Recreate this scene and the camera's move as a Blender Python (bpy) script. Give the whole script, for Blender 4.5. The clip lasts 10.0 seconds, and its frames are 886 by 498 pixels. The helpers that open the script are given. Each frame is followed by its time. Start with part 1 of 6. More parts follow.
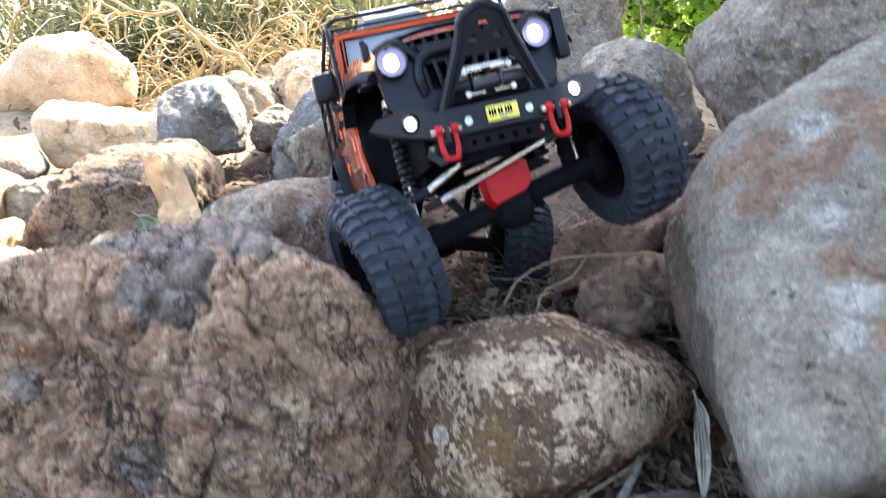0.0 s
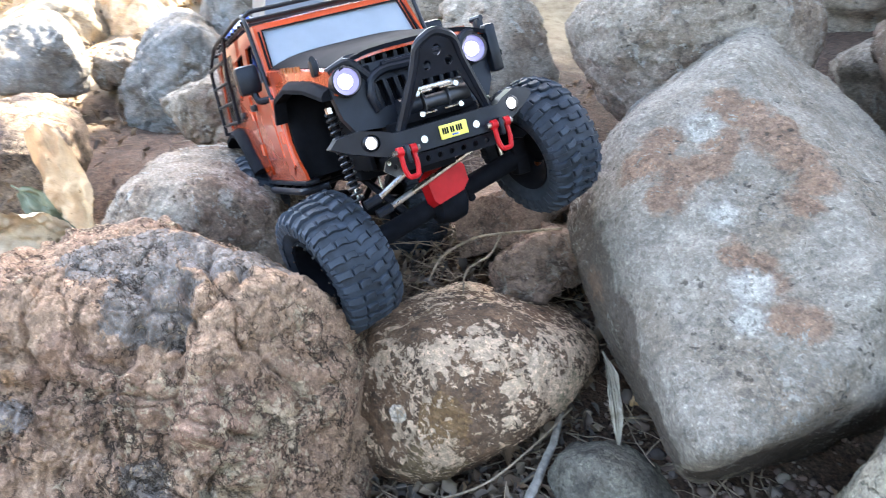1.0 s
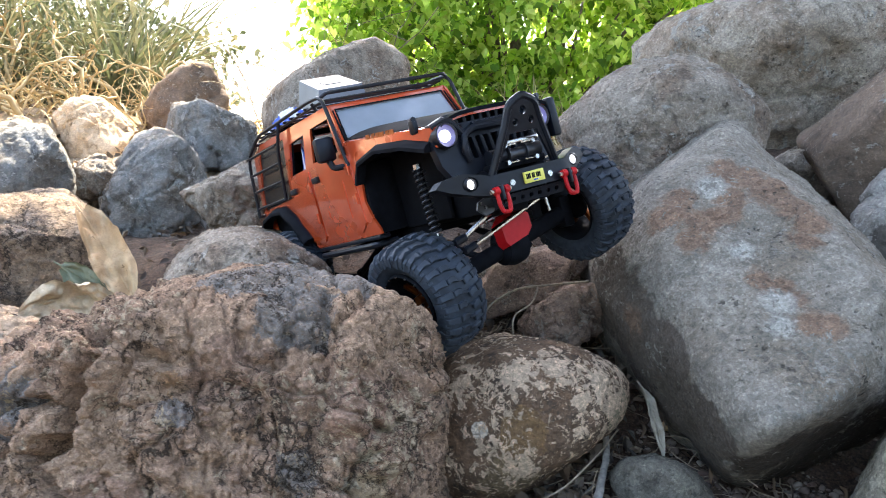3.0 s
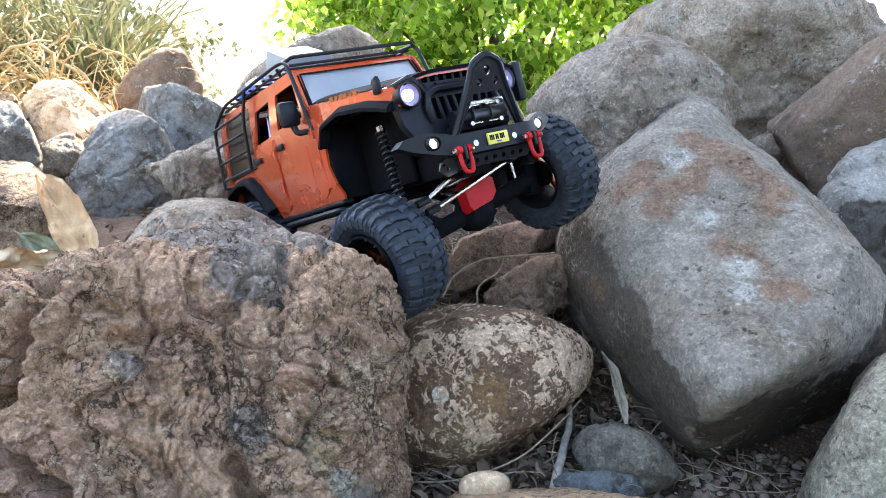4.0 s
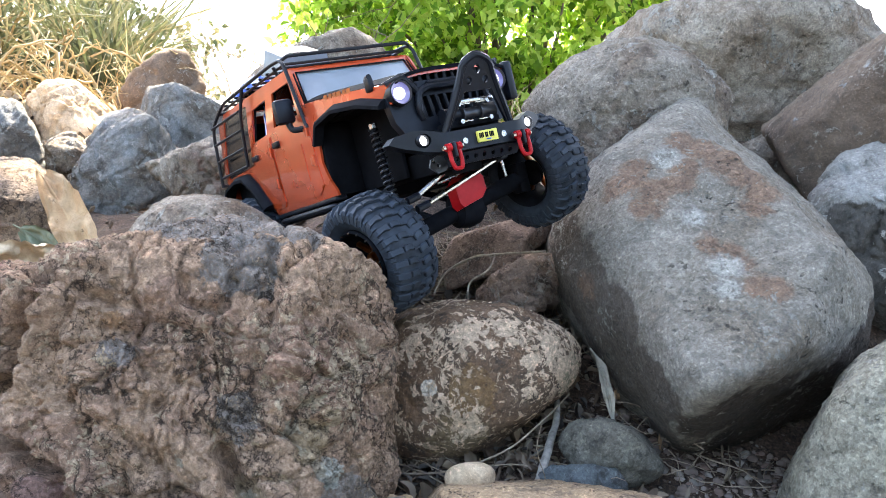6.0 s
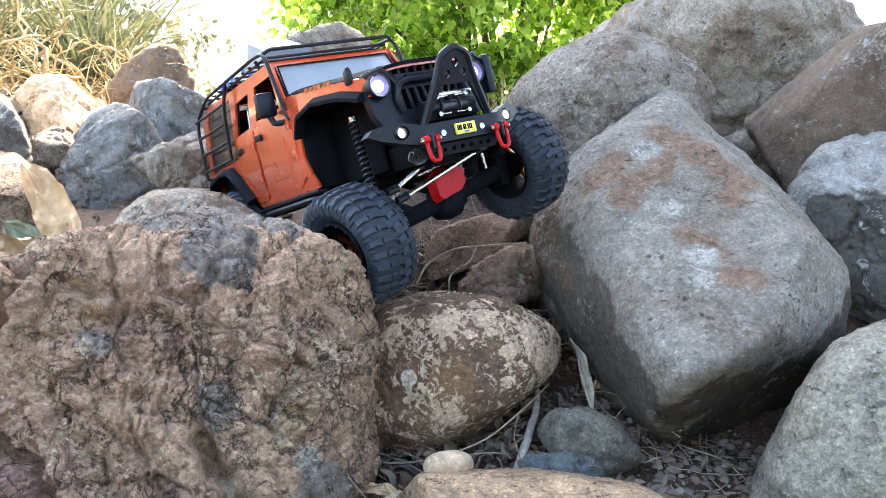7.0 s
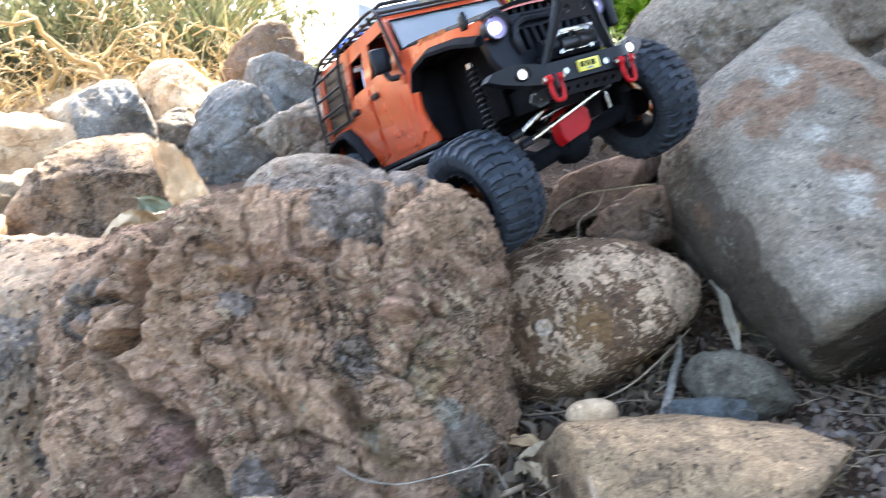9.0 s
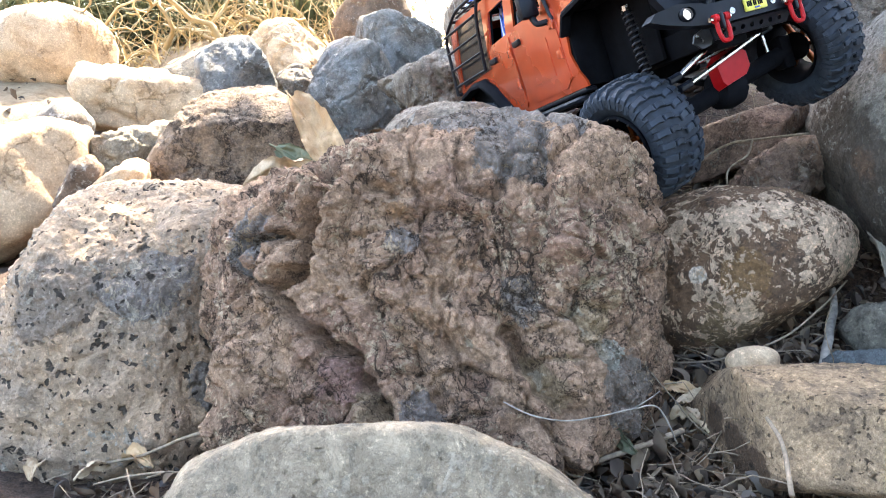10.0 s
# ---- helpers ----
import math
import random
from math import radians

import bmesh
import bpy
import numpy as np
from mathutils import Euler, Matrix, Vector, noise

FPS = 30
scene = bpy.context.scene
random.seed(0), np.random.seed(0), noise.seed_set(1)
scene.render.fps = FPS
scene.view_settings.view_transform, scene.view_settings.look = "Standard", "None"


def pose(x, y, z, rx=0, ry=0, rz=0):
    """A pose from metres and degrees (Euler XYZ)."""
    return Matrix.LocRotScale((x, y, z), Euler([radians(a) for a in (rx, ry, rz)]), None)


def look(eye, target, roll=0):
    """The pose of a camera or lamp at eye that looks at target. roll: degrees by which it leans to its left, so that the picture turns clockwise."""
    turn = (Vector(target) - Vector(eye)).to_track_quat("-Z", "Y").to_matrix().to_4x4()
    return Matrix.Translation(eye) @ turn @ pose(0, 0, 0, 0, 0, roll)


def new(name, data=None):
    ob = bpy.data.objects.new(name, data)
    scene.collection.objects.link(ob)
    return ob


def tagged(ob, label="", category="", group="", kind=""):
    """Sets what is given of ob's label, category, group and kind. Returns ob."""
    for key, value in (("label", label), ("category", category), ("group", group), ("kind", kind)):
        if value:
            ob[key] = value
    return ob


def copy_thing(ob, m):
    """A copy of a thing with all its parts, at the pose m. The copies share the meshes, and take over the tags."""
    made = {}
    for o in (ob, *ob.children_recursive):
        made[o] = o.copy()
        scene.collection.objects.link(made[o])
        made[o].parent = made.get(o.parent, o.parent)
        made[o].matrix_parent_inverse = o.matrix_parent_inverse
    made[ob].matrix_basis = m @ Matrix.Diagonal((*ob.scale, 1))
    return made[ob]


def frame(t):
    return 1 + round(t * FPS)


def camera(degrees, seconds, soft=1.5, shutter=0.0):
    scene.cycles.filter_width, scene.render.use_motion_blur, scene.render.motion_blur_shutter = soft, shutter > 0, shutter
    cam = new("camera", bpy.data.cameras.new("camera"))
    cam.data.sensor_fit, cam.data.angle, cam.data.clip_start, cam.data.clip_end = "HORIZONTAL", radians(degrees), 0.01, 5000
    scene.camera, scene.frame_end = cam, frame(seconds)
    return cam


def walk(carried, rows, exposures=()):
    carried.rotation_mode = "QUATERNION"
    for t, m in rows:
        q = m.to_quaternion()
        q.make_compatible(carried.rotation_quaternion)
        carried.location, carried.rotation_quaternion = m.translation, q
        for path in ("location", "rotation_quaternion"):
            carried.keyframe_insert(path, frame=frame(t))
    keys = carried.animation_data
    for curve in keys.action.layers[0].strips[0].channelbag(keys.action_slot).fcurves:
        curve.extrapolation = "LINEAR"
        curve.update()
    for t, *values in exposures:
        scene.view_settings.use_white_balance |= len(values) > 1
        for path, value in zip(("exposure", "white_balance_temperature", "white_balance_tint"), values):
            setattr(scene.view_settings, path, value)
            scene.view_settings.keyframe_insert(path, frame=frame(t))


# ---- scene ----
cam = camera(53.8, 10.0, soft=0.6, shutter=0.4)
METRES, EYE, TILT, LEAN, TURN = 0.80, 0.329, -8.0, -1.0, 0.0
ROWS = [
    (0.0, 0.0, 0.0, 0.0, 0.0, 0.0, -0.0),
    (0.2, -0.0078, -0.0033, 0.0698, 0.61, -1.09, 0.10),
    (0.5, -0.058, -0.0279, 0.1199, -2.62, -3.36, 1.18),
    (0.7, -0.0961, -0.0408, 0.1260, -6.07, -5.32, 1.70),
    (1.0, -0.1547, -0.0627, 0.1195, -13.01, -7.43, 1.67),
    (1.2, -0.2020, -0.0408, 0.0764, -15.26, -7.12, 0.86),
    (1.5, -0.2664, -0.0335, -0.0043, -16.08, -5.51, 1.13),
    (1.7, -0.3190, -0.0392, -0.0210, -16.11, -3.63, 1.69),
    (2.0, -0.3805, -0.0608, -0.0306, -16.71, -1.1, 2.19),
    (2.2, -0.4180, -0.0929, -0.0102, -17.48, 1.11, 2.49),
    (2.5, -0.4472, -0.1298, 0.0125, -19.13, 1.91, 2.27),
    (2.7, -0.4415, -0.1456, 0.0047, -20.15, 2.19, 2.24),
    (3.8, -0.4128, -0.1379, -0.0506, -22.38, 3.15, 1.62),
    (4.0, -0.4071, -0.1366, -0.0608, -22.5, 2.97, 1.5),
    (4.5, -0.4114, -0.1539, -0.0558, -22.54, 3.33, 1.12),
    (5.0, -0.407, -0.1564, -0.068, -22.35, 3.78, 0.95),
    (5.5, -0.4012, -0.1613, -0.0678, -22.34, 3.66, 0.96),
    (5.7, -0.4012, -0.1605, -0.0695, -22.25, 3.48, 0.98),
    (6.8, -0.3829, -0.1697, -0.0781, -22.45, 2.96, 1.13),
    (7.0, -0.3842, -0.1776, -0.0789, -22.59, 2.95, 1.18),
    (7.5, -0.3826, -0.1805, -0.0844, -22.61, 2.99, 1.27),
    (8.0, -0.3851, -0.1769, -0.0757, -22.26, 3.06, 1.43),
    (8.2, -0.3809, -0.1826, -0.0687, -21.23, 3.29, 2.13),
    (8.5, -0.3644, -0.1726, -0.0771, -19.11, 2.73, 3.62),
    (8.7, -0.3717, -0.1629, -0.0850, -17.76, 1.99, 4.28),
    (9.0, -0.3933, -0.1443, -0.0972, -15.06, 1.02, 4.38),
    (9.2, -0.4281, -0.1298, -0.1039, -13.43, 0.46, 4.21),
    (9.5, -0.4698, -0.1233, -0.1135, -11.25, -0.08, 3.67),
    (9.7, -0.4836, -0.1225, -0.1140, -10.46, -0.39, 3.36),
    (10.0, -0.4817, -0.1259, -0.1207, -9.87, -0.73, 3.37),
]
walk(cam, [(t, pose(0, 0, EYE, TILT, LEAN, TURN) @ pose(METRES * x, METRES * y, METRES * z, 90 + pitch, roll, yaw)) for t, x, y, z, yaw, pitch, roll in ROWS],
     exposures=[(0.0, 3.7, 6960, 9), (0.5, 3.35, 6960, 9), (1.0, 4.1, 6960, 9), (1.5, 4.6, 6960, 9), (2.0, 4.25, 6960, 9), (2.5, 3.68, 6960, 9), (2.7, 3.25, 6960, 9), (3.8, 3.45, 6960, 9), (4.0, 3.58, 6960, 9), (4.5, 3.75, 6960, 9), (5.0, 3.44, 6960, 9), (5.5, 3.44, 6960, 9), (7.0, 3.74, 6960, 9), (8.0, 3.74, 6960, 9), (9.5, 3.72, 6960, 9), (10.0, 3.66, 6960, 9)])

# ---- light: open sky, a high sun, the foreground in the shade of an unseen tree ----
SUN_EL, SUN_AZ = 56.0, 62.0          # degrees: height, and the way to the sun from +x towards +y
world = bpy.data.worlds.new("world")
scene.world = world
world.use_nodes = True
wn = world.node_tree.nodes
sky = wn.new("ShaderNodeTexSky")
sky.sky_type, sky.sun_disc = "NISHITA", False
sky.sun_elevation, sky.sun_rotation = radians(SUN_EL), radians(90 - SUN_AZ)
sky.air_density, sky.dust_density = 1.0, 3.0
wn["Background"].inputs["Strength"].default_value = 0.15
world.node_tree.links.new(sky.outputs["Color"], wn["Background"].inputs["Color"])
sun_data = bpy.data.lights.new("sun", "SUN")
sun_data.energy, sun_data.angle, sun_data.color = 3.4, radians(0.6), (1.0, 0.93, 0.82)
sun = new("sun", sun_data)
to_sun = Vector((math.cos(radians(SUN_EL)) * math.cos(radians(SUN_AZ)), math.cos(radians(SUN_EL)) * math.sin(radians(SUN_AZ)), math.sin(radians(SUN_EL))))
sun.matrix_world = look(to_sun * 20, (0, 0, 0))


# ---- materials ----
def material(name):
    m = bpy.data.materials.new(name)
    m.use_nodes = True
    return m, m.node_tree.nodes, m.node_tree.links, m.node_tree.nodes["Principled BSDF"]


def noise_node(n, l, vec, scale, detail=6.0, rough=0.6, warp=0.0):
    x = n.new("ShaderNodeTexNoise")
    x.inputs["Scale"].default_value, x.inputs["Detail"].default_value = scale, detail
    x.inputs["Roughness"].default_value, x.inputs["Distortion"].default_value = rough, warp
    l.new(vec, x.inputs["Vector"])
    return x.outputs["Fac"]


def ramp(n, l, fac, *stops):
    r = n.new("ShaderNodeValToRGB")
    e = r.color_ramp.elements
    while len(e) < len(stops):
        e.new(0.5)
    for k, (at, c) in zip(e, stops):
        k.position = at
        k.color = (*c, 1.0) if len(c) == 3 else c
    l.new(fac, r.inputs["Fac"])
    return r.outputs["Color"]


def step(n, l, fac, lo, hi):
    r = n.new("ShaderNodeMapRange")
    r.interpolation_type = "SMOOTHSTEP"
    r.inputs["From Min"].default_value, r.inputs["From Max"].default_value = lo, hi
    l.new(fac, r.inputs["Value"])
    return r.outputs["Result"]


def calc(n, l, op, a, b=None):
    x = n.new("ShaderNodeMath")
    x.operation = op
    for k, v in enumerate((a, b)):
        if v is None:
            continue
        if isinstance(v, (int, float)):
            x.inputs[k].default_value = v
        else:
            l.new(v, x.inputs[k])
    return x.outputs[0]


def blend(n, l, fac, a, b, mode="MIX"):
    x = n.new("ShaderNodeMix")
    x.data_type, x.blend_type = "RGBA", mode
    for k, v in ((0, fac), (6, a), (7, b)):
        if isinstance(v, (int, float)):
            x.inputs[k].default_value = v
        elif isinstance(v, tuple):
            x.inputs[k].default_value = (*v, 1.0)
        else:
            l.new(v, x.inputs[k])
    return x.outputs[2]


def relief(n, l, bsdf, parts):
    """parts: (height socket, strength, distance), added up into one bump."""
    total = None
    for h, strength, dist in parts:
        one = calc(n, l, "MULTIPLY", h, strength * dist)
        total = one if total is None else calc(n, l, "ADD", total, one)
    b = n.new("ShaderNodeBump")
    b.inputs["Strength"].default_value, b.inputs["Distance"].default_value = 1.0, 1.0
    l.new(total, b.inputs["Height"])
    l.new(b.outputs["Normal"], bsdf.inputs["Normal"])


def plain(name, colour, rough=0.5, metal=0.0, vary=0.12, scale=60.0, bump=0.15, size=0.0004, coat=0.0, gloss=0.5):
    m, n, l, b = material(name)
    b.inputs["Specular IOR Level"].default_value = gloss
    co = n.new("ShaderNodeTexCoord").outputs["Object"]
    f = noise_node(n, l, co, scale, 5)
    dark = tuple(c * (1 - vary * 2) for c in colour)
    lite = tuple(min(1.0, c * (1 + vary)) for c in colour)
    l.new(ramp(n, l, f, (0.3, dark), (0.7, lite)), b.inputs["Base Color"])
    b.inputs["Metallic"].default_value = metal
    g = noise_node(n, l, co, scale * 0.4, 4)
    r = n.new("ShaderNodeMapRange")
    r.inputs["To Min"].default_value, r.inputs["To Max"].default_value = max(0.03, rough - 0.1), min(1, rough + 0.12)
    l.new(g, r.inputs["Value"])
    l.new(r.outputs["Result"], b.inputs["Roughness"])
    if coat:
        b.inputs["Coat Weight"].default_value, b.inputs["Coat Roughness"].default_value = coat, 0.06
    if bump:
        relief(n, l, b, [(noise_node(n, l, co, scale * 3, 3), bump, size)])
    return m


def stone(name, base, second, dark, grain=1.0, crust=None, crust_amount=0.0, crust_scale=26.0, stains=(), pits=0.0, pit_size=95.0, cracks=0.5, rough=0.92, bump=1.0, speckle=1.0, patches=(), crack_sizes=((13, 0.022),), mottle=1.0, pit_where=0.46, soft_edge=0.0022):
    """Rock: two mineral tones in cloudy areas, crystals and speckle, hairline cracks, dark pits, a crust of lichen, stains (colour, centre, radius, raggedness)
    and patches, each a run of joined spots (colour, raggedness, noise scale, strength, (centre, radius)...)."""
    m, n, l, b = material(name)
    co = n.new("ShaderNodeTexCoord").outputs["Object"]
    big = noise_node(n, l, co, 8 * grain, 6, 0.62, 0.5)
    mid = noise_node(n, l, co, 42 * grain, 8, 0.72, 0.4)
    fine = noise_node(n, l, co, 260 * grain, 6, 0.75)
    speck = noise_node(n, l, co, 900, 3, 0.7)
    col = blend(n, l, step(n, l, big, 0.40, 0.62), base, second)
    col = blend(n, l, calc(n, l, "MULTIPLY", step(n, l, mid, 0.53, 0.60), 0.75 * mottle), col, dark)
    col = blend(n, l, calc(n, l, "MULTIPLY", step(n, l, mid, 0.46, 0.40), 0.5 * mottle), col, tuple(min(1, c * 1.55) for c in base))
    grit = n.new("ShaderNodeTexVoronoi")
    grit.inputs["Scale"].default_value = 190 * grain
    l.new(co, grit.inputs["Vector"])
    height = [(big, 0.35 * bump, 0.012), (mid, 0.9 * bump, 0.008), (fine, 0.8 * bump, 0.0022), (grit.outputs["Distance"], 0.6 * bump, 0.0016), (speck, 0.5 * bump, 0.0007)]
    splits = []
    if cracks:
        wv = n.new("ShaderNodeVectorMath")
        wv.operation = "MULTIPLY_ADD"
        nz = n.new("ShaderNodeTexNoise")
        nz.inputs["Scale"].default_value, nz.inputs["Detail"].default_value = 18 * grain, 8
        nz.inputs["Roughness"].default_value = 0.65
        l.new(co, nz.inputs["Vector"])
        l.new(nz.outputs["Color"], wv.inputs[0])
        wv.inputs[1].default_value = (0.07, 0.07, 0.07)
        squash = n.new("ShaderNodeMapping")
        squash.inputs["Rotation"].default_value = (0.3, 0.35, 0.0)
        squash.inputs["Scale"].default_value = (1.0, 1.0, 0.7)
        l.new(co, squash.inputs["Vector"])
        l.new(squash.outputs[0], wv.inputs[2])
        for k, (size, wide) in enumerate(crack_sizes):
            vo = n.new("ShaderNodeTexVoronoi")
            vo.feature = "DISTANCE_TO_EDGE"
            vo.inputs["Scale"].default_value = size * grain
            l.new(wv.outputs[0], vo.inputs["Vector"])
            where = big if k == 0 else noise_node(n, l, co, 21 * k, 5, 0.6)
            line = calc(n, l, "MULTIPLY", step(n, l, vo.outputs["Distance"], wide, wide * 0.1), step(n, l, where, 0.44, 0.54))
            splits.append(line)
            height.append((calc(n, l, "MULTIPLY", line, -1.0), cracks, 0.004))
    for c, where, radius, rag in stains:
        d = n.new("ShaderNodeVectorMath")
        d.operation = "DISTANCE"
        l.new(co, d.inputs[0])
        d.inputs[1].default_value = where
        edge = calc(n, l, "ADD", d.outputs["Value"], calc(n, l, "MULTIPLY", calc(n, l, "SUBTRACT", noise_node(n, l, co, 1.0 / radius, 9, 0.7, 0.5), 0.5), radius * rag))
        mask = calc(n, l, "MULTIPLY", step(n, l, edge, radius, radius * 0.90), step(n, l, fine, 0.28, 0.52))
        col = blend(n, l, calc(n, l, "MULTIPLY", mask, 0.88), col, c)
        height.append((mask, 0.5, 0.0015))
    for c, rag, scale, strength, *spots in patches:
        edge = None
        for where, radius in spots:
            d = n.new("ShaderNodeVectorMath")
            d.operation = "DISTANCE"
            l.new(co, d.inputs[0])
            d.inputs[1].default_value = where
            one = calc(n, l, "SUBTRACT", d.outputs["Value"], radius)
            edge = one if edge is None else calc(n, l, "MINIMUM", edge, one)
        wob = calc(n, l, "SUBTRACT", noise_node(n, l, co, scale, 10, 0.68, 0.6), 0.5)
        edge = calc(n, l, "ADD", edge, calc(n, l, "MULTIPLY", wob, rag))
        mask = calc(n, l, "MULTIPLY", step(n, l, edge, soft_edge, -soft_edge), step(n, l, fine, 0.30, 0.44))
        tone = ramp(n, l, mid, (0.35, tuple(q * 0.68 for q in c)), (0.66, tuple(q * 1.18 for q in c)))
        col = blend(n, l, calc(n, l, "MULTIPLY", mask, strength), col, tone)
        height.append((mask, 0.8, 0.0022))
    if crust:
        a = noise_node(n, l, co, crust_scale, 10, 0.70, 0.8)
        where = noise_node(n, l, co, 10, 3, 0.5)
        th = calc(n, l, "ADD", a, calc(n, l, "MULTIPLY", calc(n, l, "SUBTRACT", where, 0.5), 0.45))
        small = noise_node(n, l, co, crust_scale * 2.6, 7, 0.62, 0.4)
        th = calc(n, l, "MAXIMUM", th, calc(n, l, "ADD", small, calc(n, l, "SUBTRACT", calc(n, l, "MULTIPLY", where, 0.5), 0.30)))
        mask = step(n, l, th, 0.64 - crust_amount * 0.25, 0.66 - crust_amount * 0.25)
        tone = noise_node(n, l, co, 150, 5)
        col = blend(n, l, mask, col, ramp(n, l, tone, (0.3, tuple(c * 0.66 for c in crust)), (0.65, crust)))
        height.append((mask, 0.7, 0.0014))
    for k, size in enumerate((pit_size, pit_size * 0.42) if pits else ()):
        hollow = noise_node(n, l, co, size * 0.55, 2.0, 0.5, 0.3)
        where = noise_node(n, l, co, 17 + 9 * k, 5, 0.7)
        level = 0.385 if k == 0 else 0.335
        hole = calc(n, l, "MULTIPLY", step(n, l, hollow, level, level - 0.055), step(n, l, where, pit_where, pit_where + 0.08))
        col = blend(n, l, calc(n, l, "MULTIPLY", hole, pits), col, tuple(c * 0.3 for c in dark))
        height.append((calc(n, l, "MULTIPLY", hole, -1.0), 1.0, 0.004 + 0.003 * k))
    cr = n.new("ShaderNodeTexVoronoi")
    cr.inputs["Scale"].default_value = 420
    l.new(co, cr.inputs["Vector"])
    sep = n.new("ShaderNodeSeparateColor")
    l.new(cr.outputs["Color"], sep.inputs[0])
    k = 0.36 * speckle
    crystal = ramp(n, l, sep.outputs[0], (0.0, (1 - k,) * 3), (0.55, (1.0,) * 3), (1.0, (1.0,) * 3))
    col = blend(n, l, 1.0, col, crystal, "MULTIPLY")
    col = blend(n, l, calc(n, l, "MULTIPLY", step(n, l, sep.outputs[0], 0.86, 0.95), 0.32 * speckle), col, blend(n, l, 1.0, col, (1.9, 1.9, 1.9), "MULTIPLY"))
    shade = ramp(n, l, fine, (0.33, (0.30, 0.28, 0.26)), (0.44, (1, 1, 1)))
    col = blend(n, l, 0.30 + 0.50 * speckle, col, shade, "MULTIPLY")
    col = blend(n, l, calc(n, l, "MULTIPLY", step(n, l, fine, 0.57, 0.61), 0.60), col, blend(n, l, 1.0, col, (1.75, 1.72, 1.66), "MULTIPLY"))
    sep2 = n.new("ShaderNodeSeparateColor")
    l.new(grit.outputs["Color"], sep2.inputs[0])
    grainy = ramp(n, l, sep2.outputs[1], (0.0, (0.62,) * 3), (0.5, (0.95,) * 3), (1.0, (1.25,) * 3))
    col = blend(n, l, 0.8 * speckle, col, grainy, "MULTIPLY")
    for line in splits:
        col = blend(n, l, calc(n, l, "MULTIPLY", line, cracks), col, tuple(c * 0.30 for c in dark))
    dust = ramp(n, l, speck, (0.38, (0.55, 0.54, 0.53)), (0.55, (1, 1, 1)))
    col = blend(n, l, 0.45, col, dust, "MULTIPLY")
    l.new(col, b.inputs["Base Color"])
    b.inputs["Roughness"].default_value = rough
    b.inputs["Specular IOR Level"].default_value = 0.3
    relief(n, l, b, height)
    return m


# ---- geometry helpers ----
def mesh_of(name, verts, faces, mat, smooth=True):
    me = bpy.data.meshes.new(name)
    me.from_pydata([tuple(v) for v in verts], [], [tuple(f) for f in faces])
    me.polygons.foreach_set("use_smooth", [smooth] * len(me.polygons))
    me.update()
    if mat:
        me.materials.append(mat)
    return me


BALLS = {}


def ball(level):
    """Unit directions and faces of an even ball."""
    if level not in BALLS:
        bm = bmesh.new()
        bmesh.ops.create_icosphere(bm, subdivisions=level, radius=1.0)
        v = np.array([x.co[:] for x in bm.verts])
        v /= np.linalg.norm(v, axis=1)[:, None]
        BALLS[level] = v, [[q.index for q in f.verts] for f in bm.faces]
        bm.free()
    return BALLS[level]


# boulder shapes: centre, edge sharpness, cuts (azimuth, elevation, distance)
SHAPES = {}
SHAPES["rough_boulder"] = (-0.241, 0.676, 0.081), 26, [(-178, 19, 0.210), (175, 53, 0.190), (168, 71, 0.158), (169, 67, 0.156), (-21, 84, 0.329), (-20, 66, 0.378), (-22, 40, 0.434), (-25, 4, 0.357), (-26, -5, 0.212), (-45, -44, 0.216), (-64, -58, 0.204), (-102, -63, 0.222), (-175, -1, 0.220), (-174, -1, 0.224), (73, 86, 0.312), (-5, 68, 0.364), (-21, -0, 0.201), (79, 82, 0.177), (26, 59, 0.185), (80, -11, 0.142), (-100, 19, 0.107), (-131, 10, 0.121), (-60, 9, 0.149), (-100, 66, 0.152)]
SHAPES["lichen_boulder"] = (0.080, 0.730, 0.088), 8, [(147, 53, 0.098), (147, 53, 0.098), (114, 78, 0.088), (12, 78, 0.084), (-10, 66, 0.097), (-24, 38, 0.124), (-35, -11, 0.124), (-47, -47, 0.080), (-49, -51, 0.093), (-104, -71, 0.105), (-178, -50, 0.137), (163, -6, 0.120), (65, -12, 0.116), (-115, 52, 0.110), (-151, 10, 0.110), (-80, 10, 0.110), (-115, -18, 0.116)]
SHAPES["big_boulder"] = (0.383, 0.710, 0.218), 24, [(149, 23, 0.193), (150, 46, 0.197), (152, 58, 0.194), (-167, 83, 0.200), (-45, 40, 0.127), (-45, 40, 0.127), (-45, 49, 0.118), (-48, 11, 0.171), (-50, -8, 0.180), (-52, -21, 0.192), (-93, -69, 0.235), (159, -46, 0.197), (157, -43, 0.190), (151, -8, 0.199), (165, 14, 0.387), (170, -24, 0.186), (163, 51, 0.193), (-131, 48, 0.138), (-177, 9, 0.190), (-74, -45, 0.195), (50, -4, 0.196), (-70, 2, 0.196)]
SHAPES["mid_boulder"] = (0.437, 0.990, 0.420), 8, [(158, 42, 0.129), (165, 62, 0.111), (-151, 80, 0.102), (-71, 74, 0.111), (-50, 55, 0.119), (-43, 26, 0.159), (-40, -6, 0.148), (-39, -51, 0.160), (148, -62, 0.138), (149, -37, 0.153), (150, -25, 0.161), (56, 5, 0.187), (-124, 35, 0.177), (-160, -4, 0.177), (-89, -4, 0.177), (-124, -35, 0.187)]
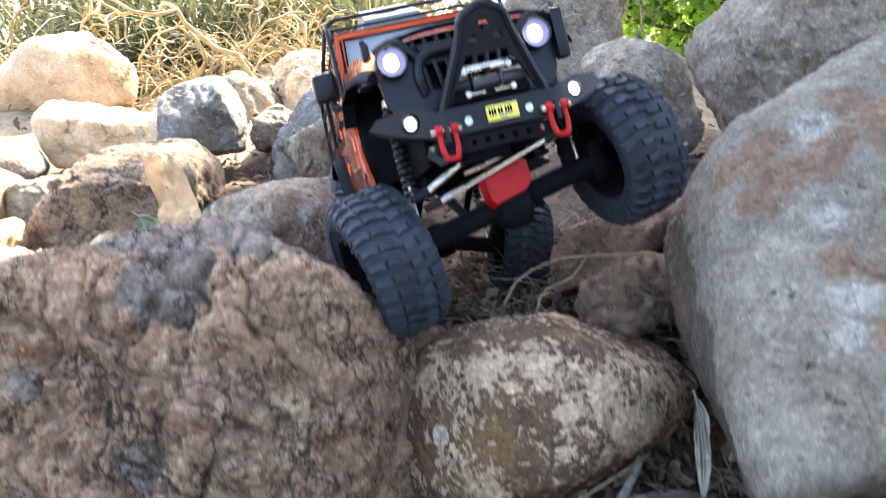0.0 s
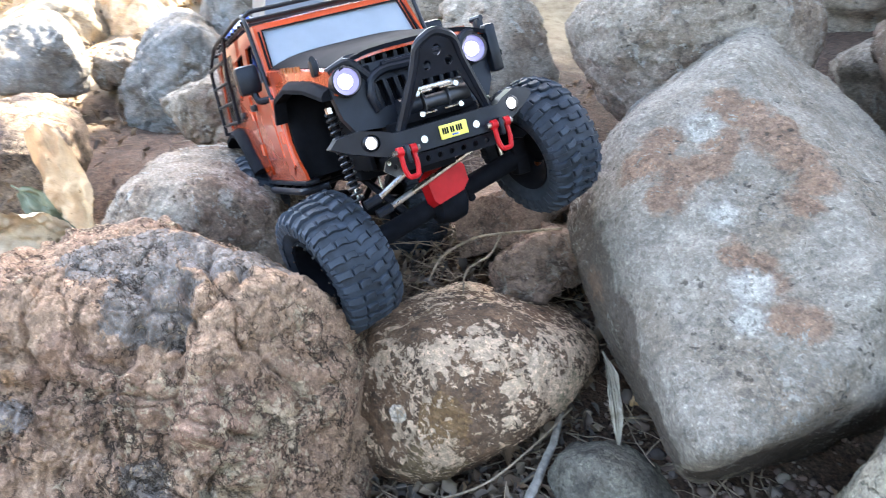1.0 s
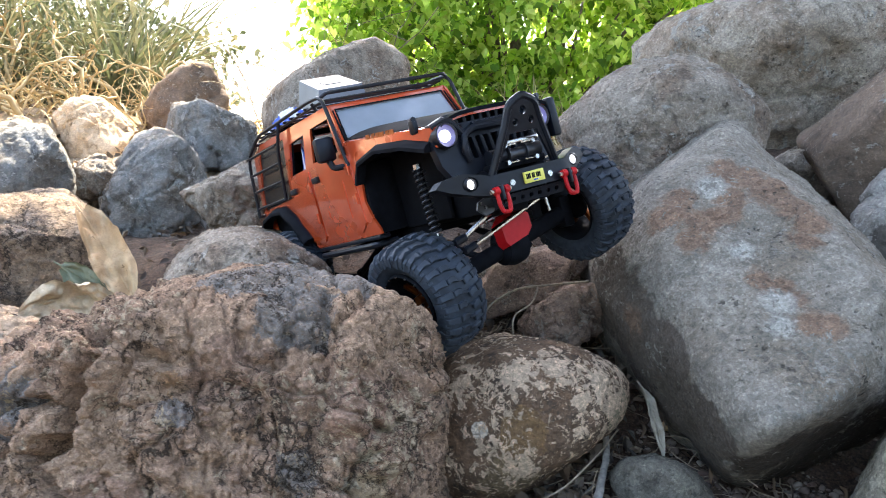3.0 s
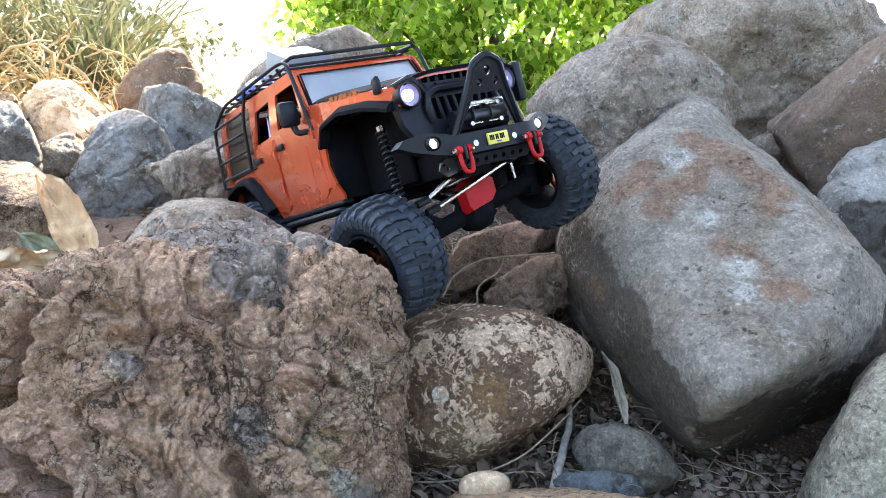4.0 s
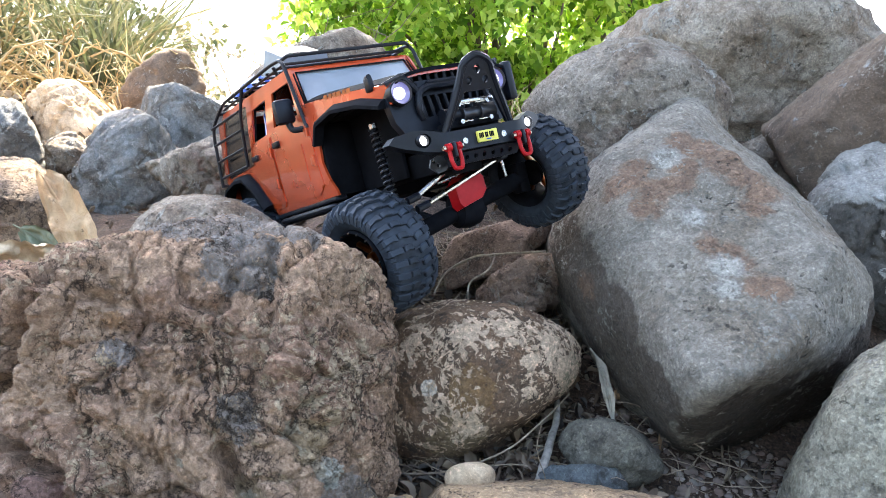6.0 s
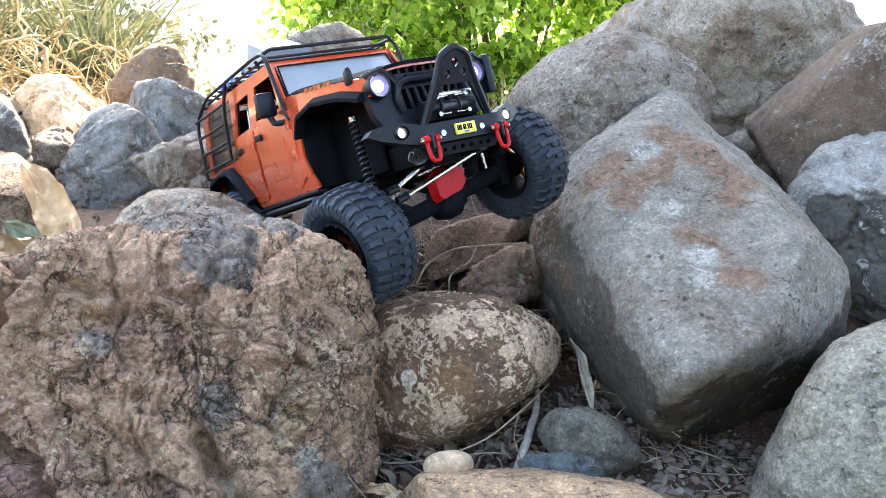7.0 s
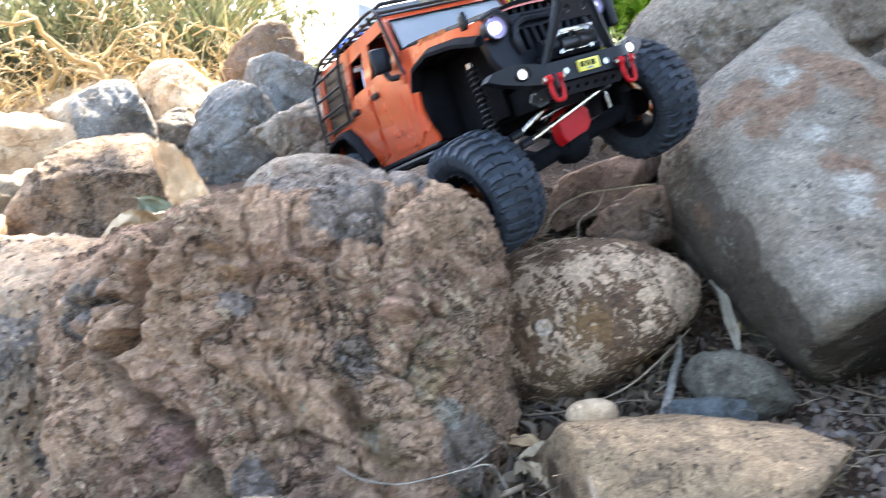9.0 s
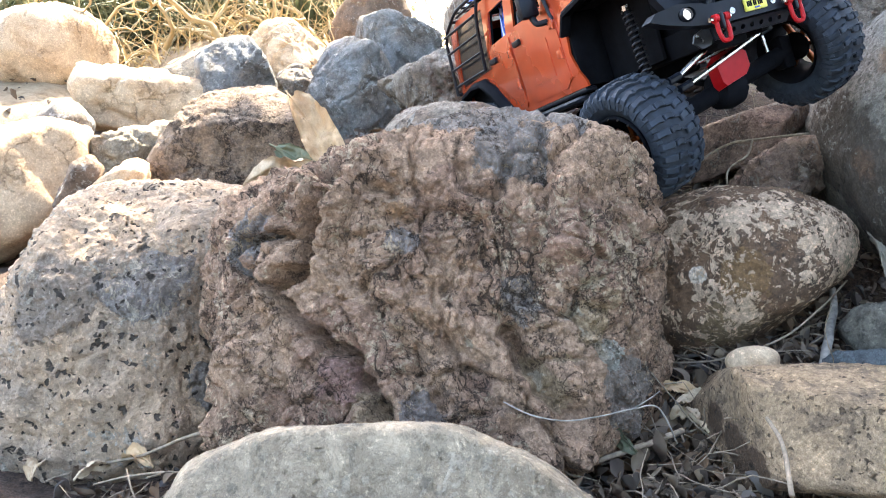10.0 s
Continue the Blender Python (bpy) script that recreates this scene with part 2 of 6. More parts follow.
SHAPES["top_boulder"] = (0.982, 1.351, 0.606), 9, [(151, 23, 0.290), (167, 62, 0.191), (172, 66, 0.183), (-111, 76, 0.157), (-58, 43, 0.200), (-51, 17, 0.272), (-45, -21, 0.245), (-40, -48, 0.270), (24, -86, 0.260), (123, -77, 0.260), (138, -43, 0.260), (48, 9, 0.267), (-132, 31, 0.253), (-167, -7, 0.253), (-96, -7, 0.253), (-132, -42, 0.212)]
SHAPES["slab_boulder"] = (0.834, 0.899, 0.412), 26, [(142, 47, 0.116), (143, 50, 0.115), (-177, 78, 0.148), (-56, 21, 0.149), (-53, -5, 0.139), (-55, -61, 0.188), (165, 37, 0.138), (135, -32, 0.145), (135, -36, 0.142), (41, 4, 0.222), (-149, -12, 0.178), (-139, 66, 0.222), (-98, -3, 0.222)]
SHAPES["side_rock"] = (0.655, 0.705, 0.276), 26, [(135, 27, 0.096), (140, 65, 0.107), (150, 79, 0.103), (-56, 51, 0.097), (-54, 7, 0.093), (-63, -58, 0.140), (141, -55, 0.121), (134, -19, 0.080), (40, -1, 0.133), (-155, 61, 0.067), (-155, -7, 0.080), (-100, 11, 0.080)]
SHAPES["near_boulder"] = (0.413, 0.463, 0.058), 9, [(129, 17, 0.077), (127, 23, 0.078), (123, 40, 0.090), (119, 52, 0.091), (-43, 61, 0.144), (-56, 10, 0.110), (-67, -29, 0.107), (-98, -61, 0.124), (160, -48, 0.160), (39, -14, 0.151), (-141, 54, 0.144), (-177, 12, 0.144), (-106, 12, 0.144), (-141, -16, 0.151)]
SHAPES["dome_boulder"] = (-0.175, 1.003, 0.183), 8, [(175, 26, 0.097), (170, 64, 0.089), (154, 84, 0.081), (-3, 73, 0.092), (-7, 57, 0.091), (-13, 7, 0.115), (-27, -57, 0.111), (-98, -79, 0.114), (179, -13, 0.115), (82, -6, 0.151), (-98, 46, 0.144), (-133, 5, 0.144), (-63, 5, 0.144), (-98, -24, 0.151)]
SHAPES["wedge_rock"] = (-0.135, 1.281, 0.291), 26, [(177, 63, 0.056), (177, 69, 0.050), (-145, 87, 0.059), (-13, 12, 0.115), (-20, -75, 0.073), (-177, -78, 0.052), (176, -53, 0.059), (176, -42, 0.069), (82, -0, 0.133), (-98, 62, 0.067), (-98, -12, 0.080), (-138, -5, 0.093)]
SHAPES["grey_rock"] = (-0.231, 1.781, 0.288), 26, [(-180, 28, 0.099), (-168, 76, 0.127), (-9, 57, 0.113), (-6, 21, 0.094), (-6, -3, 0.093), (-11, -60, 0.121), (-167, -74, 0.133), (-179, -24, 0.117), (87, -0, 0.178), (-123, 25, 0.089), (-55, 5, 0.089), (-30, -32, 0.088), (-150, 42, 0.088), (-100, -8, 0.098)]
SHAPES["blue_rock"] = (-0.108, 2.061, 0.431), 26, [(179, 25, 0.095), (-163, 76, 0.075), (-20, 69, 0.063), (-18, 66, 0.064), (-9, -7, 0.127), (2, -81, 0.087), (173, -59, 0.084), (176, -16, 0.094), (84, 4, 0.178), (-135, 17, 0.089), (-57, 27, 0.089)]
SHAPES["brown_rock"] = (-0.106, 2.563, 0.543), 26, [(180, 24, 0.102), (-175, 50, 0.089), (-89, 82, 0.110), (-10, 31, 0.103), (-9, 22, 0.105), (-3, -41, 0.113), (33, -85, 0.104), (175, -39, 0.142), (85, 5, 0.178), (-85, 15, 0.098), (-140, 1, 0.107)]
SHAPES["peaked_rock"] = (0.204, 2.097, 0.531), 26, [(175, 28, 0.139), (-180, 54, 0.104), (-171, 66, 0.111), (-32, 58, 0.194), (-17, -6, 0.214), (-2, -76, 0.143), (160, -71, 0.154), (170, -20, 0.184), (77, 6, 0.222), (-137, 15, 0.122), (-72, 23, 0.111)]
SHAPES["tan_rock"] = (-0.365, 2.445, 0.447), 26, [(-173, 42, 0.093), (-99, 85, 0.079), (-5, 41, 0.084), (1, -35, 0.092), (5, -71, 0.089), (-178, -20, 0.087), (91, 3, 0.178), (-134, 8, 0.089), (-65, 39, 0.080)]
SHAPES["pale_rock"] = (-0.538, 2.300, 0.379), 26, [(-166, 64, 0.068), (-13, 73, 0.071), (-0, 28, 0.087), (4, -51, 0.087), (152, -86, 0.056), (-176, -44, 0.103), (94, 3, 0.156), (-110, 37, 0.078), (-52, 12, 0.078)]
SHAPES["long_sand_rock"] = (-0.654, 1.733, 0.304), 26, [(-166, 32, 0.130), (-22, 82, 0.119), (-3, 71, 0.053), (-11, 80, 0.041), (5, -54, 0.111), (6, -74, 0.078), (-166, -83, 0.097), (-168, -25, 0.123), (98, 2, 0.133), (-82, 63, 0.053), (-92, -7, 0.073)]
SHAPES["sunlit_boulder"] = (-0.818, 1.424, 0.150), 10, [(-163, 61, 0.098), (-164, 81, 0.092), (12, 77, 0.112), (11, -6, 0.118), (10, -34, 0.084), (8, -45, 0.082), (-72, -82, 0.135), (-158, -11, 0.142), (106, -3, 0.178), (-74, 43, 0.169), (-109, 3, 0.169), (-39, 3, 0.169), (-74, -27, 0.178)]
SHAPES["small_block"] = (-0.645, 1.411, 0.201), 26, [(-170, 65, 0.042), (-172, 84, 0.034), (7, 10, 0.079), (5, -57, 0.042), (-155, -77, 0.052), (-168, -2, 0.057), (100, -1, 0.080), (-80, 66, 0.040), (-70, 1, 0.048), (-125, 1, 0.048)]
SHAPES["bark_rock"] = (-0.476, 1.279, 0.216), 28, [(-173, 34, 0.077), (-173, 42, 0.073), (-173, 55, 0.071), (-158, 84, 0.072), (-2, 54, 0.109), (-1, 8, 0.127), (-3, -39, 0.110), (-76, -85, 0.093), (-165, -57, 0.130), (94, -1, 0.133), (-86, 67, 0.060), (-91, -5, 0.080), (-131, 11, 0.100)]
SHAPES["pitted_boulder"] = (-0.578, 0.956, 0.011), 10, [(-169, 34, 0.145), (-171, 44, 0.152), (177, 76, 0.178), (38, 83, 0.174), (17, 73, 0.195), (-0, 3, 0.216), (-3, -11, 0.211), (-75, -68, 0.200), (-93, -67, 0.232), (-151, -26, 0.208), (-165, 15, 0.154), (100, -12, 0.151), (-80, 42, 0.128), (-115, 10, 0.136), (-49, 10, 0.144)]
SHAPES["flat_stone"] = (0.069, 0.501, -0.009), 60, [(141, 40, 0.103), (83, 72, 0.047), (47, 73, 0.045), (10, 67, 0.063), (-53, -31, 0.085), (-64, -47, 0.070), (-116, -65, 0.063), (178, -5, 0.112), (59, -20, 0.071), (-121, 82, 0.064), (-134, 20, 0.118)]
SHAPES["front_stone"] = (-0.323, 0.404, 0.012), 24, [(174, 31, 0.123), (133, 65, 0.064), (79, 70, 0.039), (62, 69, 0.047), (12, 50, 0.066), (30, 61, 0.048), (-42, -32, 0.238), (-99, -61, 0.049), (-134, -51, 0.085), (83, -24, 0.089), (-97, 79, 0.080), (-97, 29, 0.080)]
SHAPES["small_grey_stone"] = (0.181, 0.607, 0.028), 10, [(138, 34, 0.049), (78, 74, 0.034), (-5, 62, 0.031), (-29, 28, 0.044), (-66, -55, 0.040), (-115, -71, 0.036), (159, -31, 0.042), (55, -17, 0.053), (-125, 57, 0.051), (-161, 14, 0.051), (-89, 14, 0.051), (-125, -13, 0.053)]
SHAPES["slate_stone"] = (0.133, 0.583, 0.007), 14, [(134, 45, 0.030), (71, 73, 0.016), (-19, 40, 0.037), (-63, -57, 0.023), (-114, -71, 0.017), (160, -23, 0.036), (59, -18, 0.036), (-121, 58, 0.034), (-157, 14, 0.034), (-84, 14, 0.034), (-121, -12, 0.036)]
SHAPES["cream_pebble"] = (0.009, 0.562, 0.030), 6, [(142, 32, 0.021), (108, 69, 0.013), (13, 70, 0.015), (-27, 17, 0.022), (-42, -33, 0.020), (-98, -73, 0.014), (164, -37, 0.023), (60, -15, 0.022), (-120, 55, 0.021), (-156, 12, 0.021), (-84, 12, 0.021), (-120, -15, 0.022)]
SHAPES["rust_rock"] = (0.204, 0.943, 0.205), 30, [(154, 28, 0.059), (146, 70, 0.036), (146, 72, 0.037), (-8, 84, 0.054), (-30, 8, 0.081), (-40, -67, 0.031), (-34, -51, 0.031), (-65, -79, 0.098), (158, -12, 0.073), (64, -4, 0.089), (-116, 54, 0.071), (-137, 14, 0.076)]
SHAPES["rust_stone"] = (0.182, 0.835, 0.167), 26, [(150, 30, 0.032), (145, 55, 0.027), (52, 85, 0.039), (-30, 5, 0.049), (-50, -68, 0.033), (-171, -76, 0.032), (159, -29, 0.044), (62, -7, 0.067), (-118, 47, 0.063), (-153, 6, 0.063), (-83, 6, 0.063), (-118, -23, 0.067)]
SHAPES["far_pale_boulder"] = (-1.001, 2.325, 0.430), 10, [(-151, 39, 0.122), (-133, 78, 0.114), (13, 61, 0.132), (19, 1, 0.178), (23, -72, 0.104), (18, -89, 0.106), (-153, -13, 0.170), (113, 2, 0.222), (-67, 38, 0.211), (-102, -2, 0.211), (-32, -2, 0.211), (-67, -32, 0.222)]
SHAPES["back_rock"] = (0.325, 1.475, 0.389), 10, [(176, 50, 0.100), (-68, 83, 0.085), (-22, 58, 0.083), (-16, 13, 0.083), (-17, -58, 0.120), (171, -63, 0.101), (171, -7, 0.089), (78, 2, 0.178), (-132, 33, 0.098), (-68, 13, 0.098)]
SHAPES["far_side_rock"] = (0.809, 1.090, 0.333), 12, [(140, 55, 0.072), (-37, 77, 0.078), (-42, 11, 0.065), (-69, -75, 0.092), (145, -32, 0.057), (144, -15, 0.058), (50, -4, 0.133), (-130, 44, 0.127), (-165, 3, 0.127), (-95, 3, 0.127), (-130, -26, 0.133)]
SHAPES["lump_stone"] = (-0.771, 1.558, 0.245), 8, [(-165, 39, 0.039), (-164, 60, 0.037), (10, 60, 0.043), (11, 27, 0.046), (11, -46, 0.046), (-130, -88, 0.041), (-165, -35, 0.050), (103, 0, 0.098), (-77, 40, 0.093), (-112, -0, 0.093), (-42, -0, 0.093), (-77, -30, 0.098)]
SHAPES["shade_stone"] = (-0.669, 1.187, 0.159), 18, [(-168, 28, 0.021), (-173, 67, 0.030), (13, 35, 0.036), (10, -19, 0.021), (6, -51, 0.025), (-157, -63, 0.043), (102, -4, 0.071), (-78, 44, 0.068), (-113, 3, 0.068), (-43, 3, 0.068), (-78, -26, 0.071)]
SHAPES["sand_slab"] = (-0.611, 1.171, 0.159), 24, [(-174, 60, 0.020), (21, 79, 0.035), (8, -4, 0.035), (3, -56, 0.023), (-110, -84, 0.027), (-167, -16, 0.047), (100, -4, 0.062), (-80, 44, 0.059), (-115, 3, 0.059), (-45, 3, 0.059), (-80, -26, 0.062)]
SHAPES["pale_block"] = (-0.464, 1.733, 0.338), 24, [(-170, 53, 0.077), (-117, 86, 0.077), (1, 36, 0.059), (2, 20, 0.058), (2, -11, 0.073), (-3, -83, 0.070), (-166, -85, 0.071), (-173, -1, 0.081), (94, 1, 0.133), (-105, 44, 0.067), (-61, -6, 0.073)]
SHAPES["low_stone"] = (-0.356, 1.872, 0.318), 20, [(-178, 19, 0.039), (-176, 57, 0.038), (-5, 72, 0.046), (-1, 15, 0.048), (-0, -50, 0.040), (-10, -87, 0.041), (-178, -30, 0.047), (91, 1, 0.089), (-89, 49, 0.044), (-89, -6, 0.053)]
# end of boulder shapes


def facets(w, scale, high, slope, gap):
    """Broken faces: each cell is a tilted flat block of its own height, with a dark joint round it."""
    d, pts = noise.voronoi(w * scale)
    c = pts[0]
    r = noise.noise_vector(c * 13.1)
    h = high * r[0] + slope * noise.noise_vector(c * 7.3 + Vector((5, 1, 9))).dot(w - c / scale)
    return h - gap * max(0.0, 1.0 - (d[1] - d[0]) / 0.09)


def crag(p, seed, lump, rough, ridge, block):
    """How far the rock's skin stands out at p: broad lumps, rough grain, sharp creases, broken blocks."""
    q = Vector((p[0] + seed * 3.7, p[1] - seed * 1.9, p[2] + seed * 2.3))
    h = lump * noise.fractal(q * 6.0, 1.0, 2.0, 3)
    if rough:
        h += rough * (noise.fractal(q * 24.0, 0.6, 2.1, 6) + 0.5 * noise.fractal(q * 85.0, 0.3, 2.0, 4))
    if ridge:
        w = q + 0.04 * noise.noise_vector(q * 8.0)
        h += ridge * (abs(noise.noise(w * 12.0)) + 0.5 * abs(noise.noise(w * 31.0)) + 0.3 * abs(noise.noise(w * 73.0)) + 0.15 * abs(noise.noise(w * 160.0)) - 0.35)
    if block:
        w = q + 0.030 * noise.noise_vector(q * 11.0) + 0.008 * noise.noise_vector(q * 40.0) + 0.0025 * noise.noise_vector(q * 130.0)
        v = Vector((w[0] + 0.35 * w[2], w[1], w[2] * 0.75 - 0.2 * w[0]))
        h += block * (facets(v, 14.0, 0.9, 36.0, 1.0) + facets(v, 36.0, 0.36, 30.0, 0.55) + facets(w, 95.0, 0.13, 16.0, 0.22))
    return h


def folds(p):
    """Bark-like skin: rounded folds that run aslant, with sharp creases between, worn flat on the cap and the flank."""
    q = Vector(p)
    w = q + 0.034 * noise.noise_vector(q * 7.0 + Vector((3, 1, 4))) + 0.010 * noise.noise_vector(q * 25.0) + 0.003 * noise.noise_vector(q * 80.0)
    turn = 0.62 - 0.45 * min(1.0, max(0.0, (-0.06 - q.x) / 0.10)) - 0.35 * min(1.0, max(0.0, (q.z - 0.05) / 0.06))
    c, s = math.cos(turn), math.sin(turn)
    across, along = w.x * c + w.z * s, w.z * c - w.x * s
    v = Vector((across, along * 0.40, w.y * 0.8))
    h = 0.030 * abs(noise.noise(v * 12.0)) + 0.016 * abs(noise.noise(Vector((v.x, v.y * 1.7, v.z)) * 28.0 + Vector((7, 2, 5)))) + 0.006 * abs(noise.noise(w * 60.0)) + 0.003 * abs(noise.noise(w * 130.0))
    flat = min(1.0, max(0.0, (q.z - 0.105 + 0.02 * noise.noise(q * 22.0)) / 0.03))
    side = min(1.0, max(0.0, (q.x - 0.115) / 0.03)) if q.z < 0.03 else 0.4 * min(1.0, max(0.0, (q.x - 0.12) / 0.03))
    return 0.011 + (h - 0.011) * (1 - 0.80 * flat) * (1 - 0.65 * side)


def boulder(key, name, label, mat, level=6, lump=0.010, rough=0.004, ridge=0.0, cell=0.0, chips=14, sharp=0.90, grooves=(), category="rock", skin=None):
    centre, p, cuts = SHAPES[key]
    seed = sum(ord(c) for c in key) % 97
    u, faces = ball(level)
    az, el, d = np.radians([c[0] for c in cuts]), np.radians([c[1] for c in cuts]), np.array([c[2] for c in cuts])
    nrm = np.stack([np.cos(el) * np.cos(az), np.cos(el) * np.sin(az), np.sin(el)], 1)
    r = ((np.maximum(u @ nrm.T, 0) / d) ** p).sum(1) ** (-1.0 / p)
    # flat chips struck off the rounded form
    rnd = random.Random(seed)
    k = r ** -40.0
    for _ in range(chips):
        n = Vector((rnd.gauss(0, 1), rnd.gauss(0, 1), rnd.gauss(0, 1))).normalized()
        c = u @ np.array(n)
        reach = (r * c).max() * rnd.uniform(sharp, 0.985)
        k = k + (np.maximum(c, 0) / reach) ** 40
    r = k ** (-1.0 / 40)
    v = u * r[:, None]
    out = np.array([crag(x, seed, lump, rough, ridge, cell) for x in v.tolist()])
    if skin:
        out += np.array([skin(x) for x in v.tolist()])
    if grooves:
        wob = np.array([noise.noise_vector(Vector(x) * 55.0) + 0.6 * noise.noise_vector(Vector(x) * 140.0) for x in v.tolist()])
    for line, width, depth in grooves:
        way = []
        for a, b in zip(line, line[1:]):
            for k in range(4):
                c = np.array(a) + (np.array(b) - np.array(a)) * k / 4
                way.append(v[int((u @ c).argmax())])
        w = v + 0.45 * width * wob
        near = np.full(len(v), 9.0)
        for a, b in zip(way, way[1:]):
            t = np.clip((w - a) @ (b - a) / ((b - a) @ (b - a) + 1e-9), 0, 1)
            near = np.minimum(near, np.linalg.norm(w - a - t[:, None] * (b - a), axis=1))
        out -= depth * np.clip(1 - near / width, 0, 1) ** 0.8
        out += depth * 0.12 * np.clip(1 - np.abs(near - 1.9 * width) / width, 0, 1)
    # the skin stands out square to the form
    tri = np.array(faces)
    fn = np.cross(v[tri[:, 1]] - v[tri[:, 0]], v[tri[:, 2]] - v[tri[:, 0]])
    nv = np.zeros_like(v)
    for k in range(3):
        np.add.at(nv, tri[:, k], fn)
    nv /= np.linalg.norm(nv, axis=1)[:, None] + 1e-12
    v = v + nv * (out - out.mean())[:, None]
    ob = new(name, mesh_of(name, v, faces, mat))
    ob.location = centre
    return tagged(ob, label, category, group={"boulder": "boulders of the pile", "rock": "rocks on the bank"}.get(name, "stones on the soil"))


# ---- ground ----
LEVELS = [(0.02, 0.43, -0.075), (-0.04, 0.37, -0.07), (0.12, 0.38, -0.07), (0.089, 0.578, 0.0), (-0.178, 0.578, -0.08), (-0.578, 0.8, -0.16), (0.4, 0.489, -0.009), (0.178, 0.889, 0.133), (-0.178, 0.978, 0.071), (0.533, 0.889, 0.222), (0.978, 1.245, 0.427), (-0.445, 1.245, 0.089), (-0.8, 1.422, 0.018), (-0.178, 1.511, 0.213), (0.267, 1.511, 0.302), (0.27, 1.08, 0.215), (-0.622, 1.778, 0.24), (-0.178, 2.134, 0.373), (-1.067, 2.311, 0.356), (0.267, 2.311, 0.445), (-0.445, 2.845, 0.516), (0.711, 2.845, 0.551), (2.223, 2.667, 0.578), (-2.223, 2.667, 0.445), (0.0, 0.0, -0.053), (-0.711, 0.0, -0.142), (1.333, 0.267, 0.089), (0.0, -1.333, -0.089), (-1.778, 0.445, -0.133)]


def ground_z(x, y):
    x, y = np.asarray(x, float), np.asarray(y, float)
    num, den = 0, 0
    for a, b, h in LEVELS:
        w = 1.0 / ((x - a) ** 2 + (y - b) ** 2 + 0.02) ** 1.7
        num, den = num + w * h, den + w
    near = num / den
    far = 0.55 / (1 + np.exp(-np.clip((y - 1.95) * 2.2, -30, 30)))
    k = np.clip((np.hypot(x, y - 1.3) - 2.0) / 1.3, 0, 1)
    return near * (1 - k) + far * k


def build_ground(mat):
    fine = np.arange(-1.6, 1.6, 0.0125)
    xs = np.concatenate([-np.geomspace(3000, 1.7, 40), fine, np.geomspace(1.7, 3000, 40)])
    yf = np.arange(-0.3, 3.6, 0.0125)
    ys = np.concatenate([-np.geomspace(3000, 0.4, 36), yf, np.geomspace(3.7, 3000, 40)])
    gx, gy = np.meshgrid(xs, ys)
    gz = ground_z(gx, gy)
    v = np.stack([gx.ravel(), gy.ravel(), gz.ravel()], 1)
    near = (np.abs(v[:, 0]) < 1.7) & (v[:, 1] > -0.4) & (v[:, 1] < 3.7)
    for i in np.flatnonzero(near):
        x, y = v[i, 0], v[i, 1]
        v[i, 2] += 0.018 * noise.fractal((x * 6, y * 6, 0.3), 0.9, 2.0, 6)
    w = len(xs)
    faces = [(j * w + i, j * w + i + 1, (j + 1) * w + i + 1, (j + 1) * w + i) for j in range(len(ys) - 1) for i in range(w - 1)]
    return tagged(new("ground", mesh_of("ground", v, faces, mat)), "dark crumbly soil littered with dry leaves and gravel", "ground", kind="structure")


def bank_soil():
    """Dark crumbly soil between the boulders that turns to dry sand up the bank."""
    m = stone("soil", (0.098, 0.060, 0.041), (0.115, 0.080, 0.058), (0.04, 0.026, 0.02), grain=1.8, bump=1.5, cracks=0.0)
    n, l = m.node_tree.nodes, m.node_tree.links
    b = n["Principled BSDF"]
    co = n.new("ShaderNodeTexCoord").outputs["Object"]
    xyz = n.new("ShaderNodeSeparateXYZ")
    l.new(co, xyz.inputs[0])
    wob = calc(n, l, "ADD", xyz.outputs["Y"], calc(n, l, "MULTIPLY", noise_node(n, l, co, 4, 6, 0.7), 0.9))
    sand = ramp(n, l, noise_node(n, l, co, 30, 8, 0.7), (0.3, (0.22, 0.155, 0.095)), (0.55, (0.37, 0.28, 0.18)), (0.75, (0.46, 0.37, 0.26)))
    old = b.inputs["Base Color"].links[0].from_socket
    l.new(blend(n, l, step(n, l, wob, 2.15, 2.55), old, sand), b.inputs["Base Color"])
    return m


soil = bank_soil()
build_ground(soil)

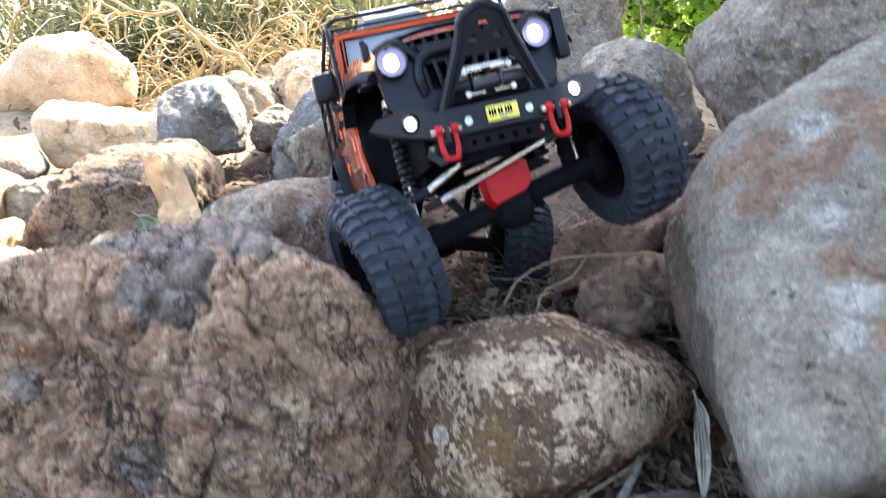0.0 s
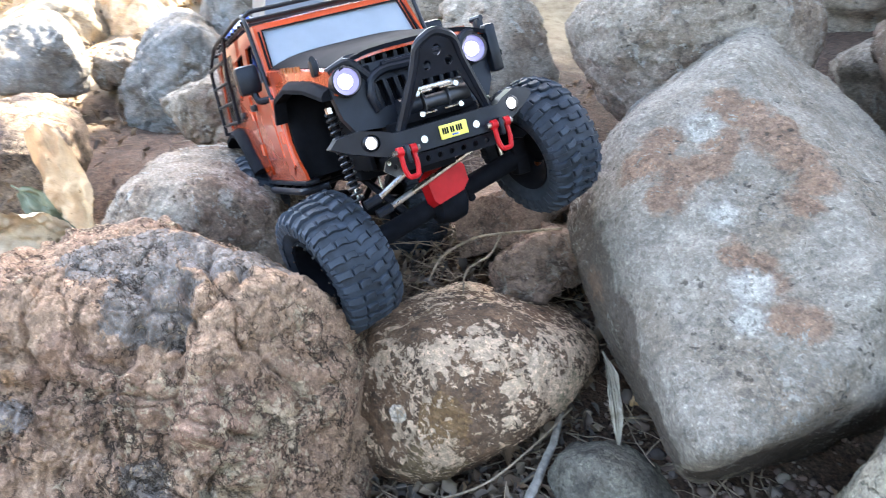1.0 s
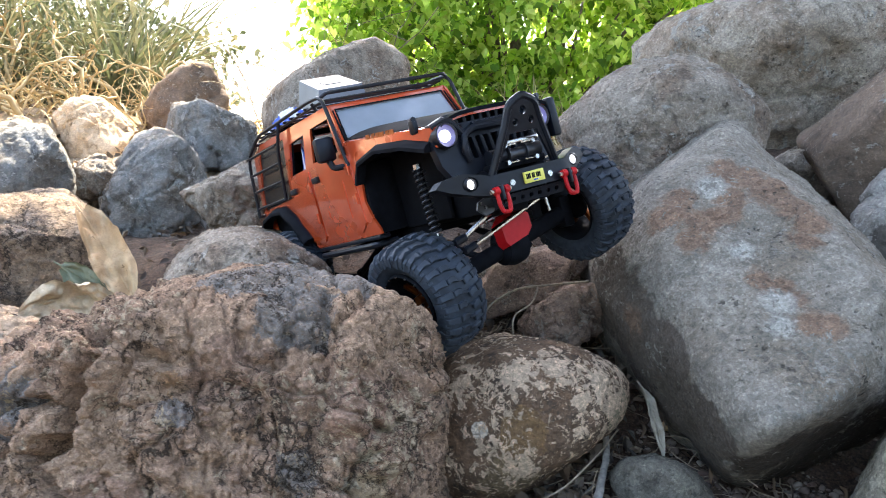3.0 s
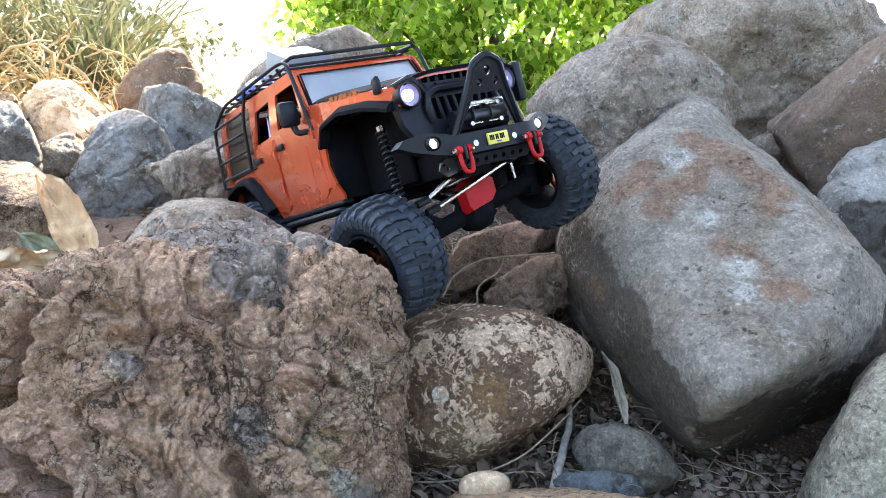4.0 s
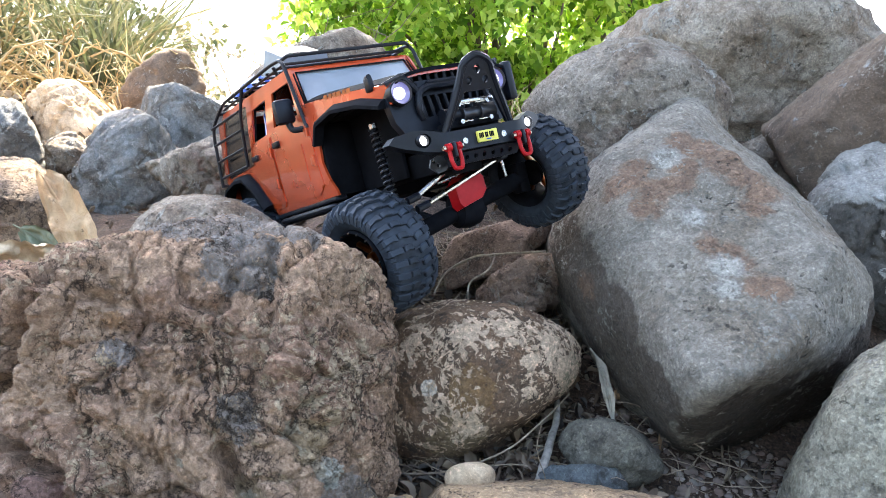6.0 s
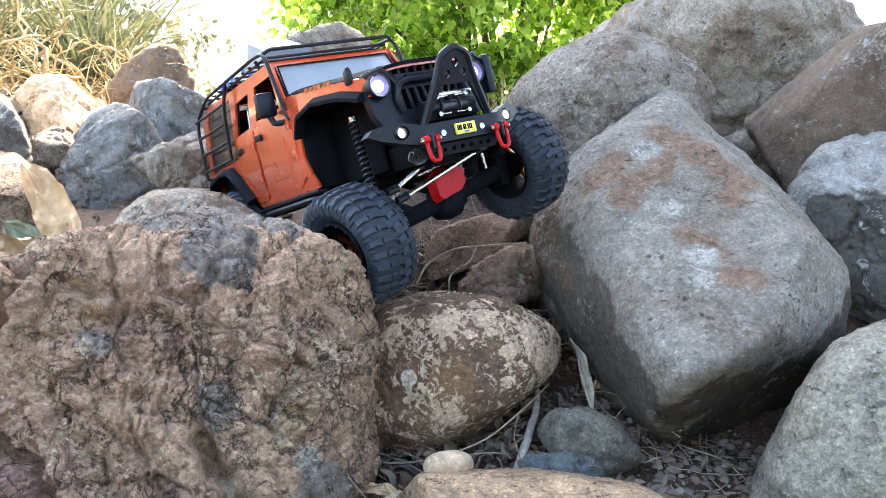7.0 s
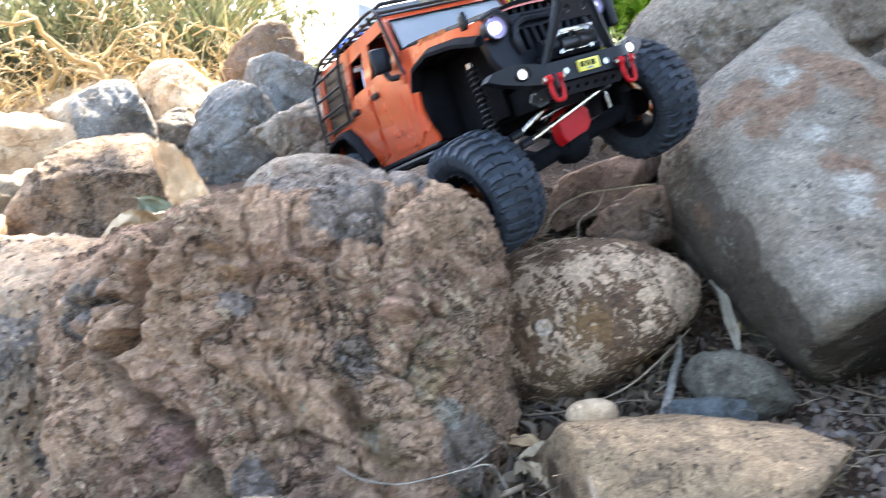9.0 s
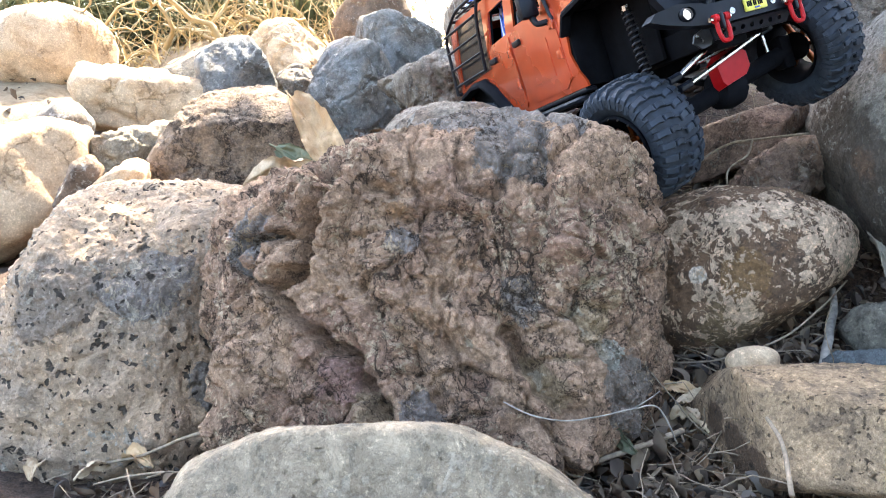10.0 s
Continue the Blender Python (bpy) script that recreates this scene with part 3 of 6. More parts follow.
# ---- boulders ----
BROWN = stone("brown_crag", (0.45, 0.292, 0.19), (0.372, 0.232, 0.155), (0.165, 0.107, 0.075), bump=1.6, mottle=0.55, grain=1.3, cracks=0.8, crack_sizes=((14, 0.035), (40, 0.05)), speckle=0.6, crust=(0.62, 0.46, 0.305), crust_amount=0.21, crust_scale=80, stains=(
    ((0.265, 0.235, 0.212), (-0.052, -0.087, 0.067), 0.017, 0.9), ((0.235, 0.212, 0.190), (0.050, -0.050, 0.125), 0.040, 1.8), ((0.27, 0.245, 0.22), (0.02, 0.0, 0.155), 0.05, 1.6),
    ((0.255, 0.228, 0.205), (0.110, 0.0, 0.150), 0.05, 1.6), ((0.36, 0.20, 0.10), (-0.060, -0.080, 0.086), 0.016, 1.8), ((0.235, 0.205, 0.175), (0.131, -0.108, -0.075), 0.040, 1.4),
    ((0.45, 0.43, 0.36), (0.117, -0.116, -0.038), 0.014, 2.0), ((0.38, 0.22, 0.19), (-0.107, -0.090, -0.050), 0.024, 1.4), ((0.275, 0.240, 0.212), (0.039, -0.121, 0.015), 0.022, 1.9),
    ((0.48, 0.40, 0.30), (0.005, -0.114, -0.015), 0.012, 2.2), ((0.265, 0.230, 0.205), (-0.047, -0.125, -0.076), 0.020, 1.8), ((0.25, 0.235, 0.22), (-0.165, 0.02, 0.05), 0.035, 1.5), ((0.40, 0.33, 0.22), (0.10, -0.11, 0.03), 0.018, 2.2)), patches=(
    ((0.37, 0.215, 0.155), 0.09, 22, 0.45, ((-0.11, -0.09, -0.04), 0.055), ((-0.14, -0.08, -0.09), 0.05), ((0.02, -0.11, -0.07), 0.03), ((0.10, -0.11, 0.06), 0.035), ((-0.02, -0.09, 0.09), 0.03)),
    ((0.46, 0.34, 0.20), 0.07, 28, 0.60, ((0.06, -0.12, -0.05), 0.028), ((0.10, -0.115, -0.01), 0.020), ((-0.08, -0.10, -0.08), 0.025)),
    ((0.60, 0.50, 0.37), 0.055, 60, 0.75, ((0.080, -0.118, 0.000), 0.006), ((0.090, -0.118, -0.018), 0.008), ((0.105, -0.116, -0.035), 0.008), ((0.050, -0.122, -0.055), 0.010), ((0.075, -0.12, -0.065), 0.010))))
LICHEN = stone("lichen_stone", (0.2, 0.118, 0.07), (0.155, 0.099, 0.064), (0.065, 0.046, 0.034), bump=1.4, patches=(((0.82, 0.59, 0.41), 0.17, 110, 0.9, ((-0.044, -0.084, 0.058), 0.020), ((-0.009, -0.088, 0.064), 0.018), ((0.038, -0.097, 0.047), 0.018), ((0.060, -0.090, 0.022), 0.022), ((0.078, -0.080, 0.012), 0.018), ((-0.043, -0.093, -0.036), 0.015), ((-0.085, -0.05, 0.04), 0.018)),), crust=(0.84, 0.61, 0.42), crust_amount=0.4, crust_scale=70, cracks=0.15, speckle=0.6, stains=(
    ((0.27, 0.16, 0.075), (-0.043, -0.098, 0.002), 0.026, 2.2), ((0.40, 0.34, 0.22), (0.080, -0.085, 0.011), 0.026, 2.0), ((0.24, 0.165, 0.09), (-0.047, -0.087, -0.052), 0.035, 2.0), ((0.86, 0.74, 0.60), (-0.077, -0.070, 0.000), 0.0095, 0.7)))
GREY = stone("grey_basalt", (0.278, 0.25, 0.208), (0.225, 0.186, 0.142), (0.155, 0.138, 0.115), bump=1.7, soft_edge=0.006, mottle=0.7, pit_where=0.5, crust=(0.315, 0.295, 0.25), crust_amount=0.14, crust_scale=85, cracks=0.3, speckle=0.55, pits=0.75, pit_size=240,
    # first two: left flank and underside, shade put into the colour over soil stain
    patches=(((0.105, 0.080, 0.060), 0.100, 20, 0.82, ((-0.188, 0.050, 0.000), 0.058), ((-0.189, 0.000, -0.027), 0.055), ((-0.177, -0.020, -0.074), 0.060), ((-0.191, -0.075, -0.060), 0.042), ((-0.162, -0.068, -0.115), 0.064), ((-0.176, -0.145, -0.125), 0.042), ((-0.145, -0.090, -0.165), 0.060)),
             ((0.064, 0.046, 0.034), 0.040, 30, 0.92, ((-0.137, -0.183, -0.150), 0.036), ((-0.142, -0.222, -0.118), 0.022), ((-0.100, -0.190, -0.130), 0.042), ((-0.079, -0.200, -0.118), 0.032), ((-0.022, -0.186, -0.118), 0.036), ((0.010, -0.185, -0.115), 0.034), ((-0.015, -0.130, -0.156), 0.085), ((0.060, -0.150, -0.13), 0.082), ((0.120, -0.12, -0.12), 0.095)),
             ((0.255, 0.162, 0.108), 0.046, 46, 0.92, ((-0.150, -0.020, 0.080), 0.022), ((-0.130, -0.012, 0.100), 0.020), ((-0.124, -0.050, 0.080), 0.022), ((-0.146, -0.062, 0.058), 0.018), ((-0.100, -0.060, 0.090), 0.018),
              ((-0.066, -0.010, 0.138), 0.020), ((-0.056, -0.030, 0.128), 0.024), ((-0.047, -0.060, 0.114), 0.026), ((-0.037, -0.084, 0.102), 0.024), ((-0.034, -0.112, 0.082), 0.020), ((-0.052, -0.122, 0.066), 0.016), ((-0.085, -0.045, 0.105), 0.020),
              ((-0.114, -0.130, 0.027), 0.014), ((-0.105, -0.145, 0.020), 0.016), ((-0.100, -0.165, 0.011), 0.013), ((-0.103, -0.193, -0.008), 0.017), ((-0.092, -0.204, -0.008), 0.016)),
             ((0.21, 0.128, 0.082), 0.030, 60, 0.7, ((-0.150, -0.205, -0.085), 0.014), ((-0.190, -0.02, -0.03), 0.016)),
             ((0.47, 0.45, 0.40), 0.032, 75, 0.9, ((-0.094, -0.022, 0.116), 0.017), ((-0.112, -0.155, 0.000), 0.020), ((-0.128, -0.175, -0.014), 0.014), ((-0.110, -0.095, 0.050), 0.012))))
DUSTY = stone("dusty_basalt", (0.275, 0.236, 0.19), (0.185, 0.136, 0.098), (0.095, 0.075, 0.058), pit_where=0.5, pit_size=260, pits=0.6, cracks=0.35, crack_sizes=((9, 0.009),), crust=(0.36, 0.335, 0.29), crust_amount=0.16, crust_scale=34, speckle=0.58, bump=1.3, mottle=0.7)
CROWN = stone("pale_dusty_basalt", (0.345, 0.297, 0.240), (0.262, 0.203, 0.152), (0.125, 0.100, 0.078), pit_where=0.5, pit_size=260, pits=0.6, cracks=0.35, crack_sizes=((9, 0.009),), crust=(0.36, 0.335, 0.29), crust_amount=0.16, crust_scale=34, speckle=0.58, bump=1.3, mottle=0.7)
SAND = stone("sandy_limestone", (0.52, 0.39, 0.26), (0.44, 0.30, 0.18), (0.20, 0.14, 0.092), cracks=0.3, speckle=0.35, bump=0.45, mottle=0.35)
# dark spots on the left end face: brown stain with its shade put in
TAN = stone("tan_sandstone", (0.4, 0.275, 0.165), (0.34, 0.24, 0.15), (0.17, 0.12, 0.08), bump=1.4, patches=(((0.115, 0.072, 0.044), 0.03, 40, 0.9, ((-0.118, -0.075, -0.03), 0.024), ((-0.118, -0.04, -0.02), 0.022), ((-0.116, -0.005, -0.01), 0.020), ((-0.116, 0.03, 0.0), 0.018)),), pit_where=0.44, cracks=0.2, speckle=0.6, pits=0.75, pit_size=380)
UMBER = stone("umber_stone", (0.172, 0.118, 0.08), (0.132, 0.092, 0.066), (0.065, 0.049, 0.04), cracks=0.35, crack_sizes=((9, 0.009),), speckle=0.35, bump=0.6, mottle=0.6, crust=(0.30, 0.26, 0.215), crust_amount=0.14, crust_scale=70)
# pale spots on the upper edge: sky light put into the colour
SLAB = stone("brown_slab", (0.138, 0.098, 0.070), (0.108, 0.078, 0.058), (0.058, 0.045, 0.037), patches=(((0.30, 0.305, 0.30), 0.035, 40, 0.85, ((-0.196, -0.021, 0.014), 0.016), ((-0.183, -0.049, 0.039), 0.017), ((-0.176, -0.081, 0.061), 0.018), ((-0.165, -0.109, 0.083), 0.018), ((-0.157, -0.137, 0.104), 0.018)),), cracks=0.35, crack_sizes=((9, 0.009),), speckle=0.35, bump=0.6, mottle=0.6, crust=(0.30, 0.26, 0.215), crust_amount=0.14, crust_scale=70)
RUST = stone("rusty_stone", (0.265, 0.188, 0.128), (0.205, 0.148, 0.105), (0.09, 0.067, 0.052), bump=1.4, mottle=0.8, grain=1.3, cracks=0.8, crack_sizes=((14, 0.03), (36, 0.05)), speckle=0.6, crust=(0.34, 0.265, 0.20), crust_amount=0.18, crust_scale=70)
PITTED = stone("pitted_lava", (0.5, 0.355, 0.235), (0.4, 0.305, 0.222), (0.2, 0.165, 0.135), bump=1.5, mottle=0.4, patches=(((0.20, 0.20, 0.20), 0.12, 24, 0.70, ((0.028, -0.128, 0.055), 0.035), ((0.055, -0.106, 0.074), 0.035), ((0.11, -0.12, -0.05), 0.03)), ((0.21, 0.175, 0.145), 0.09, 16, 0.7, ((-0.05, -0.123, 0.07), 0.045), ((-0.072, -0.113, 0.033), 0.03), ((0.0, -0.12, 0.09), 0.02))), pit_where=0.33, crust=(0.5, 0.43, 0.34), crust_amount=0.2, crust_scale=60, pits=0.95, pit_size=170, cracks=0.0, crack_sizes=((12, 0.02), (60, 0.05)), grain=0.9, speckle=0.5)
GRANITE = stone("speckled_granite", (0.31, 0.282, 0.215), (0.265, 0.232, 0.172), (0.13, 0.115, 0.09), bump=1.5, pit_where=0.5, cracks=0.3, pits=0.5, pit_size=210, speckle=0.7, crust=(0.34, 0.32, 0.27), crust_amount=0.2, crust_scale=80)
PALE = stone("pale_stone", (0.35, 0.288, 0.208), (0.285, 0.23, 0.162), (0.17, 0.148, 0.115), bump=1.3, pit_where=0.54, cracks=0.25, pits=0.35, pit_size=260, speckle=0.3, crust=(0.43, 0.365, 0.275), crust_amount=0.2, crust_scale=80)
BLUE = stone("blue_grey_stone", (0.18, 0.18, 0.172), (0.155, 0.128, 0.102), (0.075, 0.07, 0.065), crust_scale=24, crust=(0.35, 0.335, 0.305), crust_amount=0.16, cracks=0.35, crack_sizes=((9, 0.009),), speckle=0.45, bump=1.2, mottle=0.5)
RUDDY = stone("ruddy_stone", (0.235, 0.158, 0.115), (0.185, 0.125, 0.092), (0.075, 0.054, 0.043), grain=1.2, cracks=0.5, speckle=0.4, crust=(0.29, 0.235, 0.19), crust_amount=0.18, crust_scale=60)
OLIVE = stone("olive_stone", (0.145, 0.135, 0.108), (0.115, 0.104, 0.082), (0.065, 0.058, 0.048), cracks=0.2, speckle=0.6)
SLATE = stone("slate_shade_below", (0.27, 0.26, 0.238), (0.225, 0.205, 0.178), (0.10, 0.092, 0.082), crust=(0.42, 0.40, 0.36), crust_amount=0.16, cracks=0.4, crack_sizes=((9, 0.009),), speckle=0.5, bump=0.6, mottle=0.5,
    # dark patch stands in for shade on the lower face, put into the colour
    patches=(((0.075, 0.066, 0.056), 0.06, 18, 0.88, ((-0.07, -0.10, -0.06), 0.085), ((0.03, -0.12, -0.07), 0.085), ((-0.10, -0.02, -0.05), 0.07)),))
DARK = stone("dark_slate", (0.115, 0.132, 0.136), (0.095, 0.105, 0.106), (0.058, 0.055, 0.052), cracks=0.4, speckle=0.45)
CRACKS = (([(-0.109, -0.014, 0.116), (-0.104, -0.043, 0.105), (-0.126, -0.04, 0.072), (-0.140, -0.042, 0.039), (-0.138, -0.020, 0.011), (-0.118, -0.052, -0.015), (-0.092, -0.080, -0.032), (-0.061, -0.090, -0.057), (-0.052, -0.110, -0.083)], 0.010, 0.048),
          ([(-0.149, -0.025, 0.066), (-0.154, 0.010, 0.044), (-0.156, 0.008, 0.025), (-0.160, -0.025, 0.012), (-0.142, -0.050, -0.009), (-0.123, -0.063, -0.017)], 0.0055, 0.024),
          ([(-0.076, -0.060, 0.108), (-0.054, -0.071, 0.099), (-0.031, -0.073, 0.095), (-0.030, -0.082, 0.080), (-0.049, -0.078, 0.077)], 0.009, 0.013),
          ([(-0.001, -0.072, 0.118), (-0.001, -0.077, 0.100), (0.014, -0.075, 0.087), (0.031, -0.088, 0.095), (0.037, -0.064, 0.112)], 0.006, 0.011),
          ([(0.068, -0.051, 0.134), (0.067, -0.079, 0.119), (0.067, -0.090, 0.106)], 0.006, 0.012), ([(0.104, -0.043, 0.136), (0.077, -0.079, 0.124), (0.080, -0.086, 0.107)], 0.006, 0.011),
          ([(0.096, -0.104, 0.085), (0.102, -0.108, 0.073), (0.103, -0.099, 0.056)], 0.005, 0.008),
          ([(0.025, -0.118, -0.010), (0.037, -0.125, -0.030), (0.048, -0.127, -0.050), (0.057, -0.143, -0.059), (0.073, -0.146, -0.076), (0.065, -0.157, -0.092)], 0.011, 0.028),
          ([(-0.083, -0.095, 0.003), (-0.062, -0.112, -0.013), (-0.046, -0.121, -0.031), (-0.038, -0.128, -0.048), (-0.027, -0.130, -0.067)], 0.009, 0.014),
          ([(-0.132, -0.062, -0.048), (-0.119, -0.080, -0.061), (-0.113, -0.084, -0.082)], 0.007, 0.011),
          ([(-0.103, -0.071, 0.037), (-0.086, -0.088, 0.015), (-0.062, -0.115, 0.006), (-0.031, -0.119, -0.009), (-0.010, -0.127, -0.031), (0.002, -0.135, -0.058)], 0.009, 0.012),
          ([(-0.030, -0.092, 0.049), (-0.012, -0.096, 0.037), (-0.019, -0.103, 0.020)], 0.008, 0.010))
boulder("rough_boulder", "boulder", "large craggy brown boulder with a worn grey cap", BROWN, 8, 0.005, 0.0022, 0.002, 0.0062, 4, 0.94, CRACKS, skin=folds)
boulder("lichen_boulder", "boulder", "rounded dark boulder crusted with cream lichen", LICHEN, 7, 0.008, 0.002, 0.001, 0, 6, 0.93)
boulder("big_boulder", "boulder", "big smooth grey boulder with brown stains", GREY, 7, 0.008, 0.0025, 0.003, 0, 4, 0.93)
boulder("mid_boulder", "boulder", "rounded dusty grey boulder behind the big grey one", DUSTY, 7, 0.014, 0.004, 0.003, 0, 6, 0.90)
boulder("top_boulder", "boulder", "large round grey boulder on top of the pile", CROWN, 6, 0.022, 0.006, 0.004, 0, 7, 0.86)
boulder("slab_boulder", "boulder", "tilted brown slab with a sky-lit pale upper edge", SLAB, 6, 0.003, 0.003, 0.003, 0.002, 0, 0.85)
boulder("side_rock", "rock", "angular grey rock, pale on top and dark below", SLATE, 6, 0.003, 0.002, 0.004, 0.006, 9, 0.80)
boulder("near_boulder", "boulder", "pale granular boulder beside bare soil", GRANITE, 7, 0.008, 0.002, 0.002, 0, 5, 0.92)
boulder("dome_boulder", "boulder", "domed dusty brown-grey boulder", DUSTY, 7, 0.010, 0.003, 0.003, 0, 5, 0.90)
boulder("wedge_rock", "rock", "flat-topped wedge of grey-brown rock", DUSTY, 6, 0.003, 0.002, 0.004, 0.006, 9, 0.80)
boulder("grey_rock", "rock", "upright blue-grey rock with worn facets", BLUE, 6, 0.003, 0.002, 0.004, 0.006, 9, 0.80)
boulder("blue_rock", "rock", "blue-grey rock with a sunlit tan face", BLUE, 6, 0.003, 0.002, 0.004, 0.006, 9, 0.80)
boulder("brown_rock", "rock", "dark brown pointed rock below dry grass", UMBER, 5, 0.003, 0.002, 0.004, 0.006, 9, 0.80)
boulder("peaked_rock", "rock", "peaked grey rock standing behind the car", DUSTY, 5, 0.003, 0.002, 0.004, 0.006, 9, 0.80)
boulder("tan_rock", "rock", "tan sunlit rock among dry twigs", SAND, 6, 0.003, 0.002, 0.004, 0.006, 9, 0.80)
boulder("pale_rock", "rock", "pale grey angular rock in sunlight", PALE, 5, 0.003, 0.002, 0.004, 0.006, 9, 0.80)
boulder("long_sand_rock", "rock", "long sandy rock in full sun", SAND, 5, 0.003, 0.002, 0.004, 0.006, 9, 0.80)
boulder("sunlit_boulder", "boulder", "big sandy boulder in full sun", SAND, 5, 0.012, 0.004, 0.004, 0.002, 6, 0.80)
boulder("small_block", "rock", "small grey block with a sunlit top", PALE, 5, 0.003, 0.002, 0.004, 0.006, 9, 0.80)
boulder("bark_rock", "rock", "layered tan rock with a sunlit sandy top", RUST, 6, 0.004, 0.003, 0.005, 0.0035, 4, 0.78)
boulder("pitted_boulder", "boulder", "pitted grey lava boulder with tan patches", PITTED, 7, 0.012, 0.005, 0.006, 0.0, 6, 0.88)
boulder("flat_stone", "stone", "flat tan stone lying on the litter", TAN, 6, 0.0015, 0.0012, 0.0015, 0.0008, 1, 0.95)
boulder("front_stone", "stone", "pale flat stone close to the ground", PALE, 6, 0.003, 0.0014, 0.001, 0, 2, 0.92)
boulder("small_grey_stone", "stone", "small grey-brown stone on the soil", OLIVE, 6, 0.003, 0.002, 0.003, 0.001, 6, 0.80)
boulder("slate_stone", "stone", "small bluish stone half sunk in litter", DARK, 5, 0.003, 0.002, 0.001, 0.001, 6, 0.78)
boulder("cream_pebble", "pebble", "smooth cream pebble among dry leaves", SAND, 5, 0.002, 0.0, 0, 0, 0)
boulder("rust_rock", "rock", "flat ruddy-brown slab of rock under the car", RUDDY, 6, 0.002, 0.002, 0.002, 0.001, 4, 0.66)
boulder("rust_stone", "rock", "crumbly rust-coloured stone under the car", RUDDY, 6, 0.006, 0.004, 0.008, 0.006, 6, 0.74)
boulder("far_pale_boulder", "boulder", "pale sunlit boulder at the top of the bank", SAND, 5, 0.012, 0.005, 0.005, 0.004, 6, 0.76)
boulder("back_rock", "rock", "weathered grey rock on the bank", DUSTY, 5, 0.003, 0.002, 0.004, 0.006, 9, 0.80)
boulder("far_side_rock", "rock", "dark rock in the shade of the pile", DUSTY, 5, 0.003, 0.002, 0.004, 0.006, 9, 0.80)
boulder("pale_block", "rock", "pale grey block of rock in dry scrub", BLUE, 5, 0.003, 0.002, 0.004, 0.006, 9, 0.80)
boulder("low_stone", "rock", "low grey stone below a tan rock", DUSTY, 5, 0.003, 0.002, 0.004, 0.006, 9, 0.80)
boulder("lump_stone", "rock", "rounded grey rock between sandy boulders", BLUE, 5, 0.006, 0.003, 0.002, 0, 6, 0.82)
boulder("shade_stone", "rock", "dark brown stone in the shade of a sandy boulder", UMBER, 5, 0.004, 0.003, 0.003, 0.002, 7, 0.74)
boulder("sand_slab", "rock", "low sandy slab leaning on the layered rock", SAND, 5, 0.004, 0.003, 0.003, 0.002, 7, 0.74)

# ---- the toy crawler car: x across, y backwards, z up, from the middle of the front bumper ----
CS = 0.889
CAR = Matrix(((0.9549, -0.1544, -0.2536, 0.0430), (0.1914, 0.9732, 0.1279, 0.6400), (0.2271, -0.1707, 0.9588, 0.3307), (0.0000, 0.0000, 0.0000, 1.0000)))
ORANGE = plain("orange_paint", (0.47, 0.062, 0.016), 0.26, 0.35, 0.14, 14.0, 0.06, 0.0004, coat=1.0)
BLACK = plain("black_plastic", (0.0060, 0.0078, 0.0120), 0.38, 0.0, 0.25, 60.0, 0.12, gloss=0.20)
MATT = plain("matt_black", (0.0056, 0.0062, 0.0082), 0.80, 0.0, 0.3, 60.0, 0.1, gloss=0.06)
RUBBER = plain("tyre_rubber", (0.0225, 0.0300, 0.0410), 0.68, 0.0, 0.45, 45.0, 0.35, 0.0006, gloss=0.25)
STEEL = plain("bright_steel", (0.46, 0.45, 0.43), 0.25, 1.0, 0.15, 90.0, 0.05)
RED = plain("red_anodised", (0.36, 0.004, 0.007), 0.5, 0.1, 0.15, 50.0, 0.05, gloss=0.25)
COPPER = plain("orange_anodised", (0.24, 0.065, 0.012), 0.35, 0.8, 0.2, 60.0, 0.05)
YELLOW = plain("yellow_plate", (0.62, 0.55, 0.09), 0.5, 0.0, 0.06, 60.0, 0.02)
SMOKE = plain("smoked_screen", (0.20, 0.225, 0.255), 0.18, 0.0, 0.10, 10.0, 0.0, coat=0.6)
SILVER = plain("silver_card", (0.095, 0.106, 0.118), 0.35, 0.1, 0.10, 30.0, 0.05)
WHITE = plain("white_print", (0.78, 0.77, 0.74), 0.5, 0.0, 0.05, 60.0, 0.0)
SPRING = plain("spring_wire", (0.045, 0.046, 0.050), 0.35, 0.6, 0.2, 60.0, 0.05)
TINT = plain("tinted_panel", (0.022, 0.020, 0.019), 0.22, 0.0, 0.3, 12.0, 0.0, coat=0.3)


def lamp_glass(name, colour, strength):
    m, n, l, b = material(name)
    b.inputs["Base Color"].default_value = (0.05, 0.05, 0.09, 1)
    b.inputs["Roughness"].default_value = 0.1
    b.inputs["Emission Color"].default_value = (*colour, 1)
    b.inputs["Emission Strength"].default_value = strength
    return m


LIT = lamp_glass("lit_lens", (0.80, 0.86, 1.0), 0.34)
HALO = lamp_glass("lamp_reflector", (0.30, 0.30, 0.85), 0.045)


def striped_cloth():
    m, n, l, b = material("striped_cloth")
    co = n.new("ShaderNodeTexCoord").outputs["Object"]
    w = n.new("ShaderNodeTexWave")
    w.inputs["Scale"].default_value, w.inputs["Distortion"].default_value = 14.0, 5.0
    l.new(co, w.inputs["Vector"])
    l.new(ramp(n, l, w.outputs["Fac"], (0.22, (0.03, 0.08, 0.36)), (0.28, (0.50, 0.52, 0.58))), b.inputs["Base Color"])
    b.inputs["Roughness"].default_value = 0.9
    relief(n, l, b, [(noise_node(n, l, co, 900, 2), 0.3, 0.0004)])
    return m


CLOTH = striped_cloth()


class Geo:
    """Gathers vertices and faces."""

    def __init__(self):
        self.v, self.f = [], []

    def add(self, v, f):
        k = len(self.v)
        self.v += [Vector(x) for x in v]
        self.f += [[i + k for i in q] for q in f]
        return self


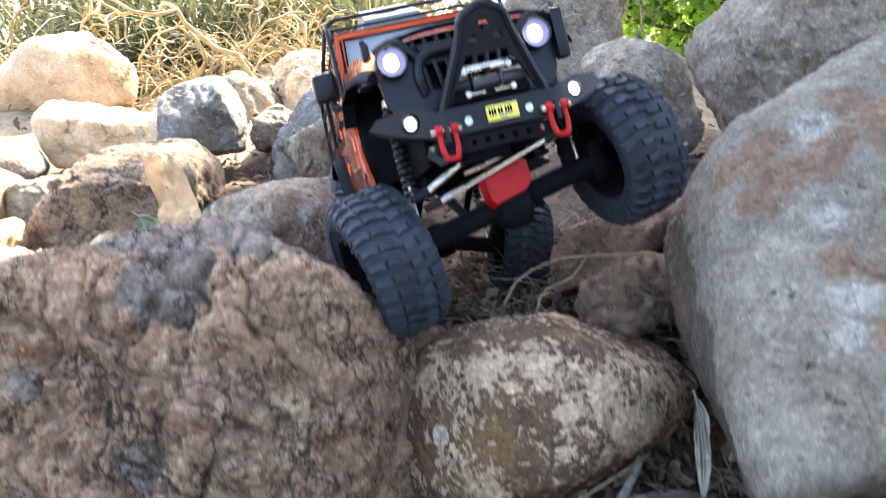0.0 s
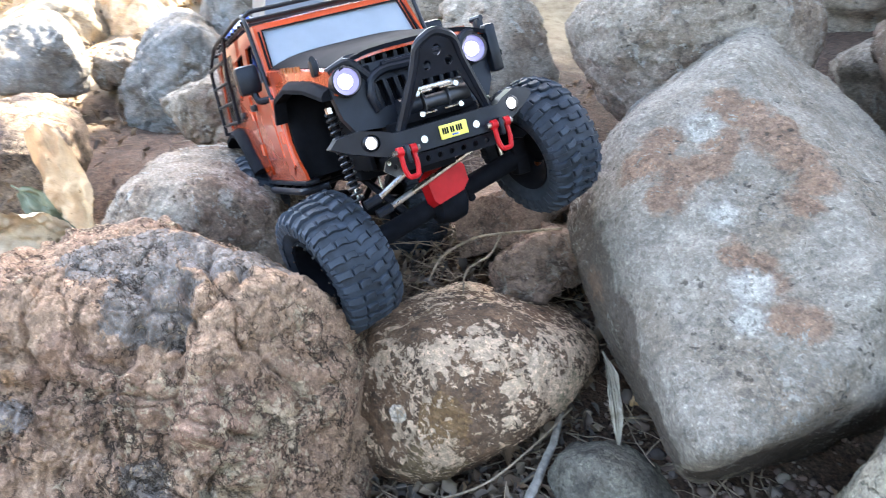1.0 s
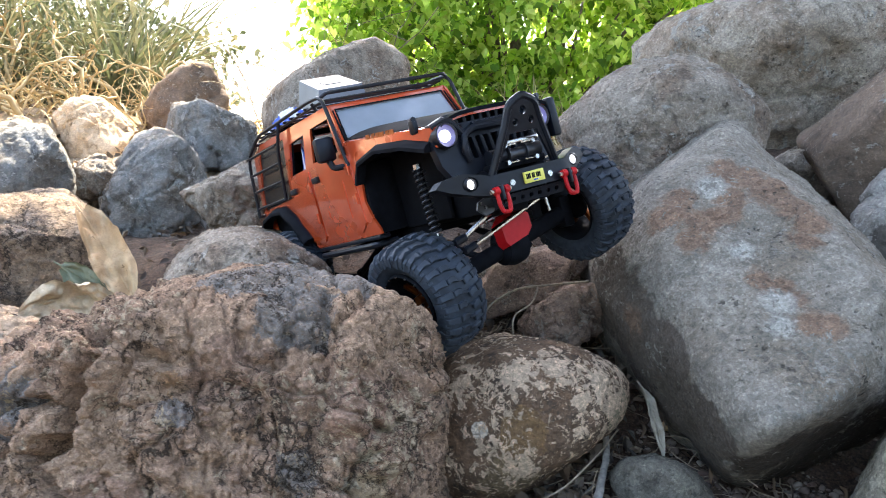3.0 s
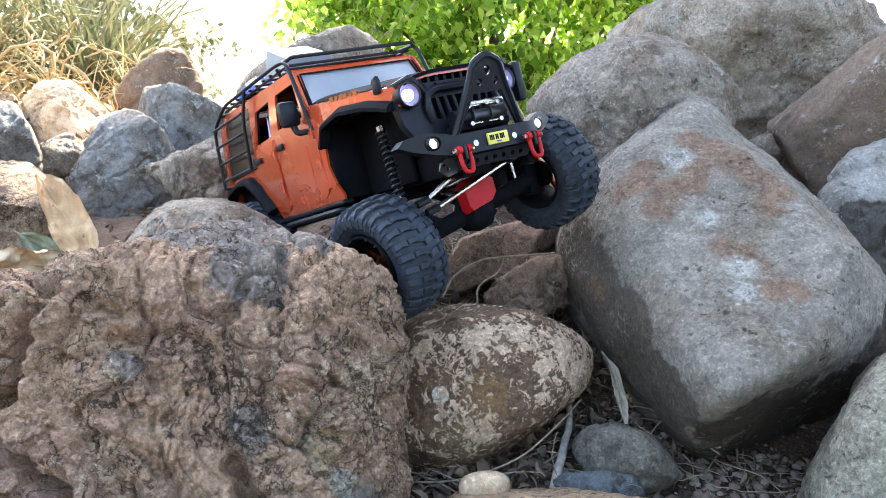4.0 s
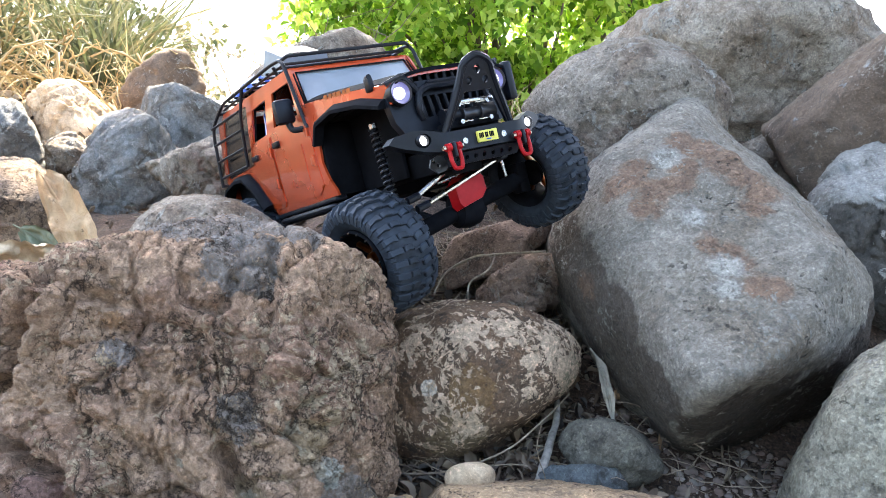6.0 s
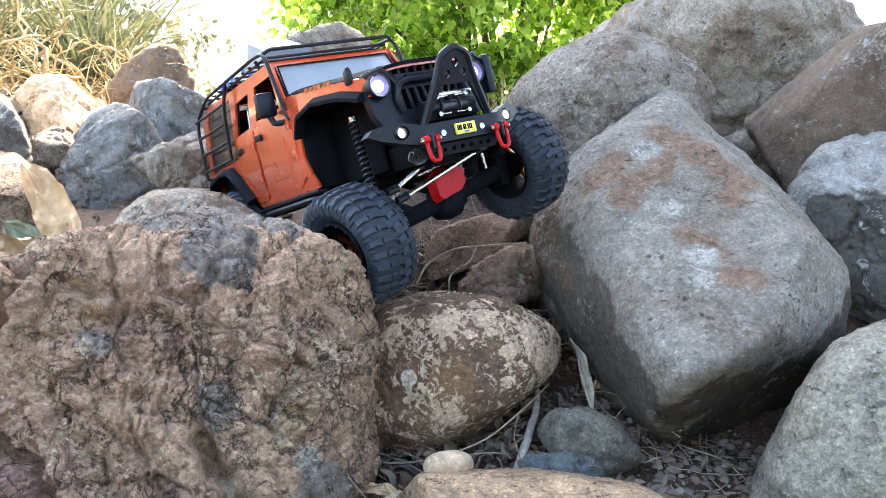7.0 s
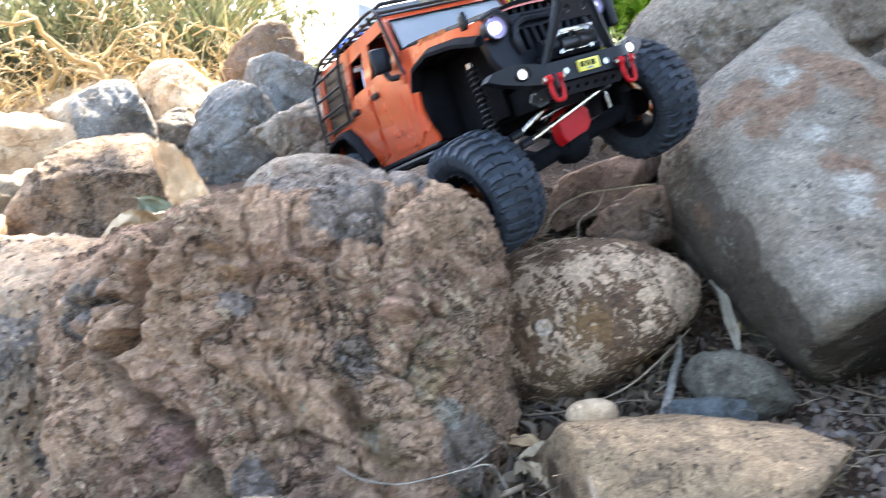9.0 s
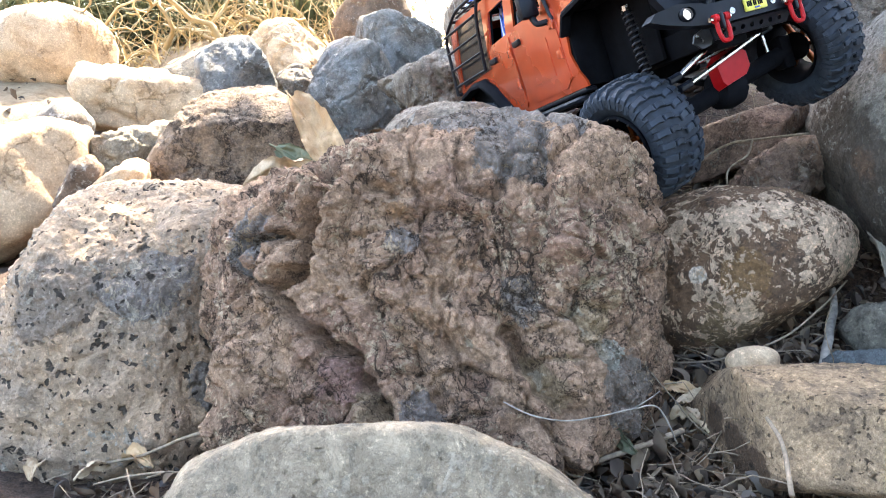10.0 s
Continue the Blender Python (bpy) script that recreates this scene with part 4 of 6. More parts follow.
def box(a, b, bev=0.0015, g=None, turn=None):
    """A block from corner a to corner b with bevelled edges."""
    g = g or Geo()
    bm = bmesh.new()
    bmesh.ops.create_cube(bm, size=1.0)
    c, s = [(p + q) / 2 for p, q in zip(a, b)], [abs(q - p) for p, q in zip(a, b)]
    for x in bm.verts:
        x.co = Vector((x.co.x * s[0], x.co.y * s[1], x.co.z * s[2]))
    if bev:
        bmesh.ops.bevel(bm, geom=bm.edges[:], offset=min(bev, min(s) * 0.4), segments=2, affect="EDGES", profile=0.5)
    m = Matrix.Translation(c) @ (turn or Matrix())
    bm.verts.index_update()
    g.add([m @ x.co for x in bm.verts], [[q.index for q in f.verts] for f in bm.faces])
    bm.free()
    return g


def tube(path, r, g=None, n=8, close=False):
    """A round bar along a path of points."""
    g = g or Geo()
    p = [Vector(x) for x in path]
    v, f = [], []
    up = Vector((0.13, 0.21, 0.97))
    for i, c in enumerate(p):
        a, b = (p[i - 1], p[(i + 1) % len(p)]) if close else (p[max(i - 1, 0)], p[min(i + 1, len(p) - 1)])
        d = (b - a).normalized()
        s = d.cross(up)
        s = s.normalized() if s.length > 0.05 else d.cross(Vector((1, 0, 0))).normalized()
        t = s.cross(d)
        v += [c + r * (math.cos(2 * math.pi * k / n) * s + math.sin(2 * math.pi * k / n) * t) for k in range(n)]
    rows = len(p) if close else len(p) - 1
    for i in range(rows):
        j = (i + 1) % len(p)
        f += [[i * n + k, i * n + (k + 1) % n, j * n + (k + 1) % n, j * n + k] for k in range(n)]
    if not close:
        f += [list(range(n))[::-1], [(len(p) - 1) * n + k for k in range(n)]]
    return g.add(v, f)


def smooth_path(pts, k=6):
    """Rounds the corners of a path."""
    p = [Vector(x) for x in pts]
    out = [p[0]]
    for a, b, c in zip(p, p[1:], p[2:]):
        q = min((b - a).length, (c - b).length) * 0.35
        s, e = b + (a - b).normalized() * q, b + (c - b).normalized() * q
        out += [s * (1 - t) ** 2 + b * 2 * t * (1 - t) + e * t * t for t in [i / k for i in range(k + 1)]]
    return out + [p[-1]]


def panel(outline, holes, thick, place, g=None, cut=0.012):
    """A sheet with holes: flat outline of (u, v), given thickness, and laid in space by place(u, v, depth)."""
    g = g or Geo()
    bm = bmesh.new()
    for loop in (outline, *holes):
        pts = []
        for (a, b), (c, d) in zip(loop, list(loop[1:]) + [loop[0]]):
            k = max(1, int(math.hypot(c - a, d - b) / cut))
            pts += [(a + (c - a) * i / k, b + (d - b) * i / k) for i in range(k)]
        vs = [bm.verts.new((a, b, 0)) for a, b in pts]
        for x, y in zip(vs, vs[1:] + vs[:1]):
            bm.edges.new((x, y))
    bmesh.ops.triangle_fill(bm, use_beauty=True, use_dissolve=False, edges=bm.edges[:])
    back = bmesh.ops.extrude_face_region(bm, geom=bm.faces[:])
    for x in back["geom"]:
        if isinstance(x, bmesh.types.BMVert):
            x.co.z = thick
    bmesh.ops.recalc_face_normals(bm, faces=bm.faces[:])
    bm.verts.index_update()
    g.add([place(*x.co) for x in bm.verts], [[q.index for q in f.verts] for f in bm.faces])
    bm.free()
    return g


def turned(profile, g=None, n=40, at=(0, 0, 0), axis="x", caps=False):
    """A body of revolution: profile of (along, radius)."""
    g = g or Geo()
    v, f = [], []
    for a, r in profile:
        for k in range(n):
            c, s = r * math.cos(2 * math.pi * k / n), r * math.sin(2 * math.pi * k / n)
            q = {"x": (a, c, s), "y": (c, a, s), "z": (c, s, a)}[axis]
            v.append(Vector(q) + Vector(at))
    for i in range(len(profile) - 1):
        f += [[i * n + k, i * n + (k + 1) % n, (i + 1) * n + (k + 1) % n, (i + 1) * n + k] for k in range(n)]
    if caps:
        f += [list(range(n))[::-1], [(len(profile) - 1) * n + k for k in range(n)]]
    return g.add(v, f)


def part(name, g, mat, parent, label="", at=None):
    me = bpy.data.meshes.new(name)
    me.from_pydata([tuple(v * CS) for v in g.v], [], g.f)
    bm = bmesh.new()
    bm.from_mesh(me)
    bmesh.ops.recalc_face_normals(bm, faces=bm.faces[:])
    bm.to_mesh(me)
    bm.free()
    me.materials.append(mat)
    me.polygons.foreach_set("use_smooth", [True] * len(me.polygons))
    me.set_sharp_from_angle(angle=radians(32))
    ob = new(name, me)
    ob.parent = parent
    if at is not None:
        ob.matrix_basis = at
    if label:
        ob["label"] = label
    return ob


def circle(cx, cy, r, n=14):
    return [(cx + r * math.cos(2 * math.pi * k / n), cy + r * math.sin(2 * math.pi * k / n)) for k in range(n)]


def build_wheel(parent, at):
    """One wheel about x (outside towards -x), with its tyre, rim and spokes."""
    hub = tagged(new("wheel", None), "knobbly black tyre on an orange anodised rim")
    hub.parent, hub.matrix_basis = parent, at
    R, W = 0.0700, 0.030
    tyre = turned([(-0.020, 0.036), (-0.026, 0.040), (-W, 0.048), (-W - 0.001, 0.056), (-W + 0.003, 0.0625), (-W + 0.009, 0.0655), (0, 0.0665),
                   (W - 0.009, 0.0655), (W - 0.003, 0.0625), (W + 0.001, 0.056), (W, 0.048), (0.026, 0.040), (0.020, 0.036)], n=72)
    count = 29
    p = 2 * math.pi / count
    part("tyre", tyre, RUBBER, hub, "black rubber tyre with staggered tread blocks")

    def lug(poly, top, low, shift):
        """A ring of alike tread blocks from (across, angle) corners."""
        up, down = [], []
        for u, a in poly:
            e = abs(u) / W
            fall = 0.0012 * e * e + (0.006 * max(0.0, e - 0.8) / 0.25)
            for lst, rr in ((up, top - fall), (down, low - fall - 0.001)):
                lst.append(Vector((u, rr * math.cos(a), rr * math.sin(a))))
        k = len(poly)
        mid = sum(up, Vector()) / k
        crown = [q * 0.82 + mid * 0.18 for q in up]
        up = [q * 0.97 + mid * 0.03 - mid.normalized() * 0.0008 for q in up]
        f = [list(range(k))] + [[i, i + k, (i + 1) % k + k, (i + 1) % k] for i in range(k)] + [[i + k, i + 2 * k, (i + 1) % k + 2 * k, (i + 1) % k + k] for i in range(k)]
        first = part("tread_block", Geo().add(crown + up + down, f), RUBBER, hub, at=Matrix.Rotation(shift, 4, "X"))
        for i in range(1, count):
            ob = new("tread_block", first.data)
            ob.parent, ob.matrix_basis = hub, Matrix.Rotation(shift + i * p, 4, "X")

    for s in (-1, 1):
        a = 0.5 * p if s > 0 else 0.0
        lug([(s * 0.0030, -0.10 * p), (s * 0.0090, -0.24 * p), (s * 0.0150, -0.20 * p), (s * 0.0158, 0.22 * p), (s * 0.0100, 0.20 * p), (s * 0.0040, 0.36 * p)], R, 0.062, a)
        lug([(s * 0.0168, -0.30 * p), (s * 0.0315, -0.34 * p), (s * 0.0318, 0.14 * p), (s * 0.0240, 0.12 * p), (s * 0.0172, 0.26 * p)], R, 0.060, a)
        lug([(s * 0.0275, 0.28 * p), (s * 0.0322, 0.26 * p), (s * 0.0322, 0.54 * p), (s * 0.0275, 0.56 * p)], R - 0.003, 0.058, a)
    lug([(-0.004, -0.06 * p), (0.004, 0.06 * p), (0.004, 0.22 * p), (-0.004, 0.12 * p)], R - 0.0005, 0.062, 0.25 * p)
    rib = Geo()
    for s in (-1, 1):
        for i in range(36):
            a, w = 2 * math.pi * i / 36, 0.055
            pts = [(rr * math.cos(a + k), rr * math.sin(a + k)) for rr, k in ((0.0500, -w), (0.0585, -w), (0.0585, w), (0.0500, w))]
            rib.add([(s * (W + 0.0016), *q) for q in pts] + [(s * (W - 0.002), *q) for q in pts],
                    [[0, 1, 2, 3], [0, 4, 5, 1], [1, 5, 6, 2], [2, 6, 7, 3], [3, 7, 4, 0]])
    tagged(part("sidewall_ribs", rib, RUBBER, hub), kind="stuff")
    part("rim", turned([(-0.027, 0.0385), (-0.029, 0.0365), (-0.027, 0.034), (-0.016, 0.031), (-0.012, 0.030), (0.012, 0.030), (0.022, 0.034), (0.026, 0.0385), (0.0, 0.037), (-0.027, 0.0385)], n=48), MATT, hub, "black bead ring")
    sp = Geo()
    for k in range(6):
        a = k * math.pi / 3
        sp = box((-0.007, -0.0028, 0.004), (-0.001, 0.0028, 0.031), 0.001, sp) if k == 0 else sp
        if k:
            t = Geo()
            box((-0.007, -0.0028, 0.004), (-0.001, 0.0028, 0.031), 0.001, t)
            rot = Matrix.Rotation(a, 3, "X")
            sp.add([rot @ q for q in t.v], t.f)
    turned([(-0.0010, 0.0), (-0.0010, 0.012), (0.002, 0.012), (0.002, 0.0)], sp, 24)
    turned([(-0.014, 0.0001), (-0.014, 0.005), (-0.001, 0.007)], sp, 12)
    part("brake_disc", turned([(0.003, 0.0001), (0.003, 0.0165), (0.007, 0.0165)], None, 30), MATT, hub)
    part("spokes", sp, COPPER, hub, "orange anodised spokes")
    bolts = Geo()
    for k in range(16):
        a = 2 * math.pi * k / 16
        turned([(-0.0302, 0.0), (-0.0302, 0.0011), (-0.028, 0.0011)], bolts, 6, (0, 0.0362 * math.cos(a), 0.0362 * math.sin(a)))
    part("bolts", bolts, STEEL, hub)
    return hub


def build_car():
    car = new("crawler_car", None)
    tagged(car, "orange radio-controlled rock crawler with black rack perched on boulders", "toy car")
    car.matrix_world = CAR

    def half(y):
        return 0.098 if y > 0.21 else 0.080 + (0.098 - 0.080) * max(0.0, (y - 0.03) / 0.18) ** 0.7

    def flank(s, out=0.0):
        def place(y, z, d):
            lean = 0.10 * max(0.0, z - 0.095) + 0.06 * max(0.0, 0.03 - z)
            return (s * (half(y) - lean + out - d), y, z)
        return place

    arch_f = [(0.205, 0.011), (0.212, 0.034), (0.208, 0.057), (0.193, 0.080), (0.150, 0.088), (0.094, 0.081), (0.050, 0.069)]
    arch_r = [(0.560, 0.040), (0.545, 0.052), (0.504, 0.059), (0.468, 0.057), (0.436, 0.036), (0.405, 0.003), (0.395, -0.010)]
    skin = [(0.195, -0.010), (0.196, -0.003), *arch_f, (0.040, 0.066), (0.040, 0.088), (0.120, 0.100), (0.232, 0.112), (0.258, 0.163), (0.270, 0.166),
            (0.530, 0.166), (0.562, 0.150), (0.566, 0.045), *arch_r]
    win_f = [(0.252, 0.104), (0.268, 0.150), (0.328, 0.149), (0.336, 0.104)]
    win_r = [(0.364, 0.101), (0.354, 0.147), (0.408, 0.144), (0.422, 0.099)]
    win_q = [(0.437, 0.070), (0.431, 0.156), (0.534, 0.157), (0.556, 0.066)]
    for s in (-1, 1):
        part("side_panel", panel(skin, [win_f, win_r, win_q], 0.003, flank(s)), ORANGE, car, "glossy orange body side with open windows")
        # black inner sheet added so the cabin looks dark through the windows
        part("cabin_dark_sheet", panel(skin[:1] + [(0.222, -0.006), (0.228, 0.108), (0.258, 0.158), (0.270, 0.161), (0.526, 0.161), (0.552, 0.145), (0.552, 0.066), (0.46, 0.062), (0.42, 0.03)] + skin[-1:], [win_f, win_r], 0.002, flank(s, -0.0045)), MATT, car, "black inner sheet added to darken the cabin")
        part("quarter_panel", panel([(0.435, 0.067), (0.429, 0.159), (0.535, 0.160), (0.558, 0.063)], [], 0.002, flank(s, -0.0015)), TINT, car, "dark rear quarter panel")
        for outline, handle, hinges in (
                ([(0.222, 0.008), (0.226, 0.096), (0.240, 0.100), (0.344, 0.098), (0.350, 0.060), (0.348, 0.006), (0.330, -0.003), (0.240, -0.003)], (0.334, 0.081), ((0.231, 0.078), (0.229, 0.040))),
                ([(0.355, 0.004), (0.357, 0.096), (0.424, 0.094), (0.434, 0.060), (0.428, 0.034), (0.402, 0.006), (0.392, -0.003), (0.362, -0.003)], (0.418, 0.077), ((0.361, 0.074), (0.361, 0.030)))):
            door = part("door", panel(outline, [], 0.003, flank(s, 0.0014)), ORANGE, car, "orange door")
            part("handle", box((s * 0.098, handle[0] - 0.010, handle[1] - 0.004), (s * 0.1035, handle[0] + 0.010, handle[1] + 0.004), 0.0015), BLACK, door, "black handle")
            for hy, hz in hinges:
                hg = box((s * 0.098, hy - 0.004, hz - 0.005), (s * 0.1015, hy + 0.008, hz + 0.005), 0.001)
                tube([(s * 0.101, hy - 0.004, hz - 0.007), (s * 0.101, hy - 0.004, hz + 0.007)], 0.002, hg)
                part("hinge", hg, ORANGE, door)
        inset = [(y * 0.62 + 0.34 * 0.38 - 0.018, z * 0.62 + 0.052 * 0.38 - 0.002) for y, z in [(0.232, 0.0), (0.232, 0.080), (0.338, 0.080), (0.338, 0.0)]]
        part("door_inset", panel(inset, [], 0.002, flank(s, 0.0022)), ORANGE, car, "pressed orange panel")
        # flares over the wheels
        for arch, wide in ((arch_f, 0.010), (arch_r, 0.014)):
            pts = arch[2:] if arch is arch_f else arch[:-1]
            v, f = [], []
            for i, (y, z) in enumerate(pts):
                c = half(y)
                a, b = pts[max(i - 1, 0)], pts[min(i + 1, len(pts) - 1)]
                d = Vector((b[0] - a[0], b[1] - a[1])).normalized()
                o = Vector((d.y, -d.x))
                o = o if o.y > -0.2 else -o
                for du, w in ((0.0055, -0.003), (0.0055, 0.002), (0.003, wide * 0.7), (-0.001, wide), (-0.005, wide), (-0.005, -0.003)):
                    v.append((s * (c + w), y + o.x * du, z + o.y * du))
            n = 6
            for i in range(len(pts) - 1):
                f += [[i * n + k, i * n + (k + 1) % n, (i + 1) * n + (k + 1) % n, (i + 1) * n + k] for k in range(n)]
            f += [list(range(n)), [(len(pts) - 1) * n + k for k in range(n)]]
            part("fender_flare", Geo().add(v, f), MATT, car, "black plastic flare")
        # black wheel housing behind the front arch
        for a_, b_ in (((0.045, 0.100, -0.012), (0.050, 0.212, 0.086)), ((0.045, 0.040, 0.034), (0.050, 0.0995, 0.086)), ((0.0505, 0.206, -0.010), (0.094, 0.213, 0.079)), ((0.0505, 0.050, 0.080), (0.078, 0.205, 0.084))):
            part("wheel_housing", box((s * a_[0], a_[1], a_[2]), (s * b_[0], b_[1], b_[2]), 0.001), MATT, car)
        # slider bars below the doors
        sl = tube(smooth_path([(s * 0.070, 0.205, -0.022), (s * 0.098, 0.215, -0.022), (s * 0.100, 0.380, -0.022), (s * 0.070, 0.395, -0.022)]), 0.0042)
        tube([(s * 0.083, 0.210, -0.024), (s * 0.083, 0.388, -0.024)], 0.003, sl)
        for y in (0.24, 0.29, 0.34):
            tube([(s * 0.040, y, -0.020), (s * 0.098, y, -0.023)], 0.003, sl)
        box((s * 0.080, 0.200, -0.016), (s * 0.097, 0.392, -0.0105), 0.002, sl)
        part("side_step", sl, BLACK, car, "black tube side step")
        # mirror
        mi = box((s * 0.101, 0.246, 0.094), (s * 0.127, 0.260, 0.126), 0.005)
        tube(smooth_path([(s * 0.112, 0.254, 0.098), (s * 0.110, 0.248, 0.084), (s * 0.094, 0.240, 0.084)]), 0.004, mi)
        part("mirror", mi, BLACK, car, "square black wing mirror")
        # hood latch
        lt = box((s * 0.083, 0.066, 0.088), (s * 0.090, 0.078, 0.104), 0.002)
        tube([(s * 0.088, 0.066, 0.104), (s * 0.084, 0.080, 0.104)], 0.003, lt)
        part("hood_latch", lt, BLACK, car)
        # maker's marks on the hood's side, as plain bars
        for k, w in enumerate((0.008, 0.006, 0.009, 0.007, 0.006, 0.008)):
            y = 0.112 + k * 0.0105
            part("mark", panel([(y, 0.0925 + 0.010 * (y - 0.06) / 0.1), (y + w, 0.0930 + 0.010 * (y - 0.06) / 0.1), (y + w, 0.0985 + 0.010 * (y - 0.06) / 0.1), (y, 0.0980 + 0.010 * (y - 0.06) / 0.1)], [], 0.001, flank(s, 0.0006)), COPPER, car)

    # unseen panes added on the far side to stop light through the cabin
    for outline in (win_f, win_r):
        part("far_window_block", panel(outline, [], 0.001, flank(1, -0.0035)), TINT, car, "dark pane added in the far window opening to block light")
    # hood, roof, screen
    def sheet(rows):
        v, f = [], []
        n = len(rows[0])
        for r in rows:
            v += r
        for i in range(len(rows) - 1):
            f += [[i * n + k, i * n + k + 1, (i + 1) * n + k + 1, (i + 1) * n + k] for k in range(n - 1)]
        return v, f

    def hood(inset, lift, y0, y1):
        rows = []
        for i in range(9):
            y = y0 + (y1 - y0) * i / 8
            h = half(y) - inset
            base = 0.088 + (y - 0.04) * 0.125
            rows.append([(h * u, y, base + 0.010 * (1 - u ** 4) + lift) for u in [k / 8 - 1 for k in range(17)]])
        v, f = sheet(rows)
        g = Geo().add(v, f)
        w, f2 = sheet([[(x, y, z - 0.004) for x, y, z in r] for r in rows])
        g.add(w, f2)
        k, n = len(v), 17
        edge = list(range(n)) + [r * n + n - 1 for r in range(1, 9)] + [8 * n + c for c in range(n - 2, -1, -1)] + [r * n for r in range(7, 0, -1)]
        g.f += [[a, b, b + k, a + k] for a, b in zip(edge, edge[1:] + edge[:1])]
        return g

    part("hood", hood(0.0015, 0.0, 0.038, 0.236), ORANGE, car, "orange hood")
    part("hood_panel", hood(0.0075, 0.0030, 0.036, 0.2325), MATT, car, "matt black hood panel")
    part("roof", Geo().add(*sheet([[((0.090 - 0.004 * (i in (0, 8))) * u, 0.262 + 0.296 * i / 8, 0.166 + 0.006 * (1 - u ** 4) - (0.006 if i in (0, 8) else 0)) for u in [k / 8 - 1 for k in range(17)]] for i in range(9)])), ORANGE, car, "orange roof")

    def screen(u, v, d):
        t = v / 0.056
        return (u * (1 - 0.07 * t), 0.234 + 0.028 * t + d, 0.110 + 0.054 * t)

    part("windscreen_frame", panel([(-0.098, -0.002), (0.098, -0.002), (0.098, 0.058), (-0.098, 0.058)], [[(-0.087, 0.006), (0.087, 0.006), (0.087, 0.050), (-0.087, 0.050)]], 0.005, screen), ORANGE, car, "orange windscreen frame")
    part("windscreen", panel([(-0.089, 0.004), (0.089, 0.004), (0.089, 0.052), (-0.089, 0.052)], [], 0.001, lambda u, v, d: screen(u, v, d + 0.002)), SMOKE, car, "flat grey windscreen that mirrors the sky")
    part("windscreen_seal", panel([(-0.0885, 0.0045), (0.0885, 0.0045), (0.0885, 0.0515), (-0.0885, 0.0515)], [[(-0.0868, 0.0064), (0.0868, 0.0064), (0.0868, 0.0496), (-0.0868, 0.0496)]], 0.002, lambda u, v, d: screen(u, v, d - 0.0012)), MATT, car)
    for x0, x1 in ((-0.066, -0.012), (0.010, 0.066)):
        w = tube([screen(x0, 0.006, -0.003), screen((x0 + x1) / 2, 0.0125, -0.004), screen(x1, 0.012, -0.003)], 0.0012)
        tube([screen(x0, 0.004, -0.002), screen(x0 + 0.006, 0.008, -0.004)], 0.0022, w)
        part("wiper", w, MATT, car)
    cab = box((-0.090, 0.245, -0.008), (0.090, 0.560, 0.012), 0.002)
    box((-0.088, 0.236, 0.012), (0.088, 0.262, 0.096), 0.004, cab)
    box((-0.070, 0.330, 0.012), (0.070, 0.352, 0.120), 0.006, cab)
    box((-0.086, 0.436, 0.012), (0.086, 0.558, 0.075), 0.004, cab)
    part("interior", cab, MATT, car, "black cabin interior")
    part("tail_panel", panel([(-0.094, -0.005), (0.094, -0.005), (0.096, 0.095), (0.086, 0.160), (-0.086, 0.160), (-0.096, 0.095)], [[(-0.070, 0.100), (0.070, 0.100), (0.066, 0.145), (-0.066, 0.145)]], 0.004, lambda u, v, d: (u, 0.560 + d, v)), ORANGE, car)
    # pane added to close the unseen rear opening against light
    part("rear_opening_block", panel([(-0.072, 0.098), (0.072, 0.098), (0.068, 0.147), (-0.068, 0.147)], [], 0.001, lambda u, v, d: (u, 0.558 + d, v)), TINT, car, "dark pane added in the rear opening to block light")

    # grille
    def face(y):
        return lambda u, v, d: (u * 0.96 - 0.005, y + d + 0.10 * max(0.0, abs(u) - 0.05) + 0.10 * (v - 0.06), v)

    slots = [[(-0.0405 + 0.0, 0.046), (-0.046, 0.070), (0.046, 0.070), (0.0405, 0.046)], [(-0.050, 0.0875), (-0.047, 0.0955), (0.047, 0.0955), (0.050, 0.0875)]]
    gr = part("grille", panel([(-0.072, 0.031), (-0.080, 0.045), (-0.0835, 0.070), (-0.080, 0.092), (-0.060, 0.099), (0.060, 0.099), (0.080, 0.092), (0.0835, 0.070), (0.080, 0.045), (0.072, 0.031), (0.035, 0.027), (-0.035, 0.027)], slots, 0.012, face(0.040)), BLACK, car, "satin black scowling grille")
    part("grille_back", panel([(-0.060, 0.036), (0.060, 0.036), (0.060, 0.097), (-0.060, 0.097)], [], 0.002, face(0.0535)), MATT, gr)
    for k in range(8):
        x = -0.0430 + k * 0.0108
        part("slat", box((x - 0.0022, 0.041, 0.0445), (x + 0.0022, 0.050, 0.0715), 0.0012, turn=Matrix.Rotation(radians(-8 if x < 0 else 8), 4, "Y")), BLACK, gr)
    for k in range(9):
        x = -0.049 + k * 0.011
        part("slat", box((x - 0.002, 0.043, 0.086), (x + 0.002, 0.052, 0.097), 0.001), BLACK, gr)
    brow = Geo()
    for s in (-1, 1):
        tube(smooth_path([(-0.005, 0.038, 0.0785), (s * 0.030 - 0.005, 0.038, 0.0790), (s * 0.043 - 0.005, 0.037, 0.0735), (s * 0.047 - 0.005, 0.036, 0.058), (s * 0.043 - 0.005, 0.037, 0.044)]), 0.0042, brow)
        tube(smooth_path([(s * 0.044 - 0.005, 0.038, 0.076), (s * 0.060 - 0.005, 0.037, 0.0945), (s * 0.078 - 0.005, 0.044, 0.088)]), 0.004, brow)
    tube([(-0.034, 0.038, 0.083), (0.034, 0.038, 0.083)], 0.0030, brow)
